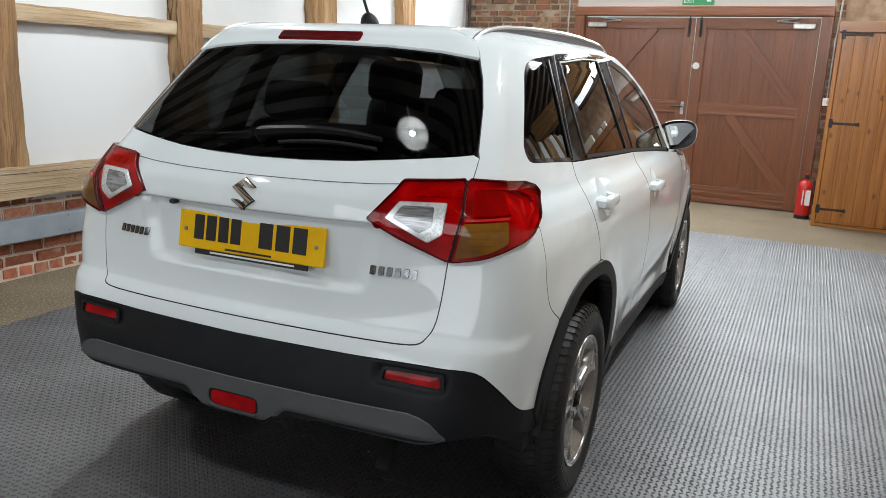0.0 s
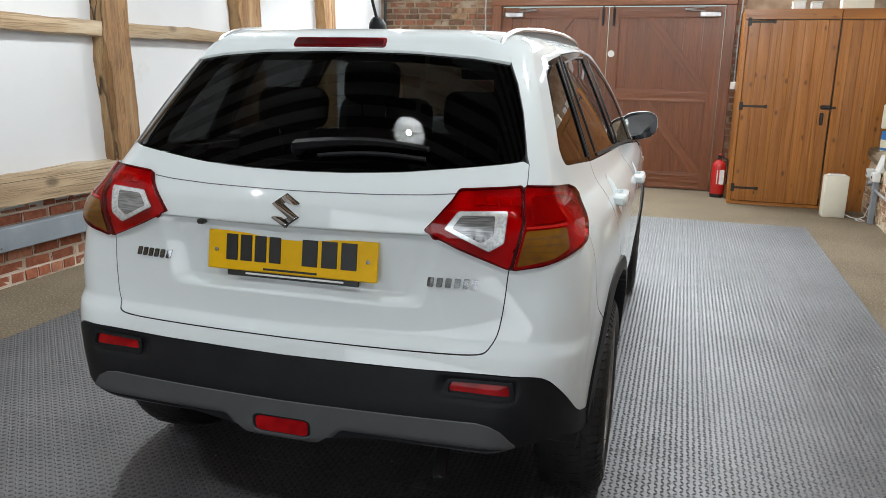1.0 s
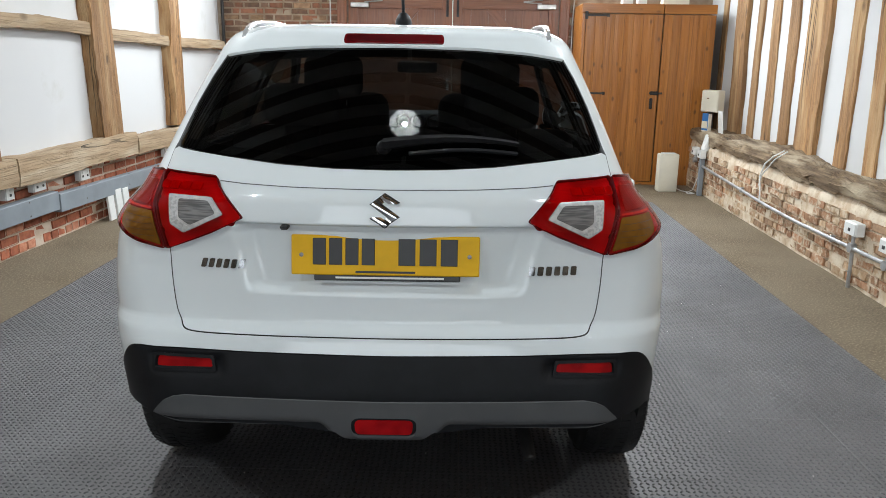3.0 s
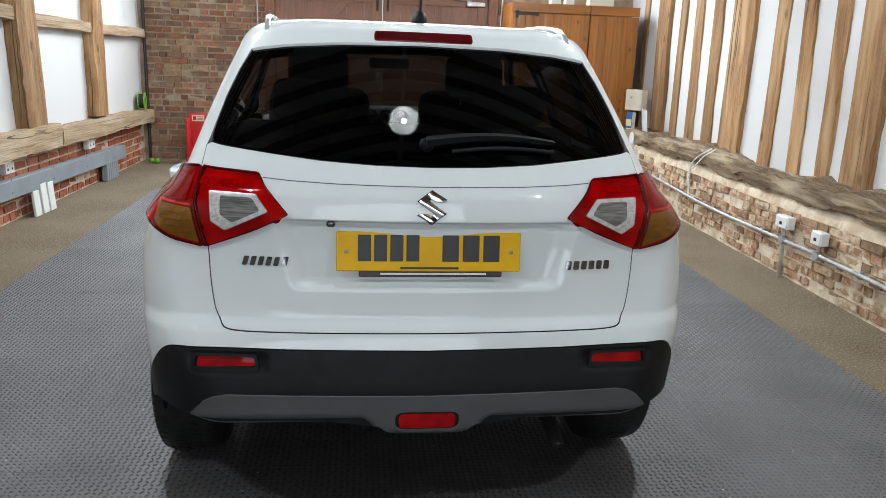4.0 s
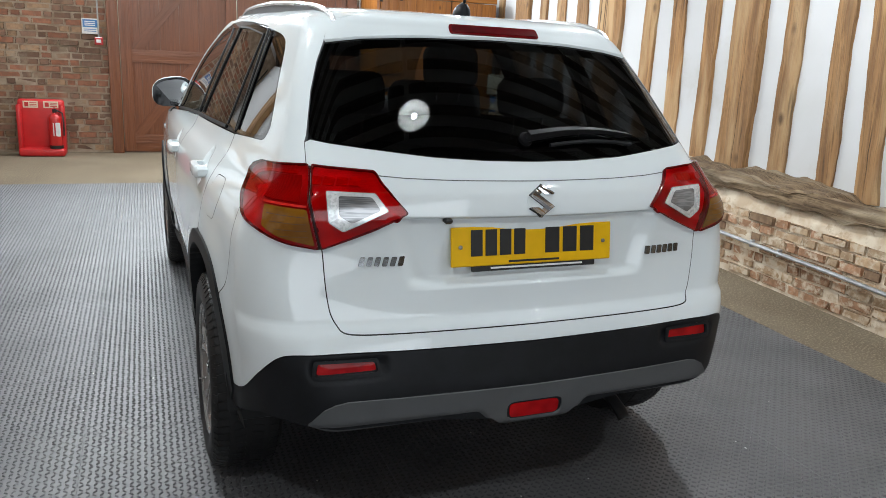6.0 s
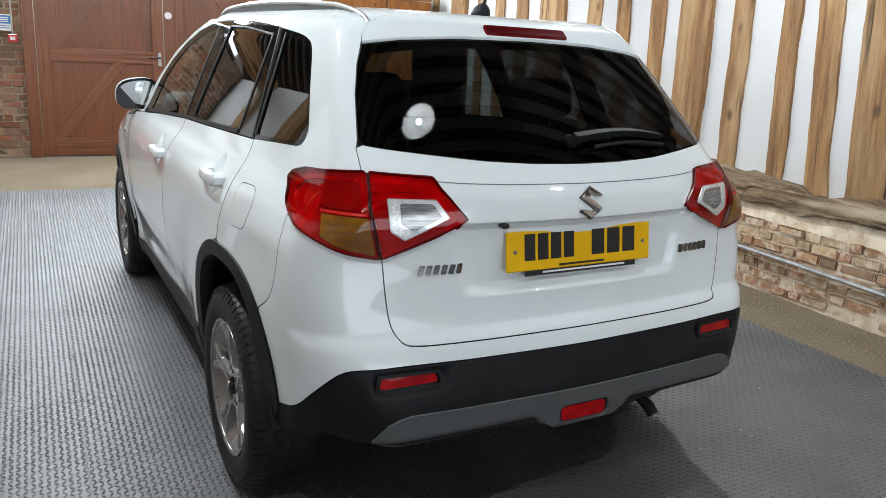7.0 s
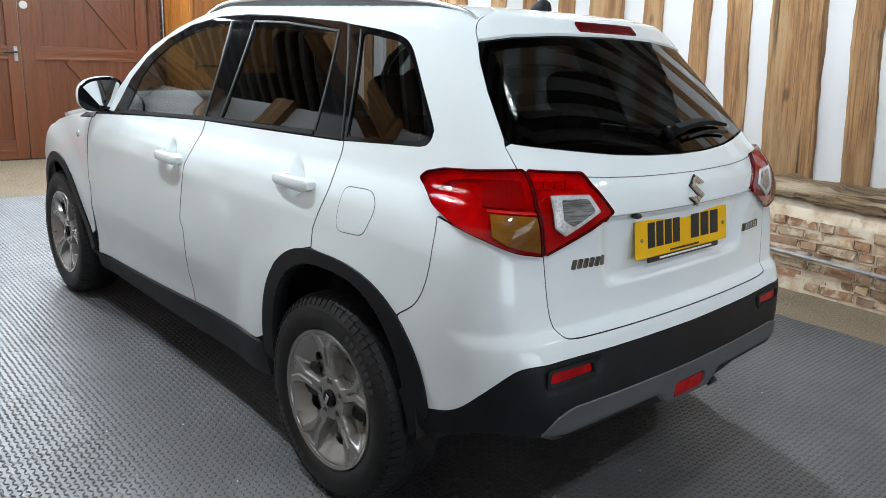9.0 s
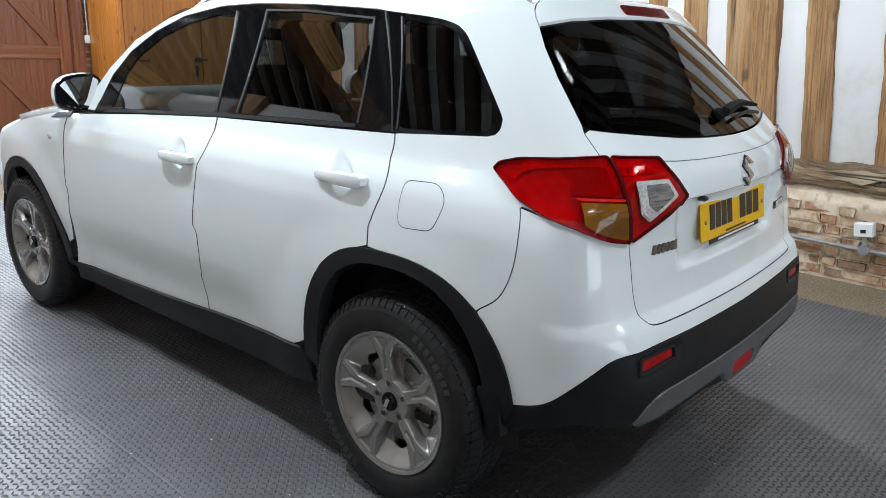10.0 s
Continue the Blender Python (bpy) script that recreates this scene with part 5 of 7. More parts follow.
for s, side in LR:
    body = sheet("tail_light", [rounded(outer_lamp, 0.014)], wrap(s), LAMPBACK, car, gap=0.006, off=0.004, rim=0.012, label="red and amber tail light on the rear wing", lift=facets)
    sheet("lens_edge", [rounded(outer_lamp, 0.014), shrink(rounded(outer_lamp, 0.014), 0.0030)], wrap(s), REDBACK, body, gap=0.012, off=0.0145, rim=0.016)
    sheet("red_lens", [shrink(rounded(outer_lamp, 0.014), 0.0035)], wrap(s), REDGLASS, body, gap=0.014, off=0.0140, rim=0)
    sheet("brake_lens", [Q((0.995, 1.040), (0.993, 1.096), (0.866, 1.102), (0.842, 1.040))], wrap(s), RED, body, gap=0.005, off=0.0095, rim=0.006, lift=ribs)
    sheet("indicator_lens", [rounded(Q((0.966, 1.024), (0.957, 0.978), (0.900, 0.957), (0.786, 0.932), (0.812, 1.024)), 0.006)], wrap(s), AMBER, body, gap=0.008, off=0.0150, rim=0.001, label="amber indicator lens")
    for k, z in enumerate((1.006, 0.990, 0.974, 0.958)):
        sheet("lens_line", [Q((0.945 - 0.018 * k, z + 0.0008), (0.945 - 0.018 * k, z - 0.0008), (0.812 - 0.002 * k, z - 0.0008), (0.812 - 0.002 * k, z + 0.0008))], wrap(s), AMBERLINE, body, gap=0.02, off=0.0155, rim=0.0005)
    sheet("lens_divider", [Q((0.976, 1.033), (0.974, 1.028), (0.812, 1.028), (0.815, 1.033))], wrap(s), REDBRIGHT, body, gap=0.01, off=0.0152, rim=0.001)
    sheet("light_guide", [smooth(Q((1.175, 1.060), (1.130, 1.086), (1.02, 1.104), (0.885, 1.110))) + smooth(Q((0.885, 1.103), (1.02, 1.097), (1.122, 1.079), (1.160, 1.056)))], wrap(s), REDBRIGHT, body, gap=0.01, off=0.0110, rim=0.004)
    # dark strip over the paint, coloured as shade in the gap between lamps
    sheet("lamp_seam", [Q((0.862, 1.128), (0.820, 1.045), (0.778, 0.919), (0.759, 0.920), (0.800, 1.045), (0.842, 1.128))], wrap(s), SHELL, car, gap=0.02, off=0.0025, rim=0.002, label="dark strip put in as the shade between the lamps")
    body = sheet("reversing_light", [rounded(inner_lamp, 0.010)], wrap(s), LAMPBACK, car, gap=0.006, off=0.003, rim=0.012, label="red tail light with clear reversing lens on the tailgate", lift=facets)
    sheet("lens_edge", [rounded(inner_lamp, 0.010), shrink(rounded(inner_lamp, 0.010), 0.0030)], wrap(s), REDBACK, body, gap=0.012, off=0.0135, rim=0.016)
    sheet("red_lens", [shrink(rounded(inner_lamp, 0.010), 0.0035)], wrap(s), REDGLASS, body, gap=0.014, off=0.0130, rim=0)
    for k in range(4):
        q = 0.668 + 0.040 * k
        sheet("light_block", [Q((q, 1.084), (q + 0.034, 1.085), (q + 0.037, 1.104), (q + 0.003, 1.102))], wrap(s), REDBRIGHT, body, gap=0.01, off=0.0090, rim=0.005)
    clear = [(0.766, 1.070), (0.613, 1.067), (0.563, 1.024), (0.698, 0.972), (0.742, 0.995)]
    sheet("lens_trim", [rounded(Q(*clear), 0.006)], wrap(s), SATIN, body, gap=0.012, off=0.0150, rim=0.004, label="silver lens surround")
    sheet("clear_lens", [shrink(rounded(Q(*clear), 0.005), 0.0035)], wrap(s), CLEAR, body, gap=0.005, off=0.0162, rim=0.003, label="clear faceted reversing lens")
    sheet("bulb_well", [rounded(Q((0.724, 1.060), (0.622, 1.058), (0.588, 1.026), (0.672, 0.994), (0.712, 1.012)), 0.008)], wrap(s), WELL, body, gap=0.004, off=0.0158, rim=0.002, label="grey reversing lamp reflector",
          lift=lambda uv: 0.0022 - 0.0010 * np.abs(np.sin(uv[:, 1] * 420)) * step(0.0, 0.05, uv[:, 0] - 0.53))
    for loop in (((0.760, 1.064), (0.731, 1.063), (0.719, 1.009), (0.739, 1.000)), ((0.736, 0.996), (0.714, 1.007), (0.676, 0.989), (0.699, 0.977))):
        sheet("prism", [rounded(Q(*loop), 0.003)], wrap(s), FACET, body, gap=0.0022, off=0.0178, rim=0.002, lift=lambda uv: 0.0009 * np.sin(uv[:, 0] * 900) * np.sin(uv[:, 1] * 900))

# sides
belt = [(3.30, 1.060), (3.0, 1.082), (2.473, 1.113), (2.0, 1.127), (1.62, 1.137)]
dlo_low = [(1.57, 1.138), (1.40, 1.148), (1.25, 1.156)]
dlo_rear = [(1.226, 1.160), (1.209, 1.174), (1.201, 1.192), (1.203, 1.215), (1.258, 1.315), (1.305, 1.400), (1.328, 1.428), (1.362, 1.447)]
dlo_rear = smooth(dlo_rear + [(1.45, 1.464), (1.67, 1.484)], 4)[:-1]
dlo_top = [(1.67, 1.484), (2.00, 1.500), (2.28, 1.504), (2.50, 1.494), (2.75, 1.456), (2.95, 1.395), (3.13, 1.310), (3.26, 1.210), (3.36, 1.090), (3.38, 1.062)]
DLO = Q((3.38, 1.056), *belt, *dlo_low, *dlo_rear, *dlo_top[:-1])
win_front = rounded(Q((3.245, 1.083), (2.99, 1.097), (2.490, 1.126), (2.408, 1.472), (2.52, 1.466), (2.72, 1.432), (2.90, 1.378), (3.06, 1.300), (3.15, 1.225)), 0.02)
win_rear = rounded(Q((2.350, 1.133), (1.760, 1.151), (1.690, 1.455), (2.000, 1.476), (2.215, 1.479)), 0.014)
win_quarter = rounded(Q((1.578, 1.150), (1.262, 1.166), (1.226, 1.182), (1.218, 1.212), (1.272, 1.315), (1.328, 1.405), (1.382, 1.438), (1.560, 1.458)), 0.024)
top_edge = Q((1.030, 1.520), (1.10, 1.519), (1.20, 1.516), (1.60, 1.514), (2.0, 1.515), (2.35, 1.515), (2.62, 1.508), (2.86, 1.450), (3.10, 1.360), (3.29, 1.240), (3.42, 1.130), (3.50, 1.062))
quarter = smooth(Q((1.0270, 1.5160), (1.0455, 1.5055), (1.0570, 1.4895), (1.0575, 1.4675), (1.0490, 1.4450), (1.0345, 1.39)))[:-1] + Q((1.0345, 1.39), (0.999, 1.313), (0.960, 1.25), (0.930, 1.200), (0.925, 1.182), (0.873, 1.126), (0.83, 1.040), (0.79, 0.935), (0.981, 0.972), (1.150, 1.0045)) + beside(wing_seam, -0.0035)
quarter += [p for p in ARCH_R if 0.724 < p[1] and p[0] < float(Q((1.702, 0.815))[0][0])]
quarter += Q((1.702, 0.822), (1.698, 0.879), (1.610, 1.067), (1.592, 1.134))
side_loop = quarter + Q(*[(q, z - 0.002) for q, z in dlo_low]) + Q(*[(q - 0.003, z) for q, z in dlo_rear]) + Q(*[(q, z + 0.003) for q, z in dlo_top]) + top_edge[::-1][:-1]
rear_door_loop = Q((2.470, 1.110), (2.0, 1.123), (1.597, 1.133), (1.615, 1.067), (1.703, 0.879), (1.707, 0.825))
rear_door_loop += [p for p in ARCH_R if p[0] > float(Q((1.716, 0.8))[0][0]) and p[1] > 0.43]
rear_door_loop += Q((2.05, 0.418), (2.30, 0.400), (2.563, 0.388), (2.587, 0.520), (2.588, 0.66), (2.563, 0.952))
front_door_loop = Q((3.33, 1.054), (3.0, 1.078), (2.478, 1.110), (2.568, 0.952), (2.594, 0.66), (2.592, 0.520), (2.570, 0.387), (2.90, 0.366), (3.30, 0.350), (3.655, 0.342), (3.645, 0.60), (3.645, 0.738), (3.612, 0.991), (3.60, 1.035))
wing = [p for p in ARCH_F if p[1] > 0.42]
fender_loop = Q((3.608, 1.048), (3.621, 0.991), (3.653, 0.738), (3.653, 0.60), (3.660, 0.46))
fender_loop += [p for p in wing if p[0] > float(Q((3.66, 0.5))[0][0])]
fender_loop += Q((4.46, 0.62), (4.44, 0.80), (4.36, 0.885), (4.20, 0.945), (4.0, 0.985), (3.80, 1.018))
sill_loop = Q((1.97, 0.36), (2.02, 0.416), (2.30, 0.397), (2.565, 0.384), (2.90, 0.362), (3.30, 0.346), (3.66, 0.338), (3.655, 0.262), (3.30, 0.252), (2.60, 0.258), (2.10, 0.275), (1.945, 0.300))


def handle_hollow(y0, z0):
    def lift(uv):
        r = np.hypot((uv[:, 0] - y0) / 0.047, (uv[:, 1] - z0) / 0.062)
        return -0.016 * step(1.0, 0.62, r)
    return lift


HANDLE_R, HANDLE_F = 1.812 - float(rear_line(0.985)), 2.690 - float(rear_line(0.985))
fuel_flap = rounded(Q((1.556, 1.022), (1.425, 1.026), (1.405, 0.985), (1.455, 0.900), (1.585, 0.894), (1.578, 0.975)), 0.03)
for s, side in LR:
    holes = [[(u, z) for u, z in fuel_flap]] if s < 0 else []
    sheet("rear_wing", [side_loop] + holes, wrap(s), PAINT, car, gap=0.022, rim=0.018, label="white rear wing and roof side", edge=SEAM)
    if s < 0:
        sheet("fuel_flap", [shrink(fuel_flap, 0.0024)], wrap(s), PAINT, car, gap=0.02, off=0.0005, rim=0.012, edge=SEAM)
    for name, loop, hu, hz in (("rear_door", rear_door_loop, HANDLE_R, 1.000), ("front_door", front_door_loop, HANDLE_F, 0.962)):
        door = sheet(name, [loop], wrap(s), PAINT, car, gap=0.0095, rim=0.012, lift=handle_hollow(hu, hz + 0.006), label="white painted door", edge=SEAM)
        y0 = (0.975 if name == "rear_door" else 1.818)
        grip = bmesh.new()
        rings = []
        for k in range(25):
            t = k / 24
            e = min(1, 6 * t, 6 * (1 - t)) ** 0.5
            arch_out = 0.010 + 0.006 * math.sin(math.pi * t)
            out, half = 0.002 + arch_out * e, (0.009 + 0.010 * e) * (1.12 - 0.18 * t)
            y = (t - 0.5) * 0.200
            back = -0.006 if 0.22 < t < 0.74 else -0.030
            prof = ((back, -half), (out * 0.35, -half), (out * 0.8, -half * 0.80), (out, -half * 0.42), (out, half * 0.42), (out * 0.8, half * 0.80), (out * 0.35, half), (back, half))
            rings.append([grip.verts.new((a, y, b)) for a, b in prof])
        for a, b in zip(rings, rings[1:]):
            for k in range(8):
                grip.faces.new((a[k], a[(k + 1) % 8], b[(k + 1) % 8], b[k]))
        grip.faces.new(rings[0])
        grip.faces.new(rings[-1][::-1])
        px = float(meet(np.array([[0, y0, hz]]), np.array([[-1.0, 0, 0]]))[0, 0])
        put("door_handle", grip, PAINT, door, pose(s * (abs(px) + 0.022), y0, hz, 0, 0 if s > 0 else 180, 0), "white door handle", smooth=True)
    sheet("front_wing", [fender_loop], wrap(s), PAINT, car, gap=0.022, rim=0.018, label="white front wing", edge=SEAM)
    sheet("window_frame", [rounded(DLO, 0.01), win_front, win_rear, win_quarter], wrap(s), GLOSS, car, gap=0.012, off=-0.001, rim=0.010, label="gloss black pillars and window frame")
    for name, loop, m, lab in (("front_window", win_front, TINT, "lightly tinted side window"), ("rear_side_window", win_rear, SIDEGLASS, "dark privacy side window"), ("quarter_window", win_quarter, SIDEGLASS, "dark quarter window")):
        sheet(name, [loop], wrap(s), m, car, gap=0.02, off=-0.004, rim=0, label=lab)
    for loop in (((2.404, 1.478), (2.488, 1.120), (2.480, 1.120), (2.396, 1.478)), ((2.226, 1.484), (2.362, 1.134), (2.354, 1.134), (2.218, 1.484)), ((1.688, 1.462), (1.756, 1.150), (1.749, 1.150), (1.681, 1.462)),
                 ((1.640, 1.480), (1.607, 1.140), (1.602, 1.140), (1.634, 1.480)), ((1.570, 1.464), (1.589, 1.148), (1.584, 1.148), (1.565, 1.464))):
        sheet("window_seal", [Q(*loop)], wrap(s), SEAL, car, gap=0.012, off=0.003, rim=0.005, label="thin dark rubber seal")
    sheet("window_seal", [Q((2.226, 1.484), (2.00, 1.482), (1.688, 1.461), (1.690, 1.455), (2.000, 1.476), (2.222, 1.478))], wrap(s), SEAL, car, gap=0.012, off=0.003, rim=0.005, label="thin dark rubber seal")
    strip = Q((3.30, 1.062), (3.0, 1.082), (2.473, 1.113), (1.76, 1.136), (1.76, 1.147), (2.473, 1.125), (3.0, 1.094), (3.30, 1.074))
    sheet("weatherstrip", [strip], wrap(s), BLACK, car, gap=0.03, off=0.004, rim=0.008, label="black rubber weatherstrip")
    sheet("pillar_wedge", [Q((3.765, 1.006), (3.705, 1.030), (3.565, 1.046), (3.580, 1.022))], wrap(s), BLACK, car, gap=0.02, off=0.004, rim=0.008, label="black plastic wedge at the foot of the windscreen pillar")
    sheet("sill_cladding", [rounded(sill_loop, 0.01)], wrap(s), BLACK, car, gap=0.025, off=0.010, rim=0.03, label="black plastic sill cladding")
    for name, out, inn in (("rear_arch", ARCH_R, ARCH_R_IN), ("front_arch", ARCH_F, ARCH_F_IN)):
        o = [p for p in out]
        i = [p for p in inn]
        sheet("wheel_arch_trim", [o + i[::-1]], wrap(s), BLACK, car, gap=0.02, off=0.008, rim=0.05, label="black plastic wheel arch trim")
    # wheel wells
    for yc, a, b in ((0.755, 0.40, 0.475), (3.265, 0.42, 0.44)):
        bm = bmesh.new()
        pts = [(yc - a * math.cos(radians(t)), 0.334 + b * math.sin(radians(t))) for t in range(6, 176, 10)]
        rows = [[bm.verts.new((s * x, y, z)) for y, z in pts] for x in (0.835, 0.60, 0.50)]
        rows.append([bm.verts.new((s * 0.50, yc, 0.40)) for _ in pts])
        for r0, r1 in zip(rows, rows[1:]):
            for k in range(len(pts) - 1):
                bm.faces.new((r0[k], r0[k + 1], r1[k + 1], r1[k]))
        bmesh.ops.remove_doubles(bm, verts=bm.verts, dist=1e-4)
        put("wheel_well", bm, SHELL, car, smooth=True)
    # small side repeater, mirror, roof rail
    p = meet(np.array([[0, 2.905, 0.925]]), np.array([[-1.0, 0, 0]]))[0]
    rep = bmesh.new()
    bmesh.ops.create_uvsphere(rep, u_segments=14, v_segments=8, radius=0.016)
    bmesh.ops.scale(rep, vec=(0.45, 1.15, 1), verts=rep.verts)
    put("side_repeater", rep, SATIN, car, pose(s * abs(p[0]), 2.905, 0.925), "clear side repeater lamp", smooth=True)
    mirror = put("door_mirror", box(0.030, 0.06, 0.03, (0, 0, 0), 0.008), GLOSS, car, pose(s * 0.775, 2.655, 1.078), "white and black door mirror", smooth=True)
    cup = bmesh.new()
    bmesh.ops.create_uvsphere(cup, u_segments=28, v_segments=16, radius=1.0)
    for v in cup.verts:
        x, y, z = v.co
        ex = 2.6
        k = (abs(x) ** ex + abs(z) ** ex) ** (1 / ex) or 1
        v.co = (x / max(k, 1e-3) * math.hypot(x, z) * 0.103, max(y, -0.30) * (0.085 if y > 0 else 0.05), z / max(k, 1e-3) * math.hypot(x, z) * 0.078 + 0.012 * x)
    put("mirror_shell", cup, PAINT, mirror, pose(s * 0.060, 0.010, 0.058, 0, 0, 0), "white mirror shell", smooth="all")
    rimm = bmesh.new()
    gl = bmesh.new()
    for target, rr, yy in ((rimm, 1.0, -0.018), (gl, 0.87, -0.0235)):
        vs = []
        for k in range(28):
            t = 2 * math.pi * k / 28
            c, sn = math.cos(t), math.sin(t)
            kk = (abs(c) ** 2.8 + abs(sn) ** 2.8) ** (-1 / 2.8)
            vs.append(target.verts.new((0.101 * rr * kk * c, yy, 0.075 * rr * kk * sn + 0.012 * kk * c)))
        f = target.faces.new(vs)
        ext = bmesh.ops.extrude_face_region(target, geom=[f])
        bmesh.ops.translate(target, vec=(0, 0.004 if rr < 1 else 0.012, 0), verts=[v for v in ext["geom"] if isinstance(v, bmesh.types.BMVert)])
    put("mirror_rim", rimm, GLOSS, mirror, pose(s * 0.060, 0.0, 0.058), "black mirror rim")
    put("mirror_glass", gl, MIRROR, mirror, pose(s * 0.060, 0.0, 0.058, 5, 0, s * 6), "mirror glass")
    arm = box(0.14, 0.045, 0.030, (0, 0, 0), 0.010)
    put("mirror_foot", arm, GLOSS, mirror, pose(s * 0.01, 0.0, -0.008, 0, -s * 6, 0), "black mirror foot", smooth=True)
    # roof rail: a slim arched bar over a narrower foot, grey for the shade under the bar
    ys = np.linspace(0.572, 2.19, 64)
    t = (ys - 0.572) / 1.618
    xs = 0.462 + 0.076 * np.sin(np.pi * np.minimum(1, t * 0.5 + 0.08))
    zs = np.array([float(meet(np.array([[x, y, 0.85]]), np.array([[0, 0, 1.0]]))[0, 2]) for x, y in zip(xs, ys)])
    zs = zs - 0.040 * step(1.90, 2.28, ys)
    rise = 0.003 + 0.034 * np.sin(np.pi * np.clip(t, 0, 1)) ** 0.8
    wide = 0.30 + 0.70 * np.sin(np.pi * np.clip(t * 0.94 + 0.03, 0, 1)) ** 0.4
    for name, m, lab, section in (("roof_rail", SATIN, "silver roof rail", ((-0.011, -0.60), (-0.013, -0.30), (-0.009, -0.04), (0.0, 0.0), (0.009, -0.04), (0.013, -0.30), (0.011, -0.60))),
                                  ("rail_foot", GREY, "narrow foot of the roof rail, grey for the shade beneath it", ((-0.007, -1.6), (-0.007, -0.45), (0.007, -0.45), (0.007, -1.6)))):
        bm = bmesh.new()
        loops = []
        for x, y, z, h, w in zip(xs, ys, zs, rise, wide):
            loops.append([bm.verts.new((s * (x + a * w), y, z + (h + b * 0.026 * w if b > -1 else -0.010))) for a, b in section])
        for a, b in zip(loops, loops[1:]):
            for k in range(len(section)):
                j = (k + 1) % len(section)
                bm.faces.new((a[k], a[j], b[j], b[k]))
        bm.faces.new(loops[0])
        bm.faces.new(loops[-1][::-1])
        put(name, bm, m, car, label=lab, smooth=True)

# roof, bonnet, screen and nose
def slice_of(z, ymin, ymax, k=80):
    """Half outline of the form at a height, as (x, y) on the left."""
    ang = np.linspace(-math.pi / 2, math.pi / 2, k)
    way = np.stack([-np.cos(ang), np.sin(ang), np.zeros(k)], 1)
    p = meet(np.tile((0, 1.5, z), (k, 1)), way, far=4)
    return [(x, y) for x, y, _ in p if ymin < y < ymax]


edge = slice_of(1.516, 0.565, 2.26)
roof_loop = [(0.0, 0.578), (-0.30, 0.575)] + edge + [(edge[-1][0] * 0.9, 2.285), (-0.35, 2.31), (0, 2.33)]
roof_loop = roof_loop + [(-x, y) for x, y in roof_loop[::-1] if x < 0]
sheet("roof_panel", [roof_loop], facing("top"), PAINT, car, gap=0.035, rim=0.015, label="white roof panel", lift=lambda p: -0.040 * step(1.90, 2.28, p[:, 1]))
lining = [(x * 0.97, y) for x, y in roof_loop]
sheet("headlining", [lining], facing("top"), LINER, car, gap=0.08, off=-0.03, rim=0, label="pale cloth headlining")
hood = [(-0.765, 3.05), (-0.745, 3.45), (-0.69, 3.72), (-0.58, 3.90), (-0.30, 3.97), (0, 3.985)]
hood = hood + [(-x, y) for x, y in hood[::-1] if x < 0]
sheet("bonnet", [rounded(hood, 0.05)], facing("top"), PAINT, car, gap=0.04, off=0.001, rim=0.03, lift=lambda p: -0.004 + 0.020 * np.clip(1 - (np.abs(p[:, 0]) / 0.80) ** 4, 0, 1) * step(3.85, 3.15, p[:, 1]))
cowl = [(-0.70, 2.985), (0.70, 2.985), (0.70, 3.094), (-0.70, 3.094)]
sheet("cowl", [cowl], facing("top"), BLACK, car, gap=0.05, rim=0.02, off=-0.004)
screen = [(-0.625, 1.105), (0.625, 1.105), (0.60, 1.20), (0.53, 1.42), (0.50, 1.500), (-0.50, 1.500), (-0.53, 1.42), (-0.60, 1.20)]
sheet("windscreen", [rounded(screen, 0.03)], facing("front"), TINT, car, gap=0.05, off=-0.004, rim=0, label="clear windscreen")
nose = [(-0.79, 0.30), (0.79, 0.30), (0.80, 0.62), (0.74, 0.86), (0.50, 0.930), (0, 0.945), (-0.50, 0.930), (-0.74, 0.86), (-0.80, 0.62)]
sheet("front_bumper", [rounded(nose, 0.03)], facing("front"), PAINT, car, gap=0.05, rim=0.02, label="white front bumper")
skirt = [(-0.74, 0.235), (0.74, 0.235), (0.76, 0.42), (0.5, 0.46), (-0.5, 0.46), (-0.76, 0.42)]
sheet("front_cladding", [rounded(skirt, 0.03)], facing("front"), BLACK, car, gap=0.05, off=0.008, rim=0.02)

# inner shell coloured dark for the shade in the panel gaps, floor pan
shell_low = [(-4.2, 0.30), (-1.35, 0.30), (-1.25, 0.50), (-0.9, 0.50), (-0.4, 0.49), (0.4, 0.49), (0.9, 0.50), (1.25, 0.50), (1.35, 0.30), (4.2, 0.30), (4.2, 0.92), (3.55, 1.02), (3.2, 1.05), (1.55, 1.11), (1.15, 1.13), (0.80, 1.155), (0.0, 1.125), (-0.80, 1.155), (-1.15, 1.13), (-1.55, 1.11), (-3.2, 1.05), (-3.55, 1.02), (-4.2, 0.92)]
wells = []
for sg in (-1, 1):
    for yc, a, b in ((0.755, 0.43, 0.49), (3.265, 0.43, 0.455)):
        wells.append([(sg * u, z) for u, z in on_side(arch(yc, a, b, lo=0, hi=180))])
sheet("body_shell", [shell_low] + wells, wrap(), SHELL, car, gap=0.03, off=-0.0105, rim=0, label="inner body shell, dark for the shade in the panel gaps",
      lift=lambda uv: -0.022 * sum(step(0.16, 0.10, np.hypot(np.abs(uv[:, 0]) - hu, uv[:, 1] - 0.985)) for hu in (HANDLE_R, HANDLE_F)))
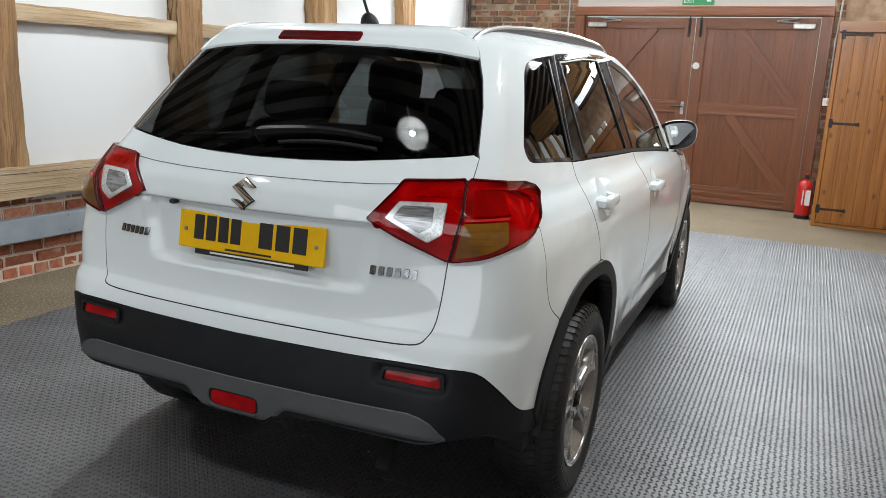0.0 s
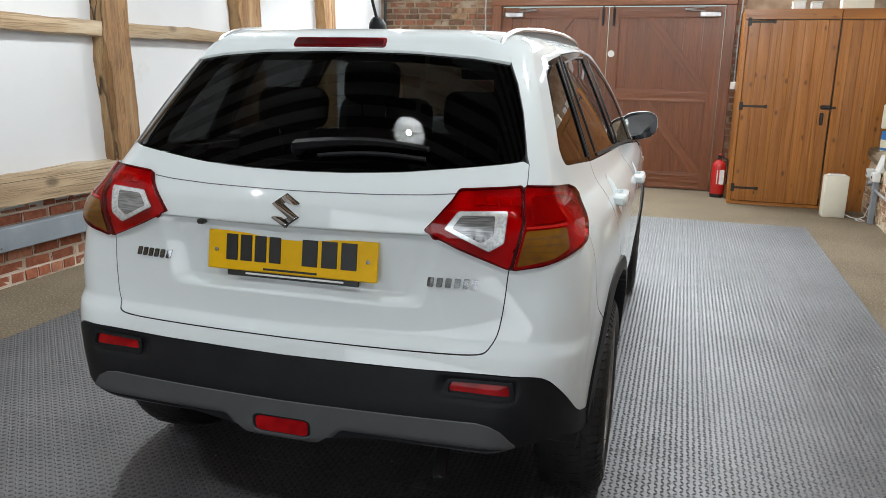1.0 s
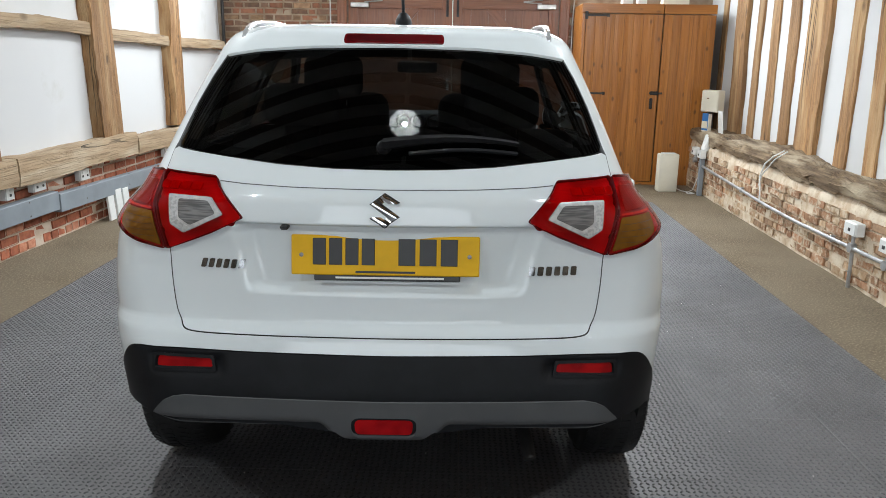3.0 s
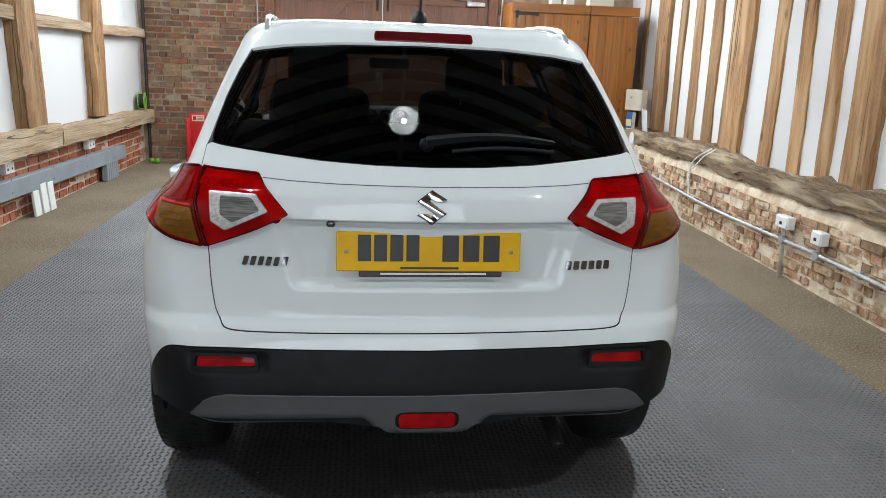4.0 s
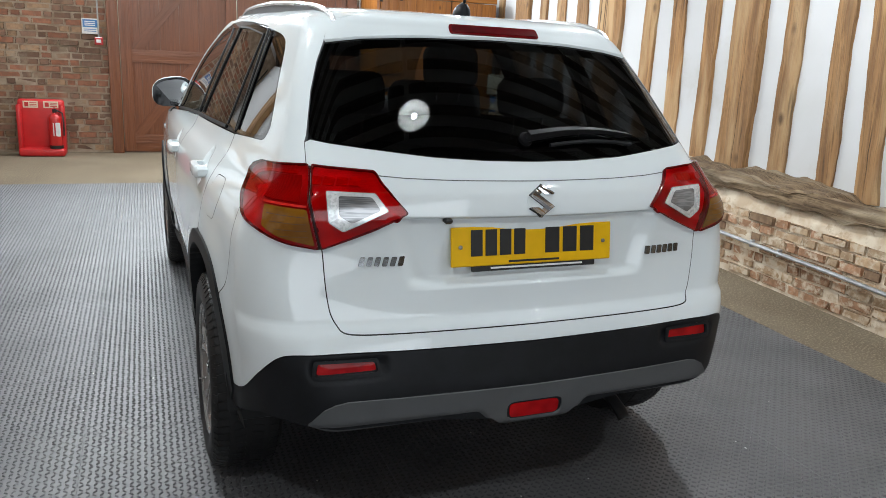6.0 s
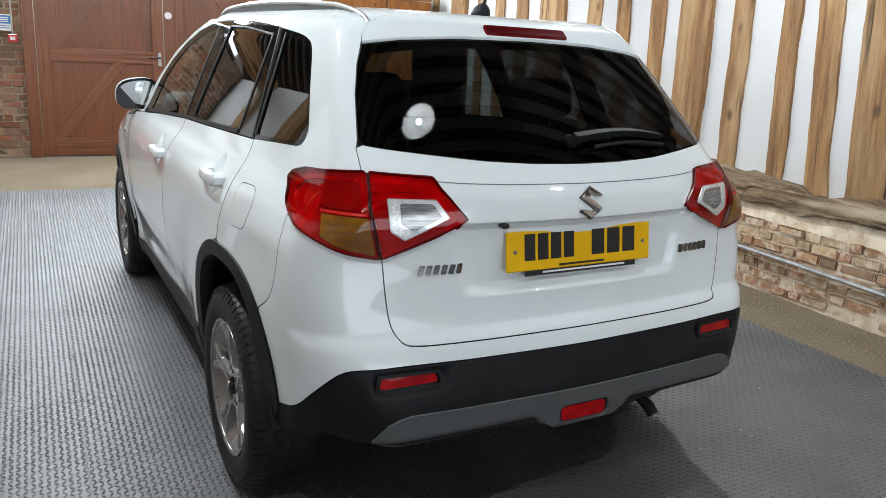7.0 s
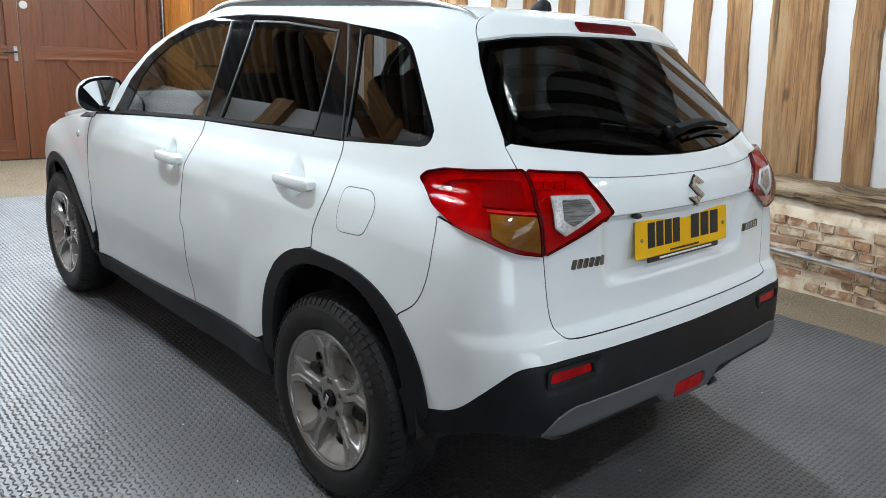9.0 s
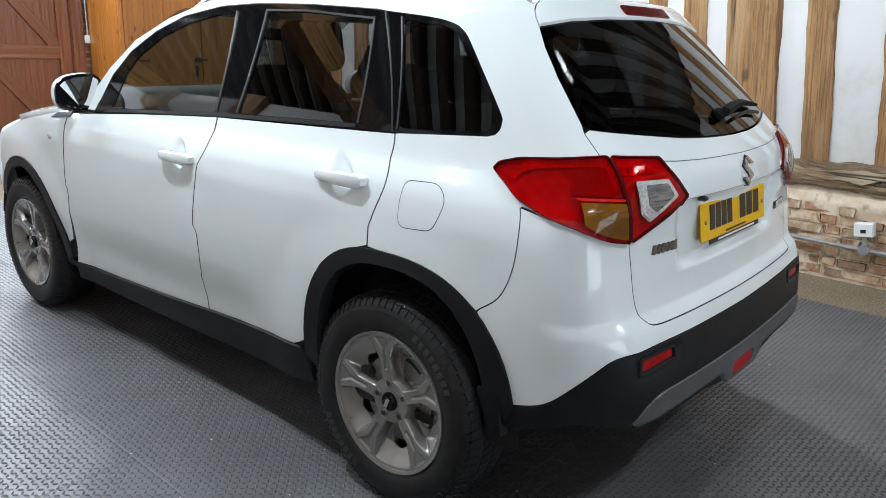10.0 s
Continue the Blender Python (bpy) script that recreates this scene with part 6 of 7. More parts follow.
for s, side in LR:
    # dark strip added behind the wing seam, coloured like shade in the gap
    seam = Q((0.990, 1.528), (1.044, 1.506), (1.0555, 1.489), (1.0555, 1.468), (1.048, 1.447), (1.034, 1.39), (0.998, 1.313), (0.958, 1.25), (0.926, 1.195))
    sheet("seam_backing", [[(u + 0.022, z - 0.006) for u, z in seam] + [(u - 0.022, z + 0.006) for u, z in seam[::-1]]], wrap(s), SHELL, car, gap=0.02, off=-0.013, rim=0)
    sheet("pillar_trim", [quarter[:26] + Q((0.95, 1.135), (1.25, 1.15)) + Q(*[(q - 0.003, z) for q, z in dlo_rear]) + Q(*[(q, z + 0.003) for q, z in dlo_top]) + top_edge[::-1][:-1]],
          wrap(s), SHELL, car, gap=0.05, off=-0.022, rim=0)
put("floor_pan", box(1.30, 2.9, 0.10, (0, 2.25, 0.28), 0.03), SHELL, car, label="dark underbody")
put("rear_valance", box(1.20, 0.34, 0.10, (0, 0.36, 0.455), 0.03), SHELL, car)
put("rear_beam", box(1.0, 0.10, 0.10, (0, AXLE_R, 0.30), 0.03), SHELL, car)

# exhaust
ex = tube([(0.40, 0.60, 0.33), (0.41, 0.36, 0.335), (0.418, 0.23, 0.328), (0.426, 0.175, 0.300), (0.430, 0.155, 0.278)], 0.021, 14)
put("exhaust_pipe", ex, ALLOYDARK, car, label="dull steel exhaust pipe turned down", smooth=True)
for s, side in LR:
    flap = box(0.17, 0.012, 0.15, (0, 0, 0), 0.005)
    put("mud_flap", flap, RUBBER, car, pose(s * 0.715, 0.395, 0.40, 6, 0, 0), "black mud flap")

# badge, lettering as plain bars, plate
diamond = [(0.040 * x, 1.048 + 0.041 * z) for x, z in ((0, 1), (0.95, 0.48), (0.85, 0.40), (0.25, 0.42), (0.02, 0.56), (-0.20, 0.42), (0.95, -0.36), (0, -1), (-0.95, -0.48), (-0.85, -0.40), (-0.25, -0.42), (-0.02, -0.56), (0.20, -0.42), (-0.95, 0.36))]
sheet("badge_plinth", [rounded([(0.0, 1.092), (0.044, 1.060), (0.044, 1.036), (0.0, 1.004), (-0.044, 1.036), (-0.044, 1.060)], 0.012)], wrap(), PAINT, tailgate, gap=0.008, off=0.0015, rim=0.002)
sheet("badge_edge", [[(x * 1.09, 1.048 + (z - 1.048) * 1.09) for x, z in diamond]], wrap(), INK, tailgate, gap=0.006, off=0.0045, rim=0.003)
sheet("badge", [diamond], wrap(), CHROME, tailgate, gap=0.005, off=0.008, rim=0.005, label="chrome angular badge",
      lift=lambda uv: 0.002 * np.cos((uv[:, 0] * 0.6 + (uv[:, 1] - 1.048)) * 170))
for x0, x1, zm, tilt, n in ((-0.557, -0.412, 0.886, -0.004, 6), (0.417, 0.577, 0.878, -0.004, 6)):
    for k in range(n):
        a, b = x0 + (x1 - x0) * (k + 0.08) / n, x0 + (x1 - x0) * (k + 0.92) / n
        h = 0.0125
        loop = [(a, zm - h), (b - 0.005, zm - h), (b, zm + h), (a + 0.005, zm + h)]
        sheet("name_bar", [rounded(loop, 0.003, 2)], wrap(), BADGE, tailgate, gap=0.008, off=0.005, rim=0.005, label="chrome name lettering as a plain bar")
plate = put("number_plate", box(0.520, 0.006, 0.111, (0, 0, 0), 0.003), YELLOW, car, pose(0, 0.112, 0.918, -9, 0, 0), "yellow number plate")
for x0, x1 in ((-0.205, -0.025), (0.030, 0.205)):
    n = 4 if x0 < 0 else 3
    for k in range(n):
        w = (x1 - x0) / n
        put("plate_bar", box(w * 0.80, 0.003, 0.074, (x0 + w * (k + 0.5), -0.0035, 0.010), 0.001), INK, plate, label="black plate characters as plain bars")
put("plate_footer", box(0.165, 0.002, 0.006, (0.0, -0.0032, -0.046), 0.0005), INK, plate, label="small dark print as a plain bar")
strip = put("plate_strip", box(0.405, 0.006, 0.018, (0.005, 0.002, -0.0625), 0.003), INK, plate, label="black dealer strip below the plate")
put("strip_bar", box(0.30, 0.002, 0.0052, (0.012, -0.0015, -0.0625), 0.0005), WHITEPRINT, plate, label="white small print as a plain bar")
for x in (-0.232, 0.232):
    put("plate_screw", lathe([(0.0005, -0.002), (0.006, -0.002), (0.006, 0.002), (0.0005, 0.003)], 12), STEEL, plate, pose(x, -0.0035, 0.0, 90, 0, 0), smooth=True)
put("reversing_camera", box(0.024, 0.026, 0.014, (0, 0, 0), 0.005), INK, car, pose(-0.275, 0.108, 0.996), "small black reversing camera", smooth=True)

# rear wiper
put("rear_wiper", lathe([(0.0005, 0.0), (0.022, 0.0), (0.020, 0.022), (0.012, 0.030), (0.0005, 0.031)], 20), WIPER, car,
            Matrix.Translation((-0.010, 0.205, 1.197)) @ Vector((0, -0.72, 0.69)).to_track_quat("Z", "Y").to_matrix().to_4x4(), "black rear wiper", smooth=True)
def on_glass(x, z, lift):
    p = meet(np.array([[x, 1.6, z]]), np.array([[0, -1.0, 0]]))
    return Vector((p + normals(p) * lift)[0])


arm_pts = [on_glass(-0.012 + 0.375 * t, 1.200 + 0.018 * math.sin(math.pi * t * 0.9) + 0.002 * t, 0.026 - 0.010 * t) for t in np.linspace(0, 1, 12)]
arm = bmesh.new()
rows = []
for i, p in enumerate(arm_pts):
    t = i / 11
    h = 0.017 * (1 - 0.60 * t)
    rows.append([arm.verts.new(p + Vector(o)) for o in ((0, 0.012, -h), (0, -0.008, -h * 0.6), (0, -0.010, h * 0.5), (0, 0.012, h))])
for a, b in zip(rows, rows[1:]):
    for j in range(4):
        arm.faces.new((a[j], a[(j + 1) % 4], b[(j + 1) % 4], b[j]))
arm.faces.new(rows[0])
arm.faces.new(rows[-1][::-1])
w_arm = put("wiper_arm", arm, WIPER, car, label="black wiper arm", smooth=True)
put("wiper_blade", tube([on_glass(0.06 + 0.30 * t, 1.187 + 0.010 * math.sin(math.pi * t), 0.010) for t in np.linspace(0, 1, 10)], 0.006, 6), BLACK, w_arm)

# aerial
base = bmesh.new()
bmesh.ops.create_uvsphere(base, u_segments=18, v_segments=10, radius=1)
for v in base.verts:
    v.co = (v.co.x * 0.028, v.co.y * 0.045, max(v.co.z, -0.1) * 0.036 * (1 - 0.35 * v.co.y))
aerial = put("aerial", base, BLACK, car, pose(0.012, 0.765, 1.560), "black roof aerial", smooth=True)
put("aerial_rod", tube([(0, -0.005, 0.022), (0, -0.18, 0.26), (0, -0.27, 0.385)], [0.0055, 0.0042, 0.0035], 8), BLACK, aerial, smooth=True)

# wheels
def wheel_parts(parent):
    """A wheel with its axis along x, outer face towards -x."""
    prof = [(0.224, -0.095), (0.232, -0.104), (0.262, -0.112), (0.292, -0.110), (0.312, -0.100), (0.325, -0.086), (0.3335, -0.062), (0.334, 0.0), (0.3335, 0.062), (0.325, 0.086), (0.30, 0.105), (0.262, 0.110), (0.224, 0.095)]
    tyre = put("tyre", lathe(prof, 96, "x", close=True), RUBBER, parent, label="black road tyre", smooth=True)
    lugs = bmesh.new()
    for k in range(72):
        a = 2 * math.pi * k / 72
        for x, w, ph in ((-0.078, 0.034, 0.0), (-0.030, 0.036, 0.4), (0.022, 0.036, 0.1), (0.072, 0.034, 0.5)):
            t = a + ph * 2 * math.pi / 72
            m = Matrix.Rotation(t, 4, "X") @ Matrix.Translation((x, 0, 0.3305 - (0.006 if abs(x) > 0.06 else 0))) @ Matrix.Rotation(radians(14 if x < 0 else -14), 4, "Z") @ Matrix.Rotation(radians(-18 if x < -0.06 else 18 if x > 0.06 else 0), 4, "Y")
            r = bmesh.ops.create_cube(lugs, size=1.0, matrix=m @ Matrix.Diagonal((w, 0.021, 0.010, 1)))
        m = Matrix.Rotation(a + 0.02, 4, "X") @ Matrix.Translation((-0.0995, 0, 0.3115)) @ Matrix.Rotation(radians(-58), 4, "Y")
        bmesh.ops.create_cube(lugs, size=1.0, matrix=m @ Matrix.Diagonal((0.022, 0.013, 0.006, 1)))
    put("tread", lugs, RUBBER, tyre)
    bar = None
    for a0 in (35, 215):
        for k in range(8):
            m = Matrix.Rotation(radians(a0 + k * 5.2), 4, "X") @ Matrix.Translation((-0.1115, 0, 0.272))
            if bar is None:
                bar = put("maker_bar", box(0.003, 0.015, 0.024, (0, 0, 0), 0.0008), LETTER, tyre, m, "raised maker's lettering as plain bars")
            else:
                same("maker_bar", bar, tyre, m)
    put("sidewall_ring", lathe([(0.286, -0.1112), (0.292, -0.1105), (0.292, -0.1085), (0.286, -0.1095)], 96, "x", close=True), RUBBER, tyre, smooth=True)
    rim = put("rim", lathe([(0.226, -0.096), (0.222, -0.104), (0.212, -0.100), (0.206, -0.082), (0.200, 0.09), (0.222, 0.095), (0.228, 0.085), (0.214, 0.06), (0.212, -0.06), (0.224, -0.08)], 72, "x", close=True), ALLOY, parent, label="grey five-spoke alloy rim", smooth=True)
    # face with five raised spokes, forked at the rim, and five small openings between them
    ring = [(0.211 * math.cos(t), 0.211 * math.sin(t)) for t in np.linspace(0, 2 * math.pi, 110, endpoint=False)]
    holes = []
    for k in range(5):
        a0 = 2 * math.pi * k / 5 + math.pi / 2 + math.pi / 5
        pts = [(0.080, -0.16), (0.106, -0.315), (0.146, -0.285), (0.160, -0.05), (0.150, 0.225), (0.118, 0.29), (0.082, 0.15)]
        holes.append(rounded([(r * math.cos(a0 + d), r * math.sin(a0 + d)) for r, d in pts], 0.012))

    def dish(u, v):
        r = np.hypot(u, v)
        ph = (np.arctan2(v, u) - math.pi / 2) / (2 * math.pi / 5)
        d = np.abs(ph - np.round(ph)) * 2 * math.pi / 5 * r
        fork = 0.0215 + 0.028 * np.clip((r - 0.138) / 0.066, 0, 1)
        top = 0.082 + 0.015 * np.clip((r - 0.06) / 0.14, 0, 1)
        valley = top - 0.036 * np.clip((0.206 - r) / 0.056, 0, 1)
        spoke = np.clip((fork + 0.006 - d) / 0.006, 0, 1)
        hub = np.clip((0.083 - r) / 0.014, 0, 1)
        h = valley + (top - valley) * np.maximum(spoke, hub)
        slot = 0.0032 + 0.026 * np.clip((r - 0.165) / 0.042, 0, 1)
        h = h - 0.0050 * np.clip((slot + 0.003 - d) / 0.003, 0, 1) * step(0.098, 0.106, r) * step(0.208, 0.200, r)
        return np.stack([-h, u, v], 1), None

    def place(u, v):
        p = dish(u, v)[0]
        e = 2e-4
        gu = (dish(u + e, v)[0] - dish(u - e, v)[0]) / (2 * e)
        gv = (dish(u, v + e)[0] - dish(u, v - e)[0]) / (2 * e)
        n = np.cross(gv, gu)
        n = n / np.linalg.norm(n, axis=1)[:, None]
        n[n[:, 0] > 0] *= -1
        return p, n
    sheet("spokes", [ring] + holes, place, ALLOY, rim, gap=0.0032, rim=0.024, lift=lambda uv: uv[:, 0] * 0.0, label="grey painted spokes, forked at the rim")
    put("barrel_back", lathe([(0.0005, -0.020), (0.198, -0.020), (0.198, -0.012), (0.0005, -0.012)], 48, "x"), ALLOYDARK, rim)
    put("brake_disc", lathe([(0.0005, -0.048), (0.135, -0.048), (0.135, -0.036), (0.0005, -0.036)], 48, "x"), STEEL, rim, smooth=True)
    cal = box(0.05, 0.075, 0.115, (-0.045, 0.125, 0.03), 0.012)
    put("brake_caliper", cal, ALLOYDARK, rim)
    put("hub_cap", lathe([(0.0005, -0.096), (0.022, -0.095), (0.029, -0.088), (0.030, -0.070), (0.0005, -0.070)], 32, "x"), GLOSS, rim, label="black hub cap", smooth=True)
    cb = box(0.004, 0.014, 0.034, (-0.097, 0.0, 0.0), 0.001)
    bmesh.ops.rotate(cb, matrix=Matrix.Rotation(radians(30), 3, "X"), verts=cb.verts)
    put("cap_mark", cb, CHROME, rim, label="silver mark")
    for k in range(5):
        a = 2 * math.pi * k / 5 + math.pi / 2
        y, z = 0.055 * math.cos(a), 0.055 * math.sin(a)
        put("nut_pocket", lathe([(0.0110, -0.0845), (0.0140, -0.0850), (0.0150, -0.080), (0.0110, -0.070)], 20, "x", close=True), ALLOY, rim, pose(0, y, z), smooth=True)
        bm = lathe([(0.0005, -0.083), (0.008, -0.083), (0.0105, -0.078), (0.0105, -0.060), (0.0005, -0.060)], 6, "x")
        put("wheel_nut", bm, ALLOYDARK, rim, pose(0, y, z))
    put("valve", tube([(-0.090, 0.172, -0.085), (-0.112, 0.165, -0.082)], 0.004, 8), CHROME, rim)
    return parent


first = None
for y in (AXLE_R, AXLE_F):
    for s in (-1, 1):
        w = new("wheel")
        w.empty_display_size = 0.1
        w.parent = car
        spin = 14 if y > 2 else -8
        w.matrix_local = pose(s * 0.757, y, HUB_Z + 0.014, 0, 0, 0 if s < 0 else 180) @ pose(0, 0, 0, spin)
        w["label"] = "alloy wheel with black tyre"
        if first is None:
            wheel_parts(w)
            first = w
        else:
            made = {first: w}
            for o in first.children_recursive:
                c = o.copy()
                scene.collection.objects.link(c)
                c.parent = made[o.parent]
                made[o] = c

# inside
def seat_part(name, w, d, h, at, tilt, mat=CLOTH, label="", rnd=0.05):
    return put(name, box(w, d, h, (0, 0, 0), rnd, 3), mat, car, pose(*at, tilt, 0, 0), label, smooth="all")


for s in (-1, 1):
    seat_part("front_seat", 0.50, 0.50, 0.18, (s * 0.36, 2.12, 0.62), 4, label="dark cloth front seat")
    seat_part("front_backrest", 0.48, 0.16, 0.62, (s * 0.36, 1.80, 0.98), -14, label="dark cloth front backrest", rnd=0.07)
    seat_part("front_headrest", 0.27, 0.10, 0.19, (s * 0.36, 1.665, 1.36), -10, label="dark headrest")
    seat_part("rear_headrest", 0.27, 0.10, 0.15, (s * 0.36, 0.86, 1.28), -14, label="dark headrest")
    for k in (-0.06, 0.06):
        put("headrest_post", tube([(s * 0.36 + k, 1.69, 1.20), (s * 0.36 + k, 1.67, 1.32)], 0.006, 6), CHROME, car)
        put("headrest_post", tube([(s * 0.36 + k, 0.88, 1.12), (s * 0.36 + k, 0.86, 1.25)], 0.006, 6), CHROME, car)
seat_part("rear_bench", 1.26, 0.48, 0.18, (0, 1.25, 0.62), 4, label="dark cloth rear bench")
seat_part("rear_backrest", 1.28, 0.16, 0.56, (0, 0.92, 0.92), -14, label="dark cloth rear backrest", rnd=0.06)
put("luggage_cover", box(1.20, 0.56, 0.02, (0, 0.58, 1.075), 0.008), DASH, car, label="black luggage cover")
seat_part("dashboard", 1.36, 0.42, 0.30, (0, 2.80, 0.98), 0, DASH, "dark dashboard", 0.08)
for x in (-0.09, 0.0, 0.09):
    put("air_vent", lathe([(0.030, -0.01), (0.040, -0.01), (0.042, 0.02), (0.032, 0.02)], 24, close=True), CHROME, car, pose(x, 2.59, 1.085, 80, 0, 0), "round chrome-ringed air vent", smooth=True)
wheel_ring = bmesh.new()
pts = [(0.185 * math.cos(t), 0.185 * math.sin(t), 0) for t in np.linspace(0, 2 * math.pi, 33)]
tube(pts, 0.014, 8, into=wheel_ring, caps=False)
box(0.34, 0.05, 0.02, (0, 0, -0.01), 0.008, into=wheel_ring)
put("steering_wheel", wheel_ring, DASH, car, pose(0.36, 2.44, 1.03, 62, 0, 0), "black steering wheel", smooth=True)
put("inside_mirror", box(0.22, 0.03, 0.06, (0, 0, 0), 0.02, 2), DASH, car, pose(0, 2.35, 1.40, 10, 0, 0), "black inside mirror", smooth=True)

# ---- pieces of the floor and walls ----
matting = thing("matting", pose(1.175, 2.2, 0, 0, 0, 1.0) @ pose(-1.145, -2.2, 0), "dark rubber matting of interlocking tread-patterned tiles on the carpet", "mat", kind="structure")
TS, TX0, TY0 = 0.5, -2.355, -4.46
tile = None
nxt, nyt = 9, 21
for i in range(nxt):
    for j in range(nyt):
        m = pose(TX0 + TS * (i + 0.5) + random.uniform(-0.0003, 0.0003), TY0 + TS * (j + 0.5), 0.0 + random.uniform(0, 0.0006), 0, 0, random.uniform(-0.04, 0.04))
        if tile is None:
            tile = put("tile", box(TS - 0.0008, TS - 0.0008, 0.012, (0, 0, 0.006), 0.0006), MAT, matting, m)
        else:
            same("tile", tile, matting, m)
# raised bars of the tread, crosswise by turns, darker in colour for their shaded sides
pitch = TS / 23
L2, W2, H2 = 0.0104, 0.0040, 0.0052
shape = np.array([(-L2, 0, 0), (-L2 * 0.45, -W2, 0), (L2 * 0.45, -W2, 0), (L2, 0, 0), (L2 * 0.45, W2, 0), (-L2 * 0.45, W2, 0), (-L2 * 0.55, 0, H2), (L2 * 0.55, 0, H2)])
bar_faces = np.array([(0, 1, 6), (1, 2, 7), (1, 7, 6), (2, 3, 7), (3, 4, 7), (4, 5, 6), (4, 6, 7), (5, 0, 6)])
gi, gj = np.meshgrid(np.arange(nxt * 23), np.arange(6 * 23, nyt * 23), indexing="ij")
gi, gj = gi.ravel(), gj.ravel()
ang = np.where((gi + gj) % 2 == 0, radians(45), radians(-45))
worn = np.random.default_rng(8)
ang = ang + worn.normal(0, 0.10, len(gi))
low = worn.uniform(0.78, 1.08, len(gi))
c, s = np.cos(ang)[:, None], np.sin(ang)[:, None]
bx = shape[None, :, 0] * c - shape[None, :, 1] * s + (TX0 + (gi + 0.5) * pitch + worn.normal(0, 0.0008, len(gi)))[:, None]
by = shape[None, :, 0] * s + shape[None, :, 1] * c + (TY0 + (gj + 0.5) * pitch + worn.normal(0, 0.0008, len(gi)))[:, None]
bz = shape[None, :, 2] * low[:, None] + 0.0118
bv = np.stack([bx, by, bz], 2).reshape(-1, 3)
bf = (bar_faces[None] + (np.arange(len(gi)) * 8)[:, None, None]).reshape(-1, 3)
me = bpy.data.meshes.new("tread_bars")
me.vertices.add(len(bv))
me.vertices.foreach_set("co", bv.ravel())
me.loops.add(len(bf) * 3)
me.loops.foreach_set("vertex_index", bf.ravel().astype(np.int32))
me.polygons.add(len(bf))
me.polygons.foreach_set("loop_start", np.arange(0, len(bf) * 3, 3, dtype=np.int32))
me.update(calc_edges=True)
me.shade_smooth()
me.materials.append(MATBAR)
bars = new("tread_bars", me)
bars.parent = matting
tagged(bars, kind="stuff")

# pale lint and grit on the matting
rnd = random.Random(31)
specks = bmesh.new()
for k in range(130):
    r = rnd.uniform(0.0012, 0.0032)
    m = pose(rnd.uniform(-2.3, 2.1), rnd.uniform(-1.2, 4.6), 0.0165, 0, 0, rnd.uniform(0, 360)) @ Matrix.Diagonal((r * rnd.uniform(0.7, 1.8), r, r * 0.5, 1))
    bmesh.ops.create_icosphere(specks, subdivisions=1, radius=1.0, matrix=m)
grit = put("floor_grit", specks, WHITEPRINT, smooth="all")
tagged(grit, "pale specks of lint and grit on the matting", "grit", kind="stuff")

brick_meshes = {}


def brick_mesh(mat, kind):
    """One of a few uneven brick forms, 1 unit long and high, 0.05 m deep, front at -y."""
    key = (mat.name, kind)
    if key not in brick_meshes:
        rnd = random.Random(kind * 7 + len(mat.name))
        bm = box(1, 0.05, 1, (0, 0.025, 0), 0.0)
        worn = 2.2 if mat in (LIMED, LIMERED) else 1.0
        bmesh.ops.bevel(bm, geom=list(bm.edges), offset=0.05, segments=1, affect="EDGES")
        for v in bm.verts:
            v.co.x += rnd.uniform(-0.018, 0.018) * worn
            v.co.z += rnd.uniform(-0.05, 0.05) * worn
            v.co.y = max(0.0, v.co.y * 1.0 - 0.0) + (rnd.uniform(-0.002, 0.002) if v.co.y < 0.02 else 0)
        me = bpy.data.meshes.new("brick")
        bm.to_mesh(me)
        bm.free()
        me.materials.append(mat)
        brick_meshes[key] = me
    return brick_meshes[key]


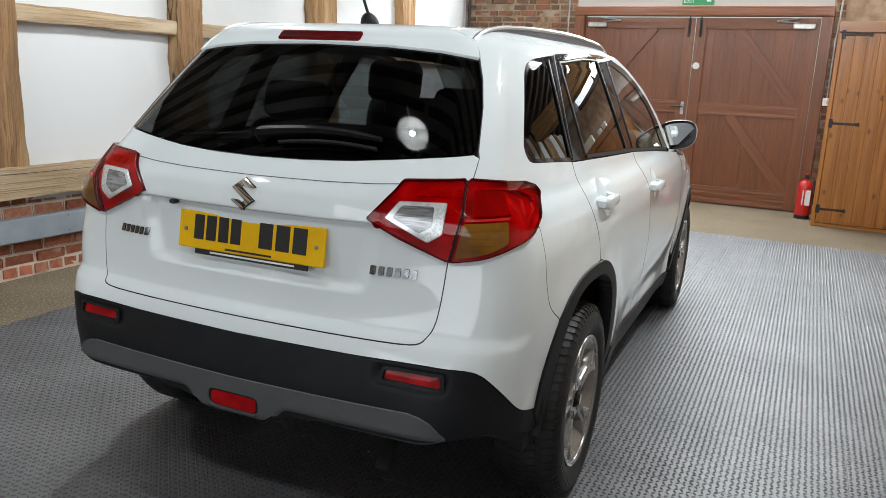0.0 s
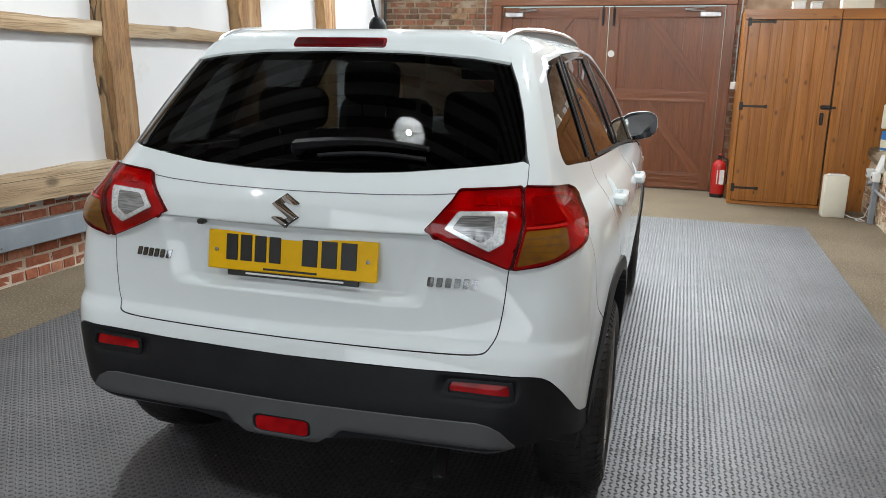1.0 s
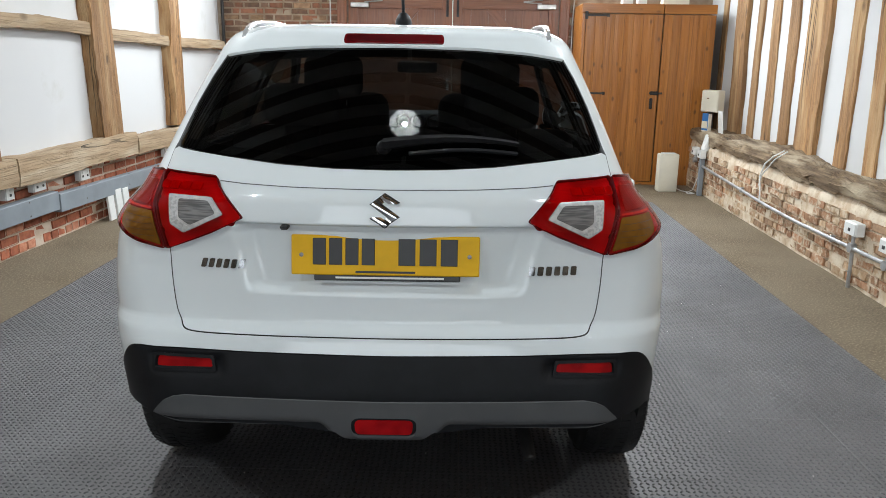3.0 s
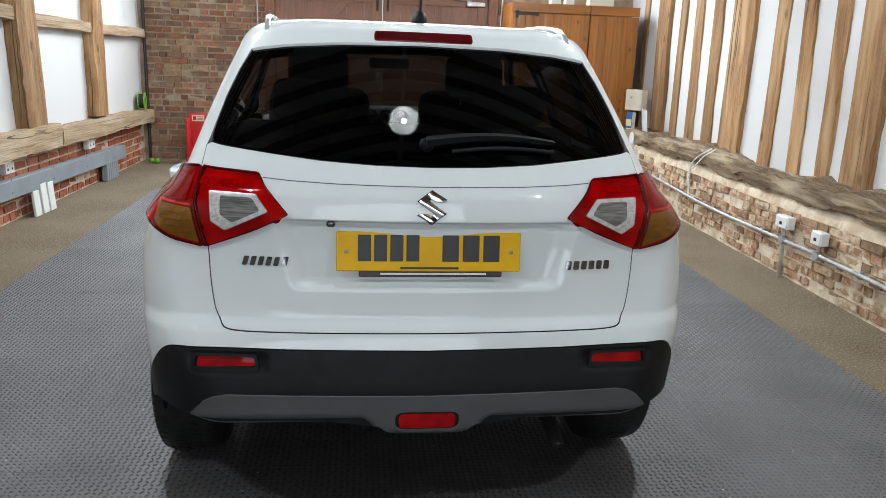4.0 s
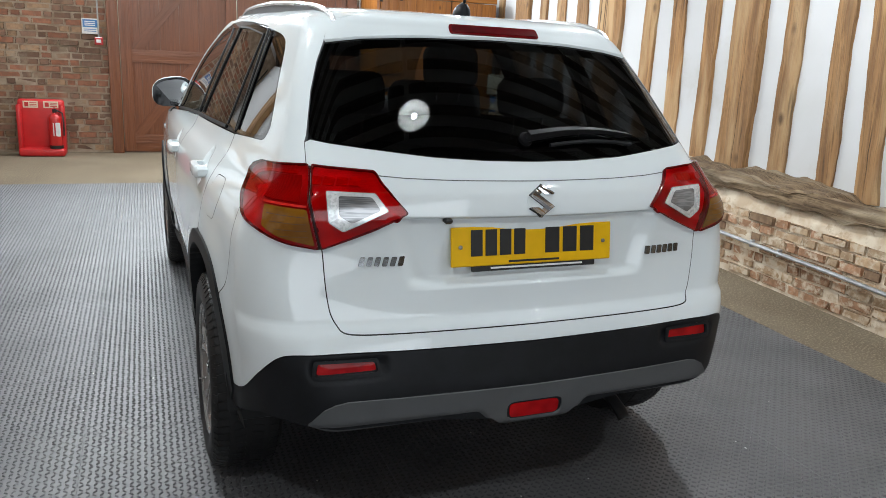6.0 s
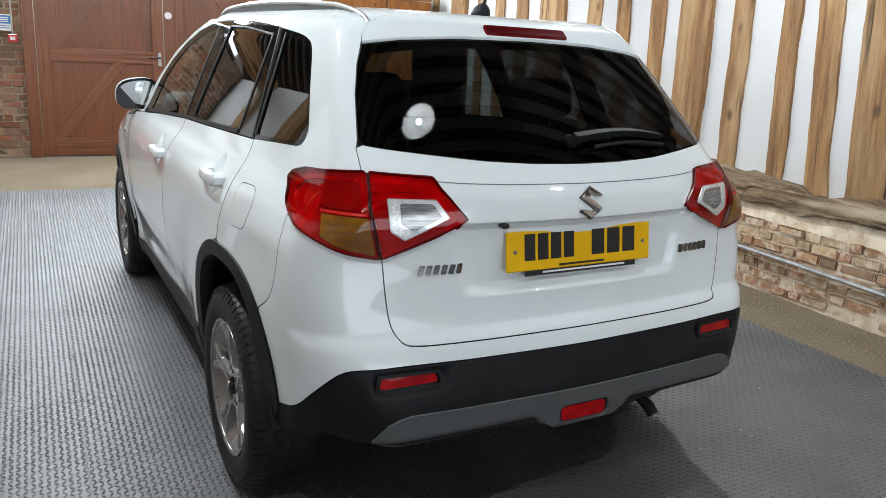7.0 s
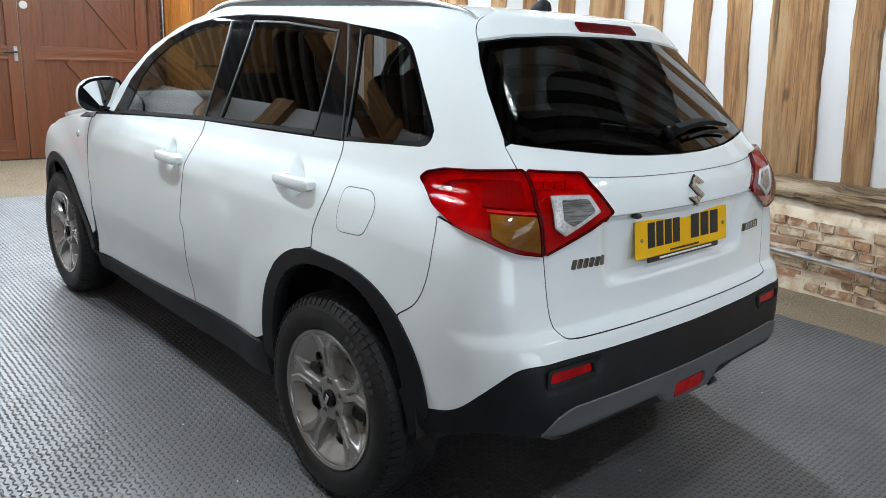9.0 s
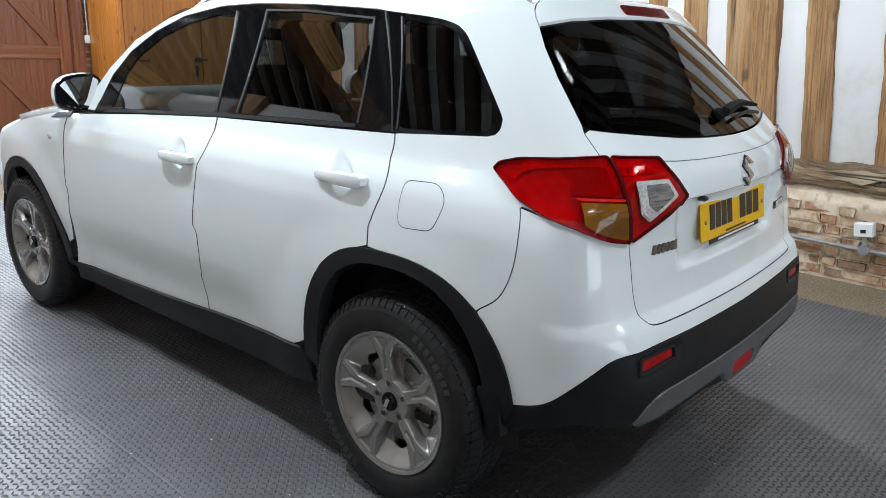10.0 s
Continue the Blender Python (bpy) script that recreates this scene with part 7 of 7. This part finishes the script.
def brickwork(parent, m, length, z0, z1, mats, course, joint, seed, rag=0.0, miss=0.0, skip=None, proud=0.012):
    """Courses of headers and stretchers as objects on shared meshes; m: x along the wall, -y out of it."""
    rnd = random.Random(seed)
    rows = int((z1 - z0) / course)
    inv = parent.matrix_world.inverted()
    for r in range(rows):
        x = -rnd.uniform(0, 0.2)
        k = r % 2
        while x < length:
            w = (0.222 if k % 2 == 0 else 0.108) * rnd.uniform(1 - rag * 0.5, 1 + rag * 0.4)
            if seed == 1:
                w = 0.222 if (r % 3) else 0.110
                w *= rnd.uniform(0.97, 1.03)
            k += 1
            a, b = max(x, 0), min(x + w - joint, length)
            x += w
            z = z0 + (r + 0.5) * course
            if b - a < 0.03 or rnd.random() < miss or (skip and skip(a, b, z)):
                continue
            me = brick_mesh(rnd.choice(mats), rnd.randrange(5))
            o = new("brick", me)
            o.parent = parent
            h = (course - joint) * rnd.uniform(1 - rag * 0.25, 1 + rag * 0.1)
            o.matrix_local = inv @ m @ pose((a + b) / 2, -proud + rnd.uniform(-1, 1) * 0.004 * (1 + rag * 2), z + rnd.uniform(-1, 1) * 0.004 * rag, 0, rnd.uniform(-1, 1) * rag * 1.6, 0) @ Matrix.Diagonal((b - a, 1, h, 1))


plinth_left = bpy.data.objects["wall_plinth_left"]
back_left, back_right = bpy.data.objects["wall_back_left"], bpy.data.objects["wall_back_right"]
brickwork(plinth_left, pose(XL - 0.025, 0.4, 0, 0, 0, 90), 7.66, 0.006, 0.560, [BRICK, BRICK, BRICK, BRICKPALE], 0.0775, 0.013, 1, rag=0.12, proud=0.004)
brickwork(back_left, pose(-3.06, YB + 0.015, 0), 1.51, 0.02, 2.45, [OLDBRICK, OLDBRICK, OLDRED, OLDRED, OLDBUFF], 0.0745, 0.012, 2, rag=0.35, proud=0.006)
brickwork(back_right, pose(1.372, YB + 0.015, 0), 0.10, 0.02, 2.6, [OLDBRICK, OLDRED, OLDRED, OLDBUFF], 0.0745, 0.012, 3, rag=0.3, proud=0.006)
brickwork(plinth, pose(XR + 0.012, 7.40, 0, 0, 0, -90), 7.3, 0.015, 0.50, [LIMED, LIMED, LIMERED, LIMERED, LIMED, LIMERED, OLDBUFF], 0.0660, 0.013, 4, rag=0.42, miss=0.08, proud=0.001)
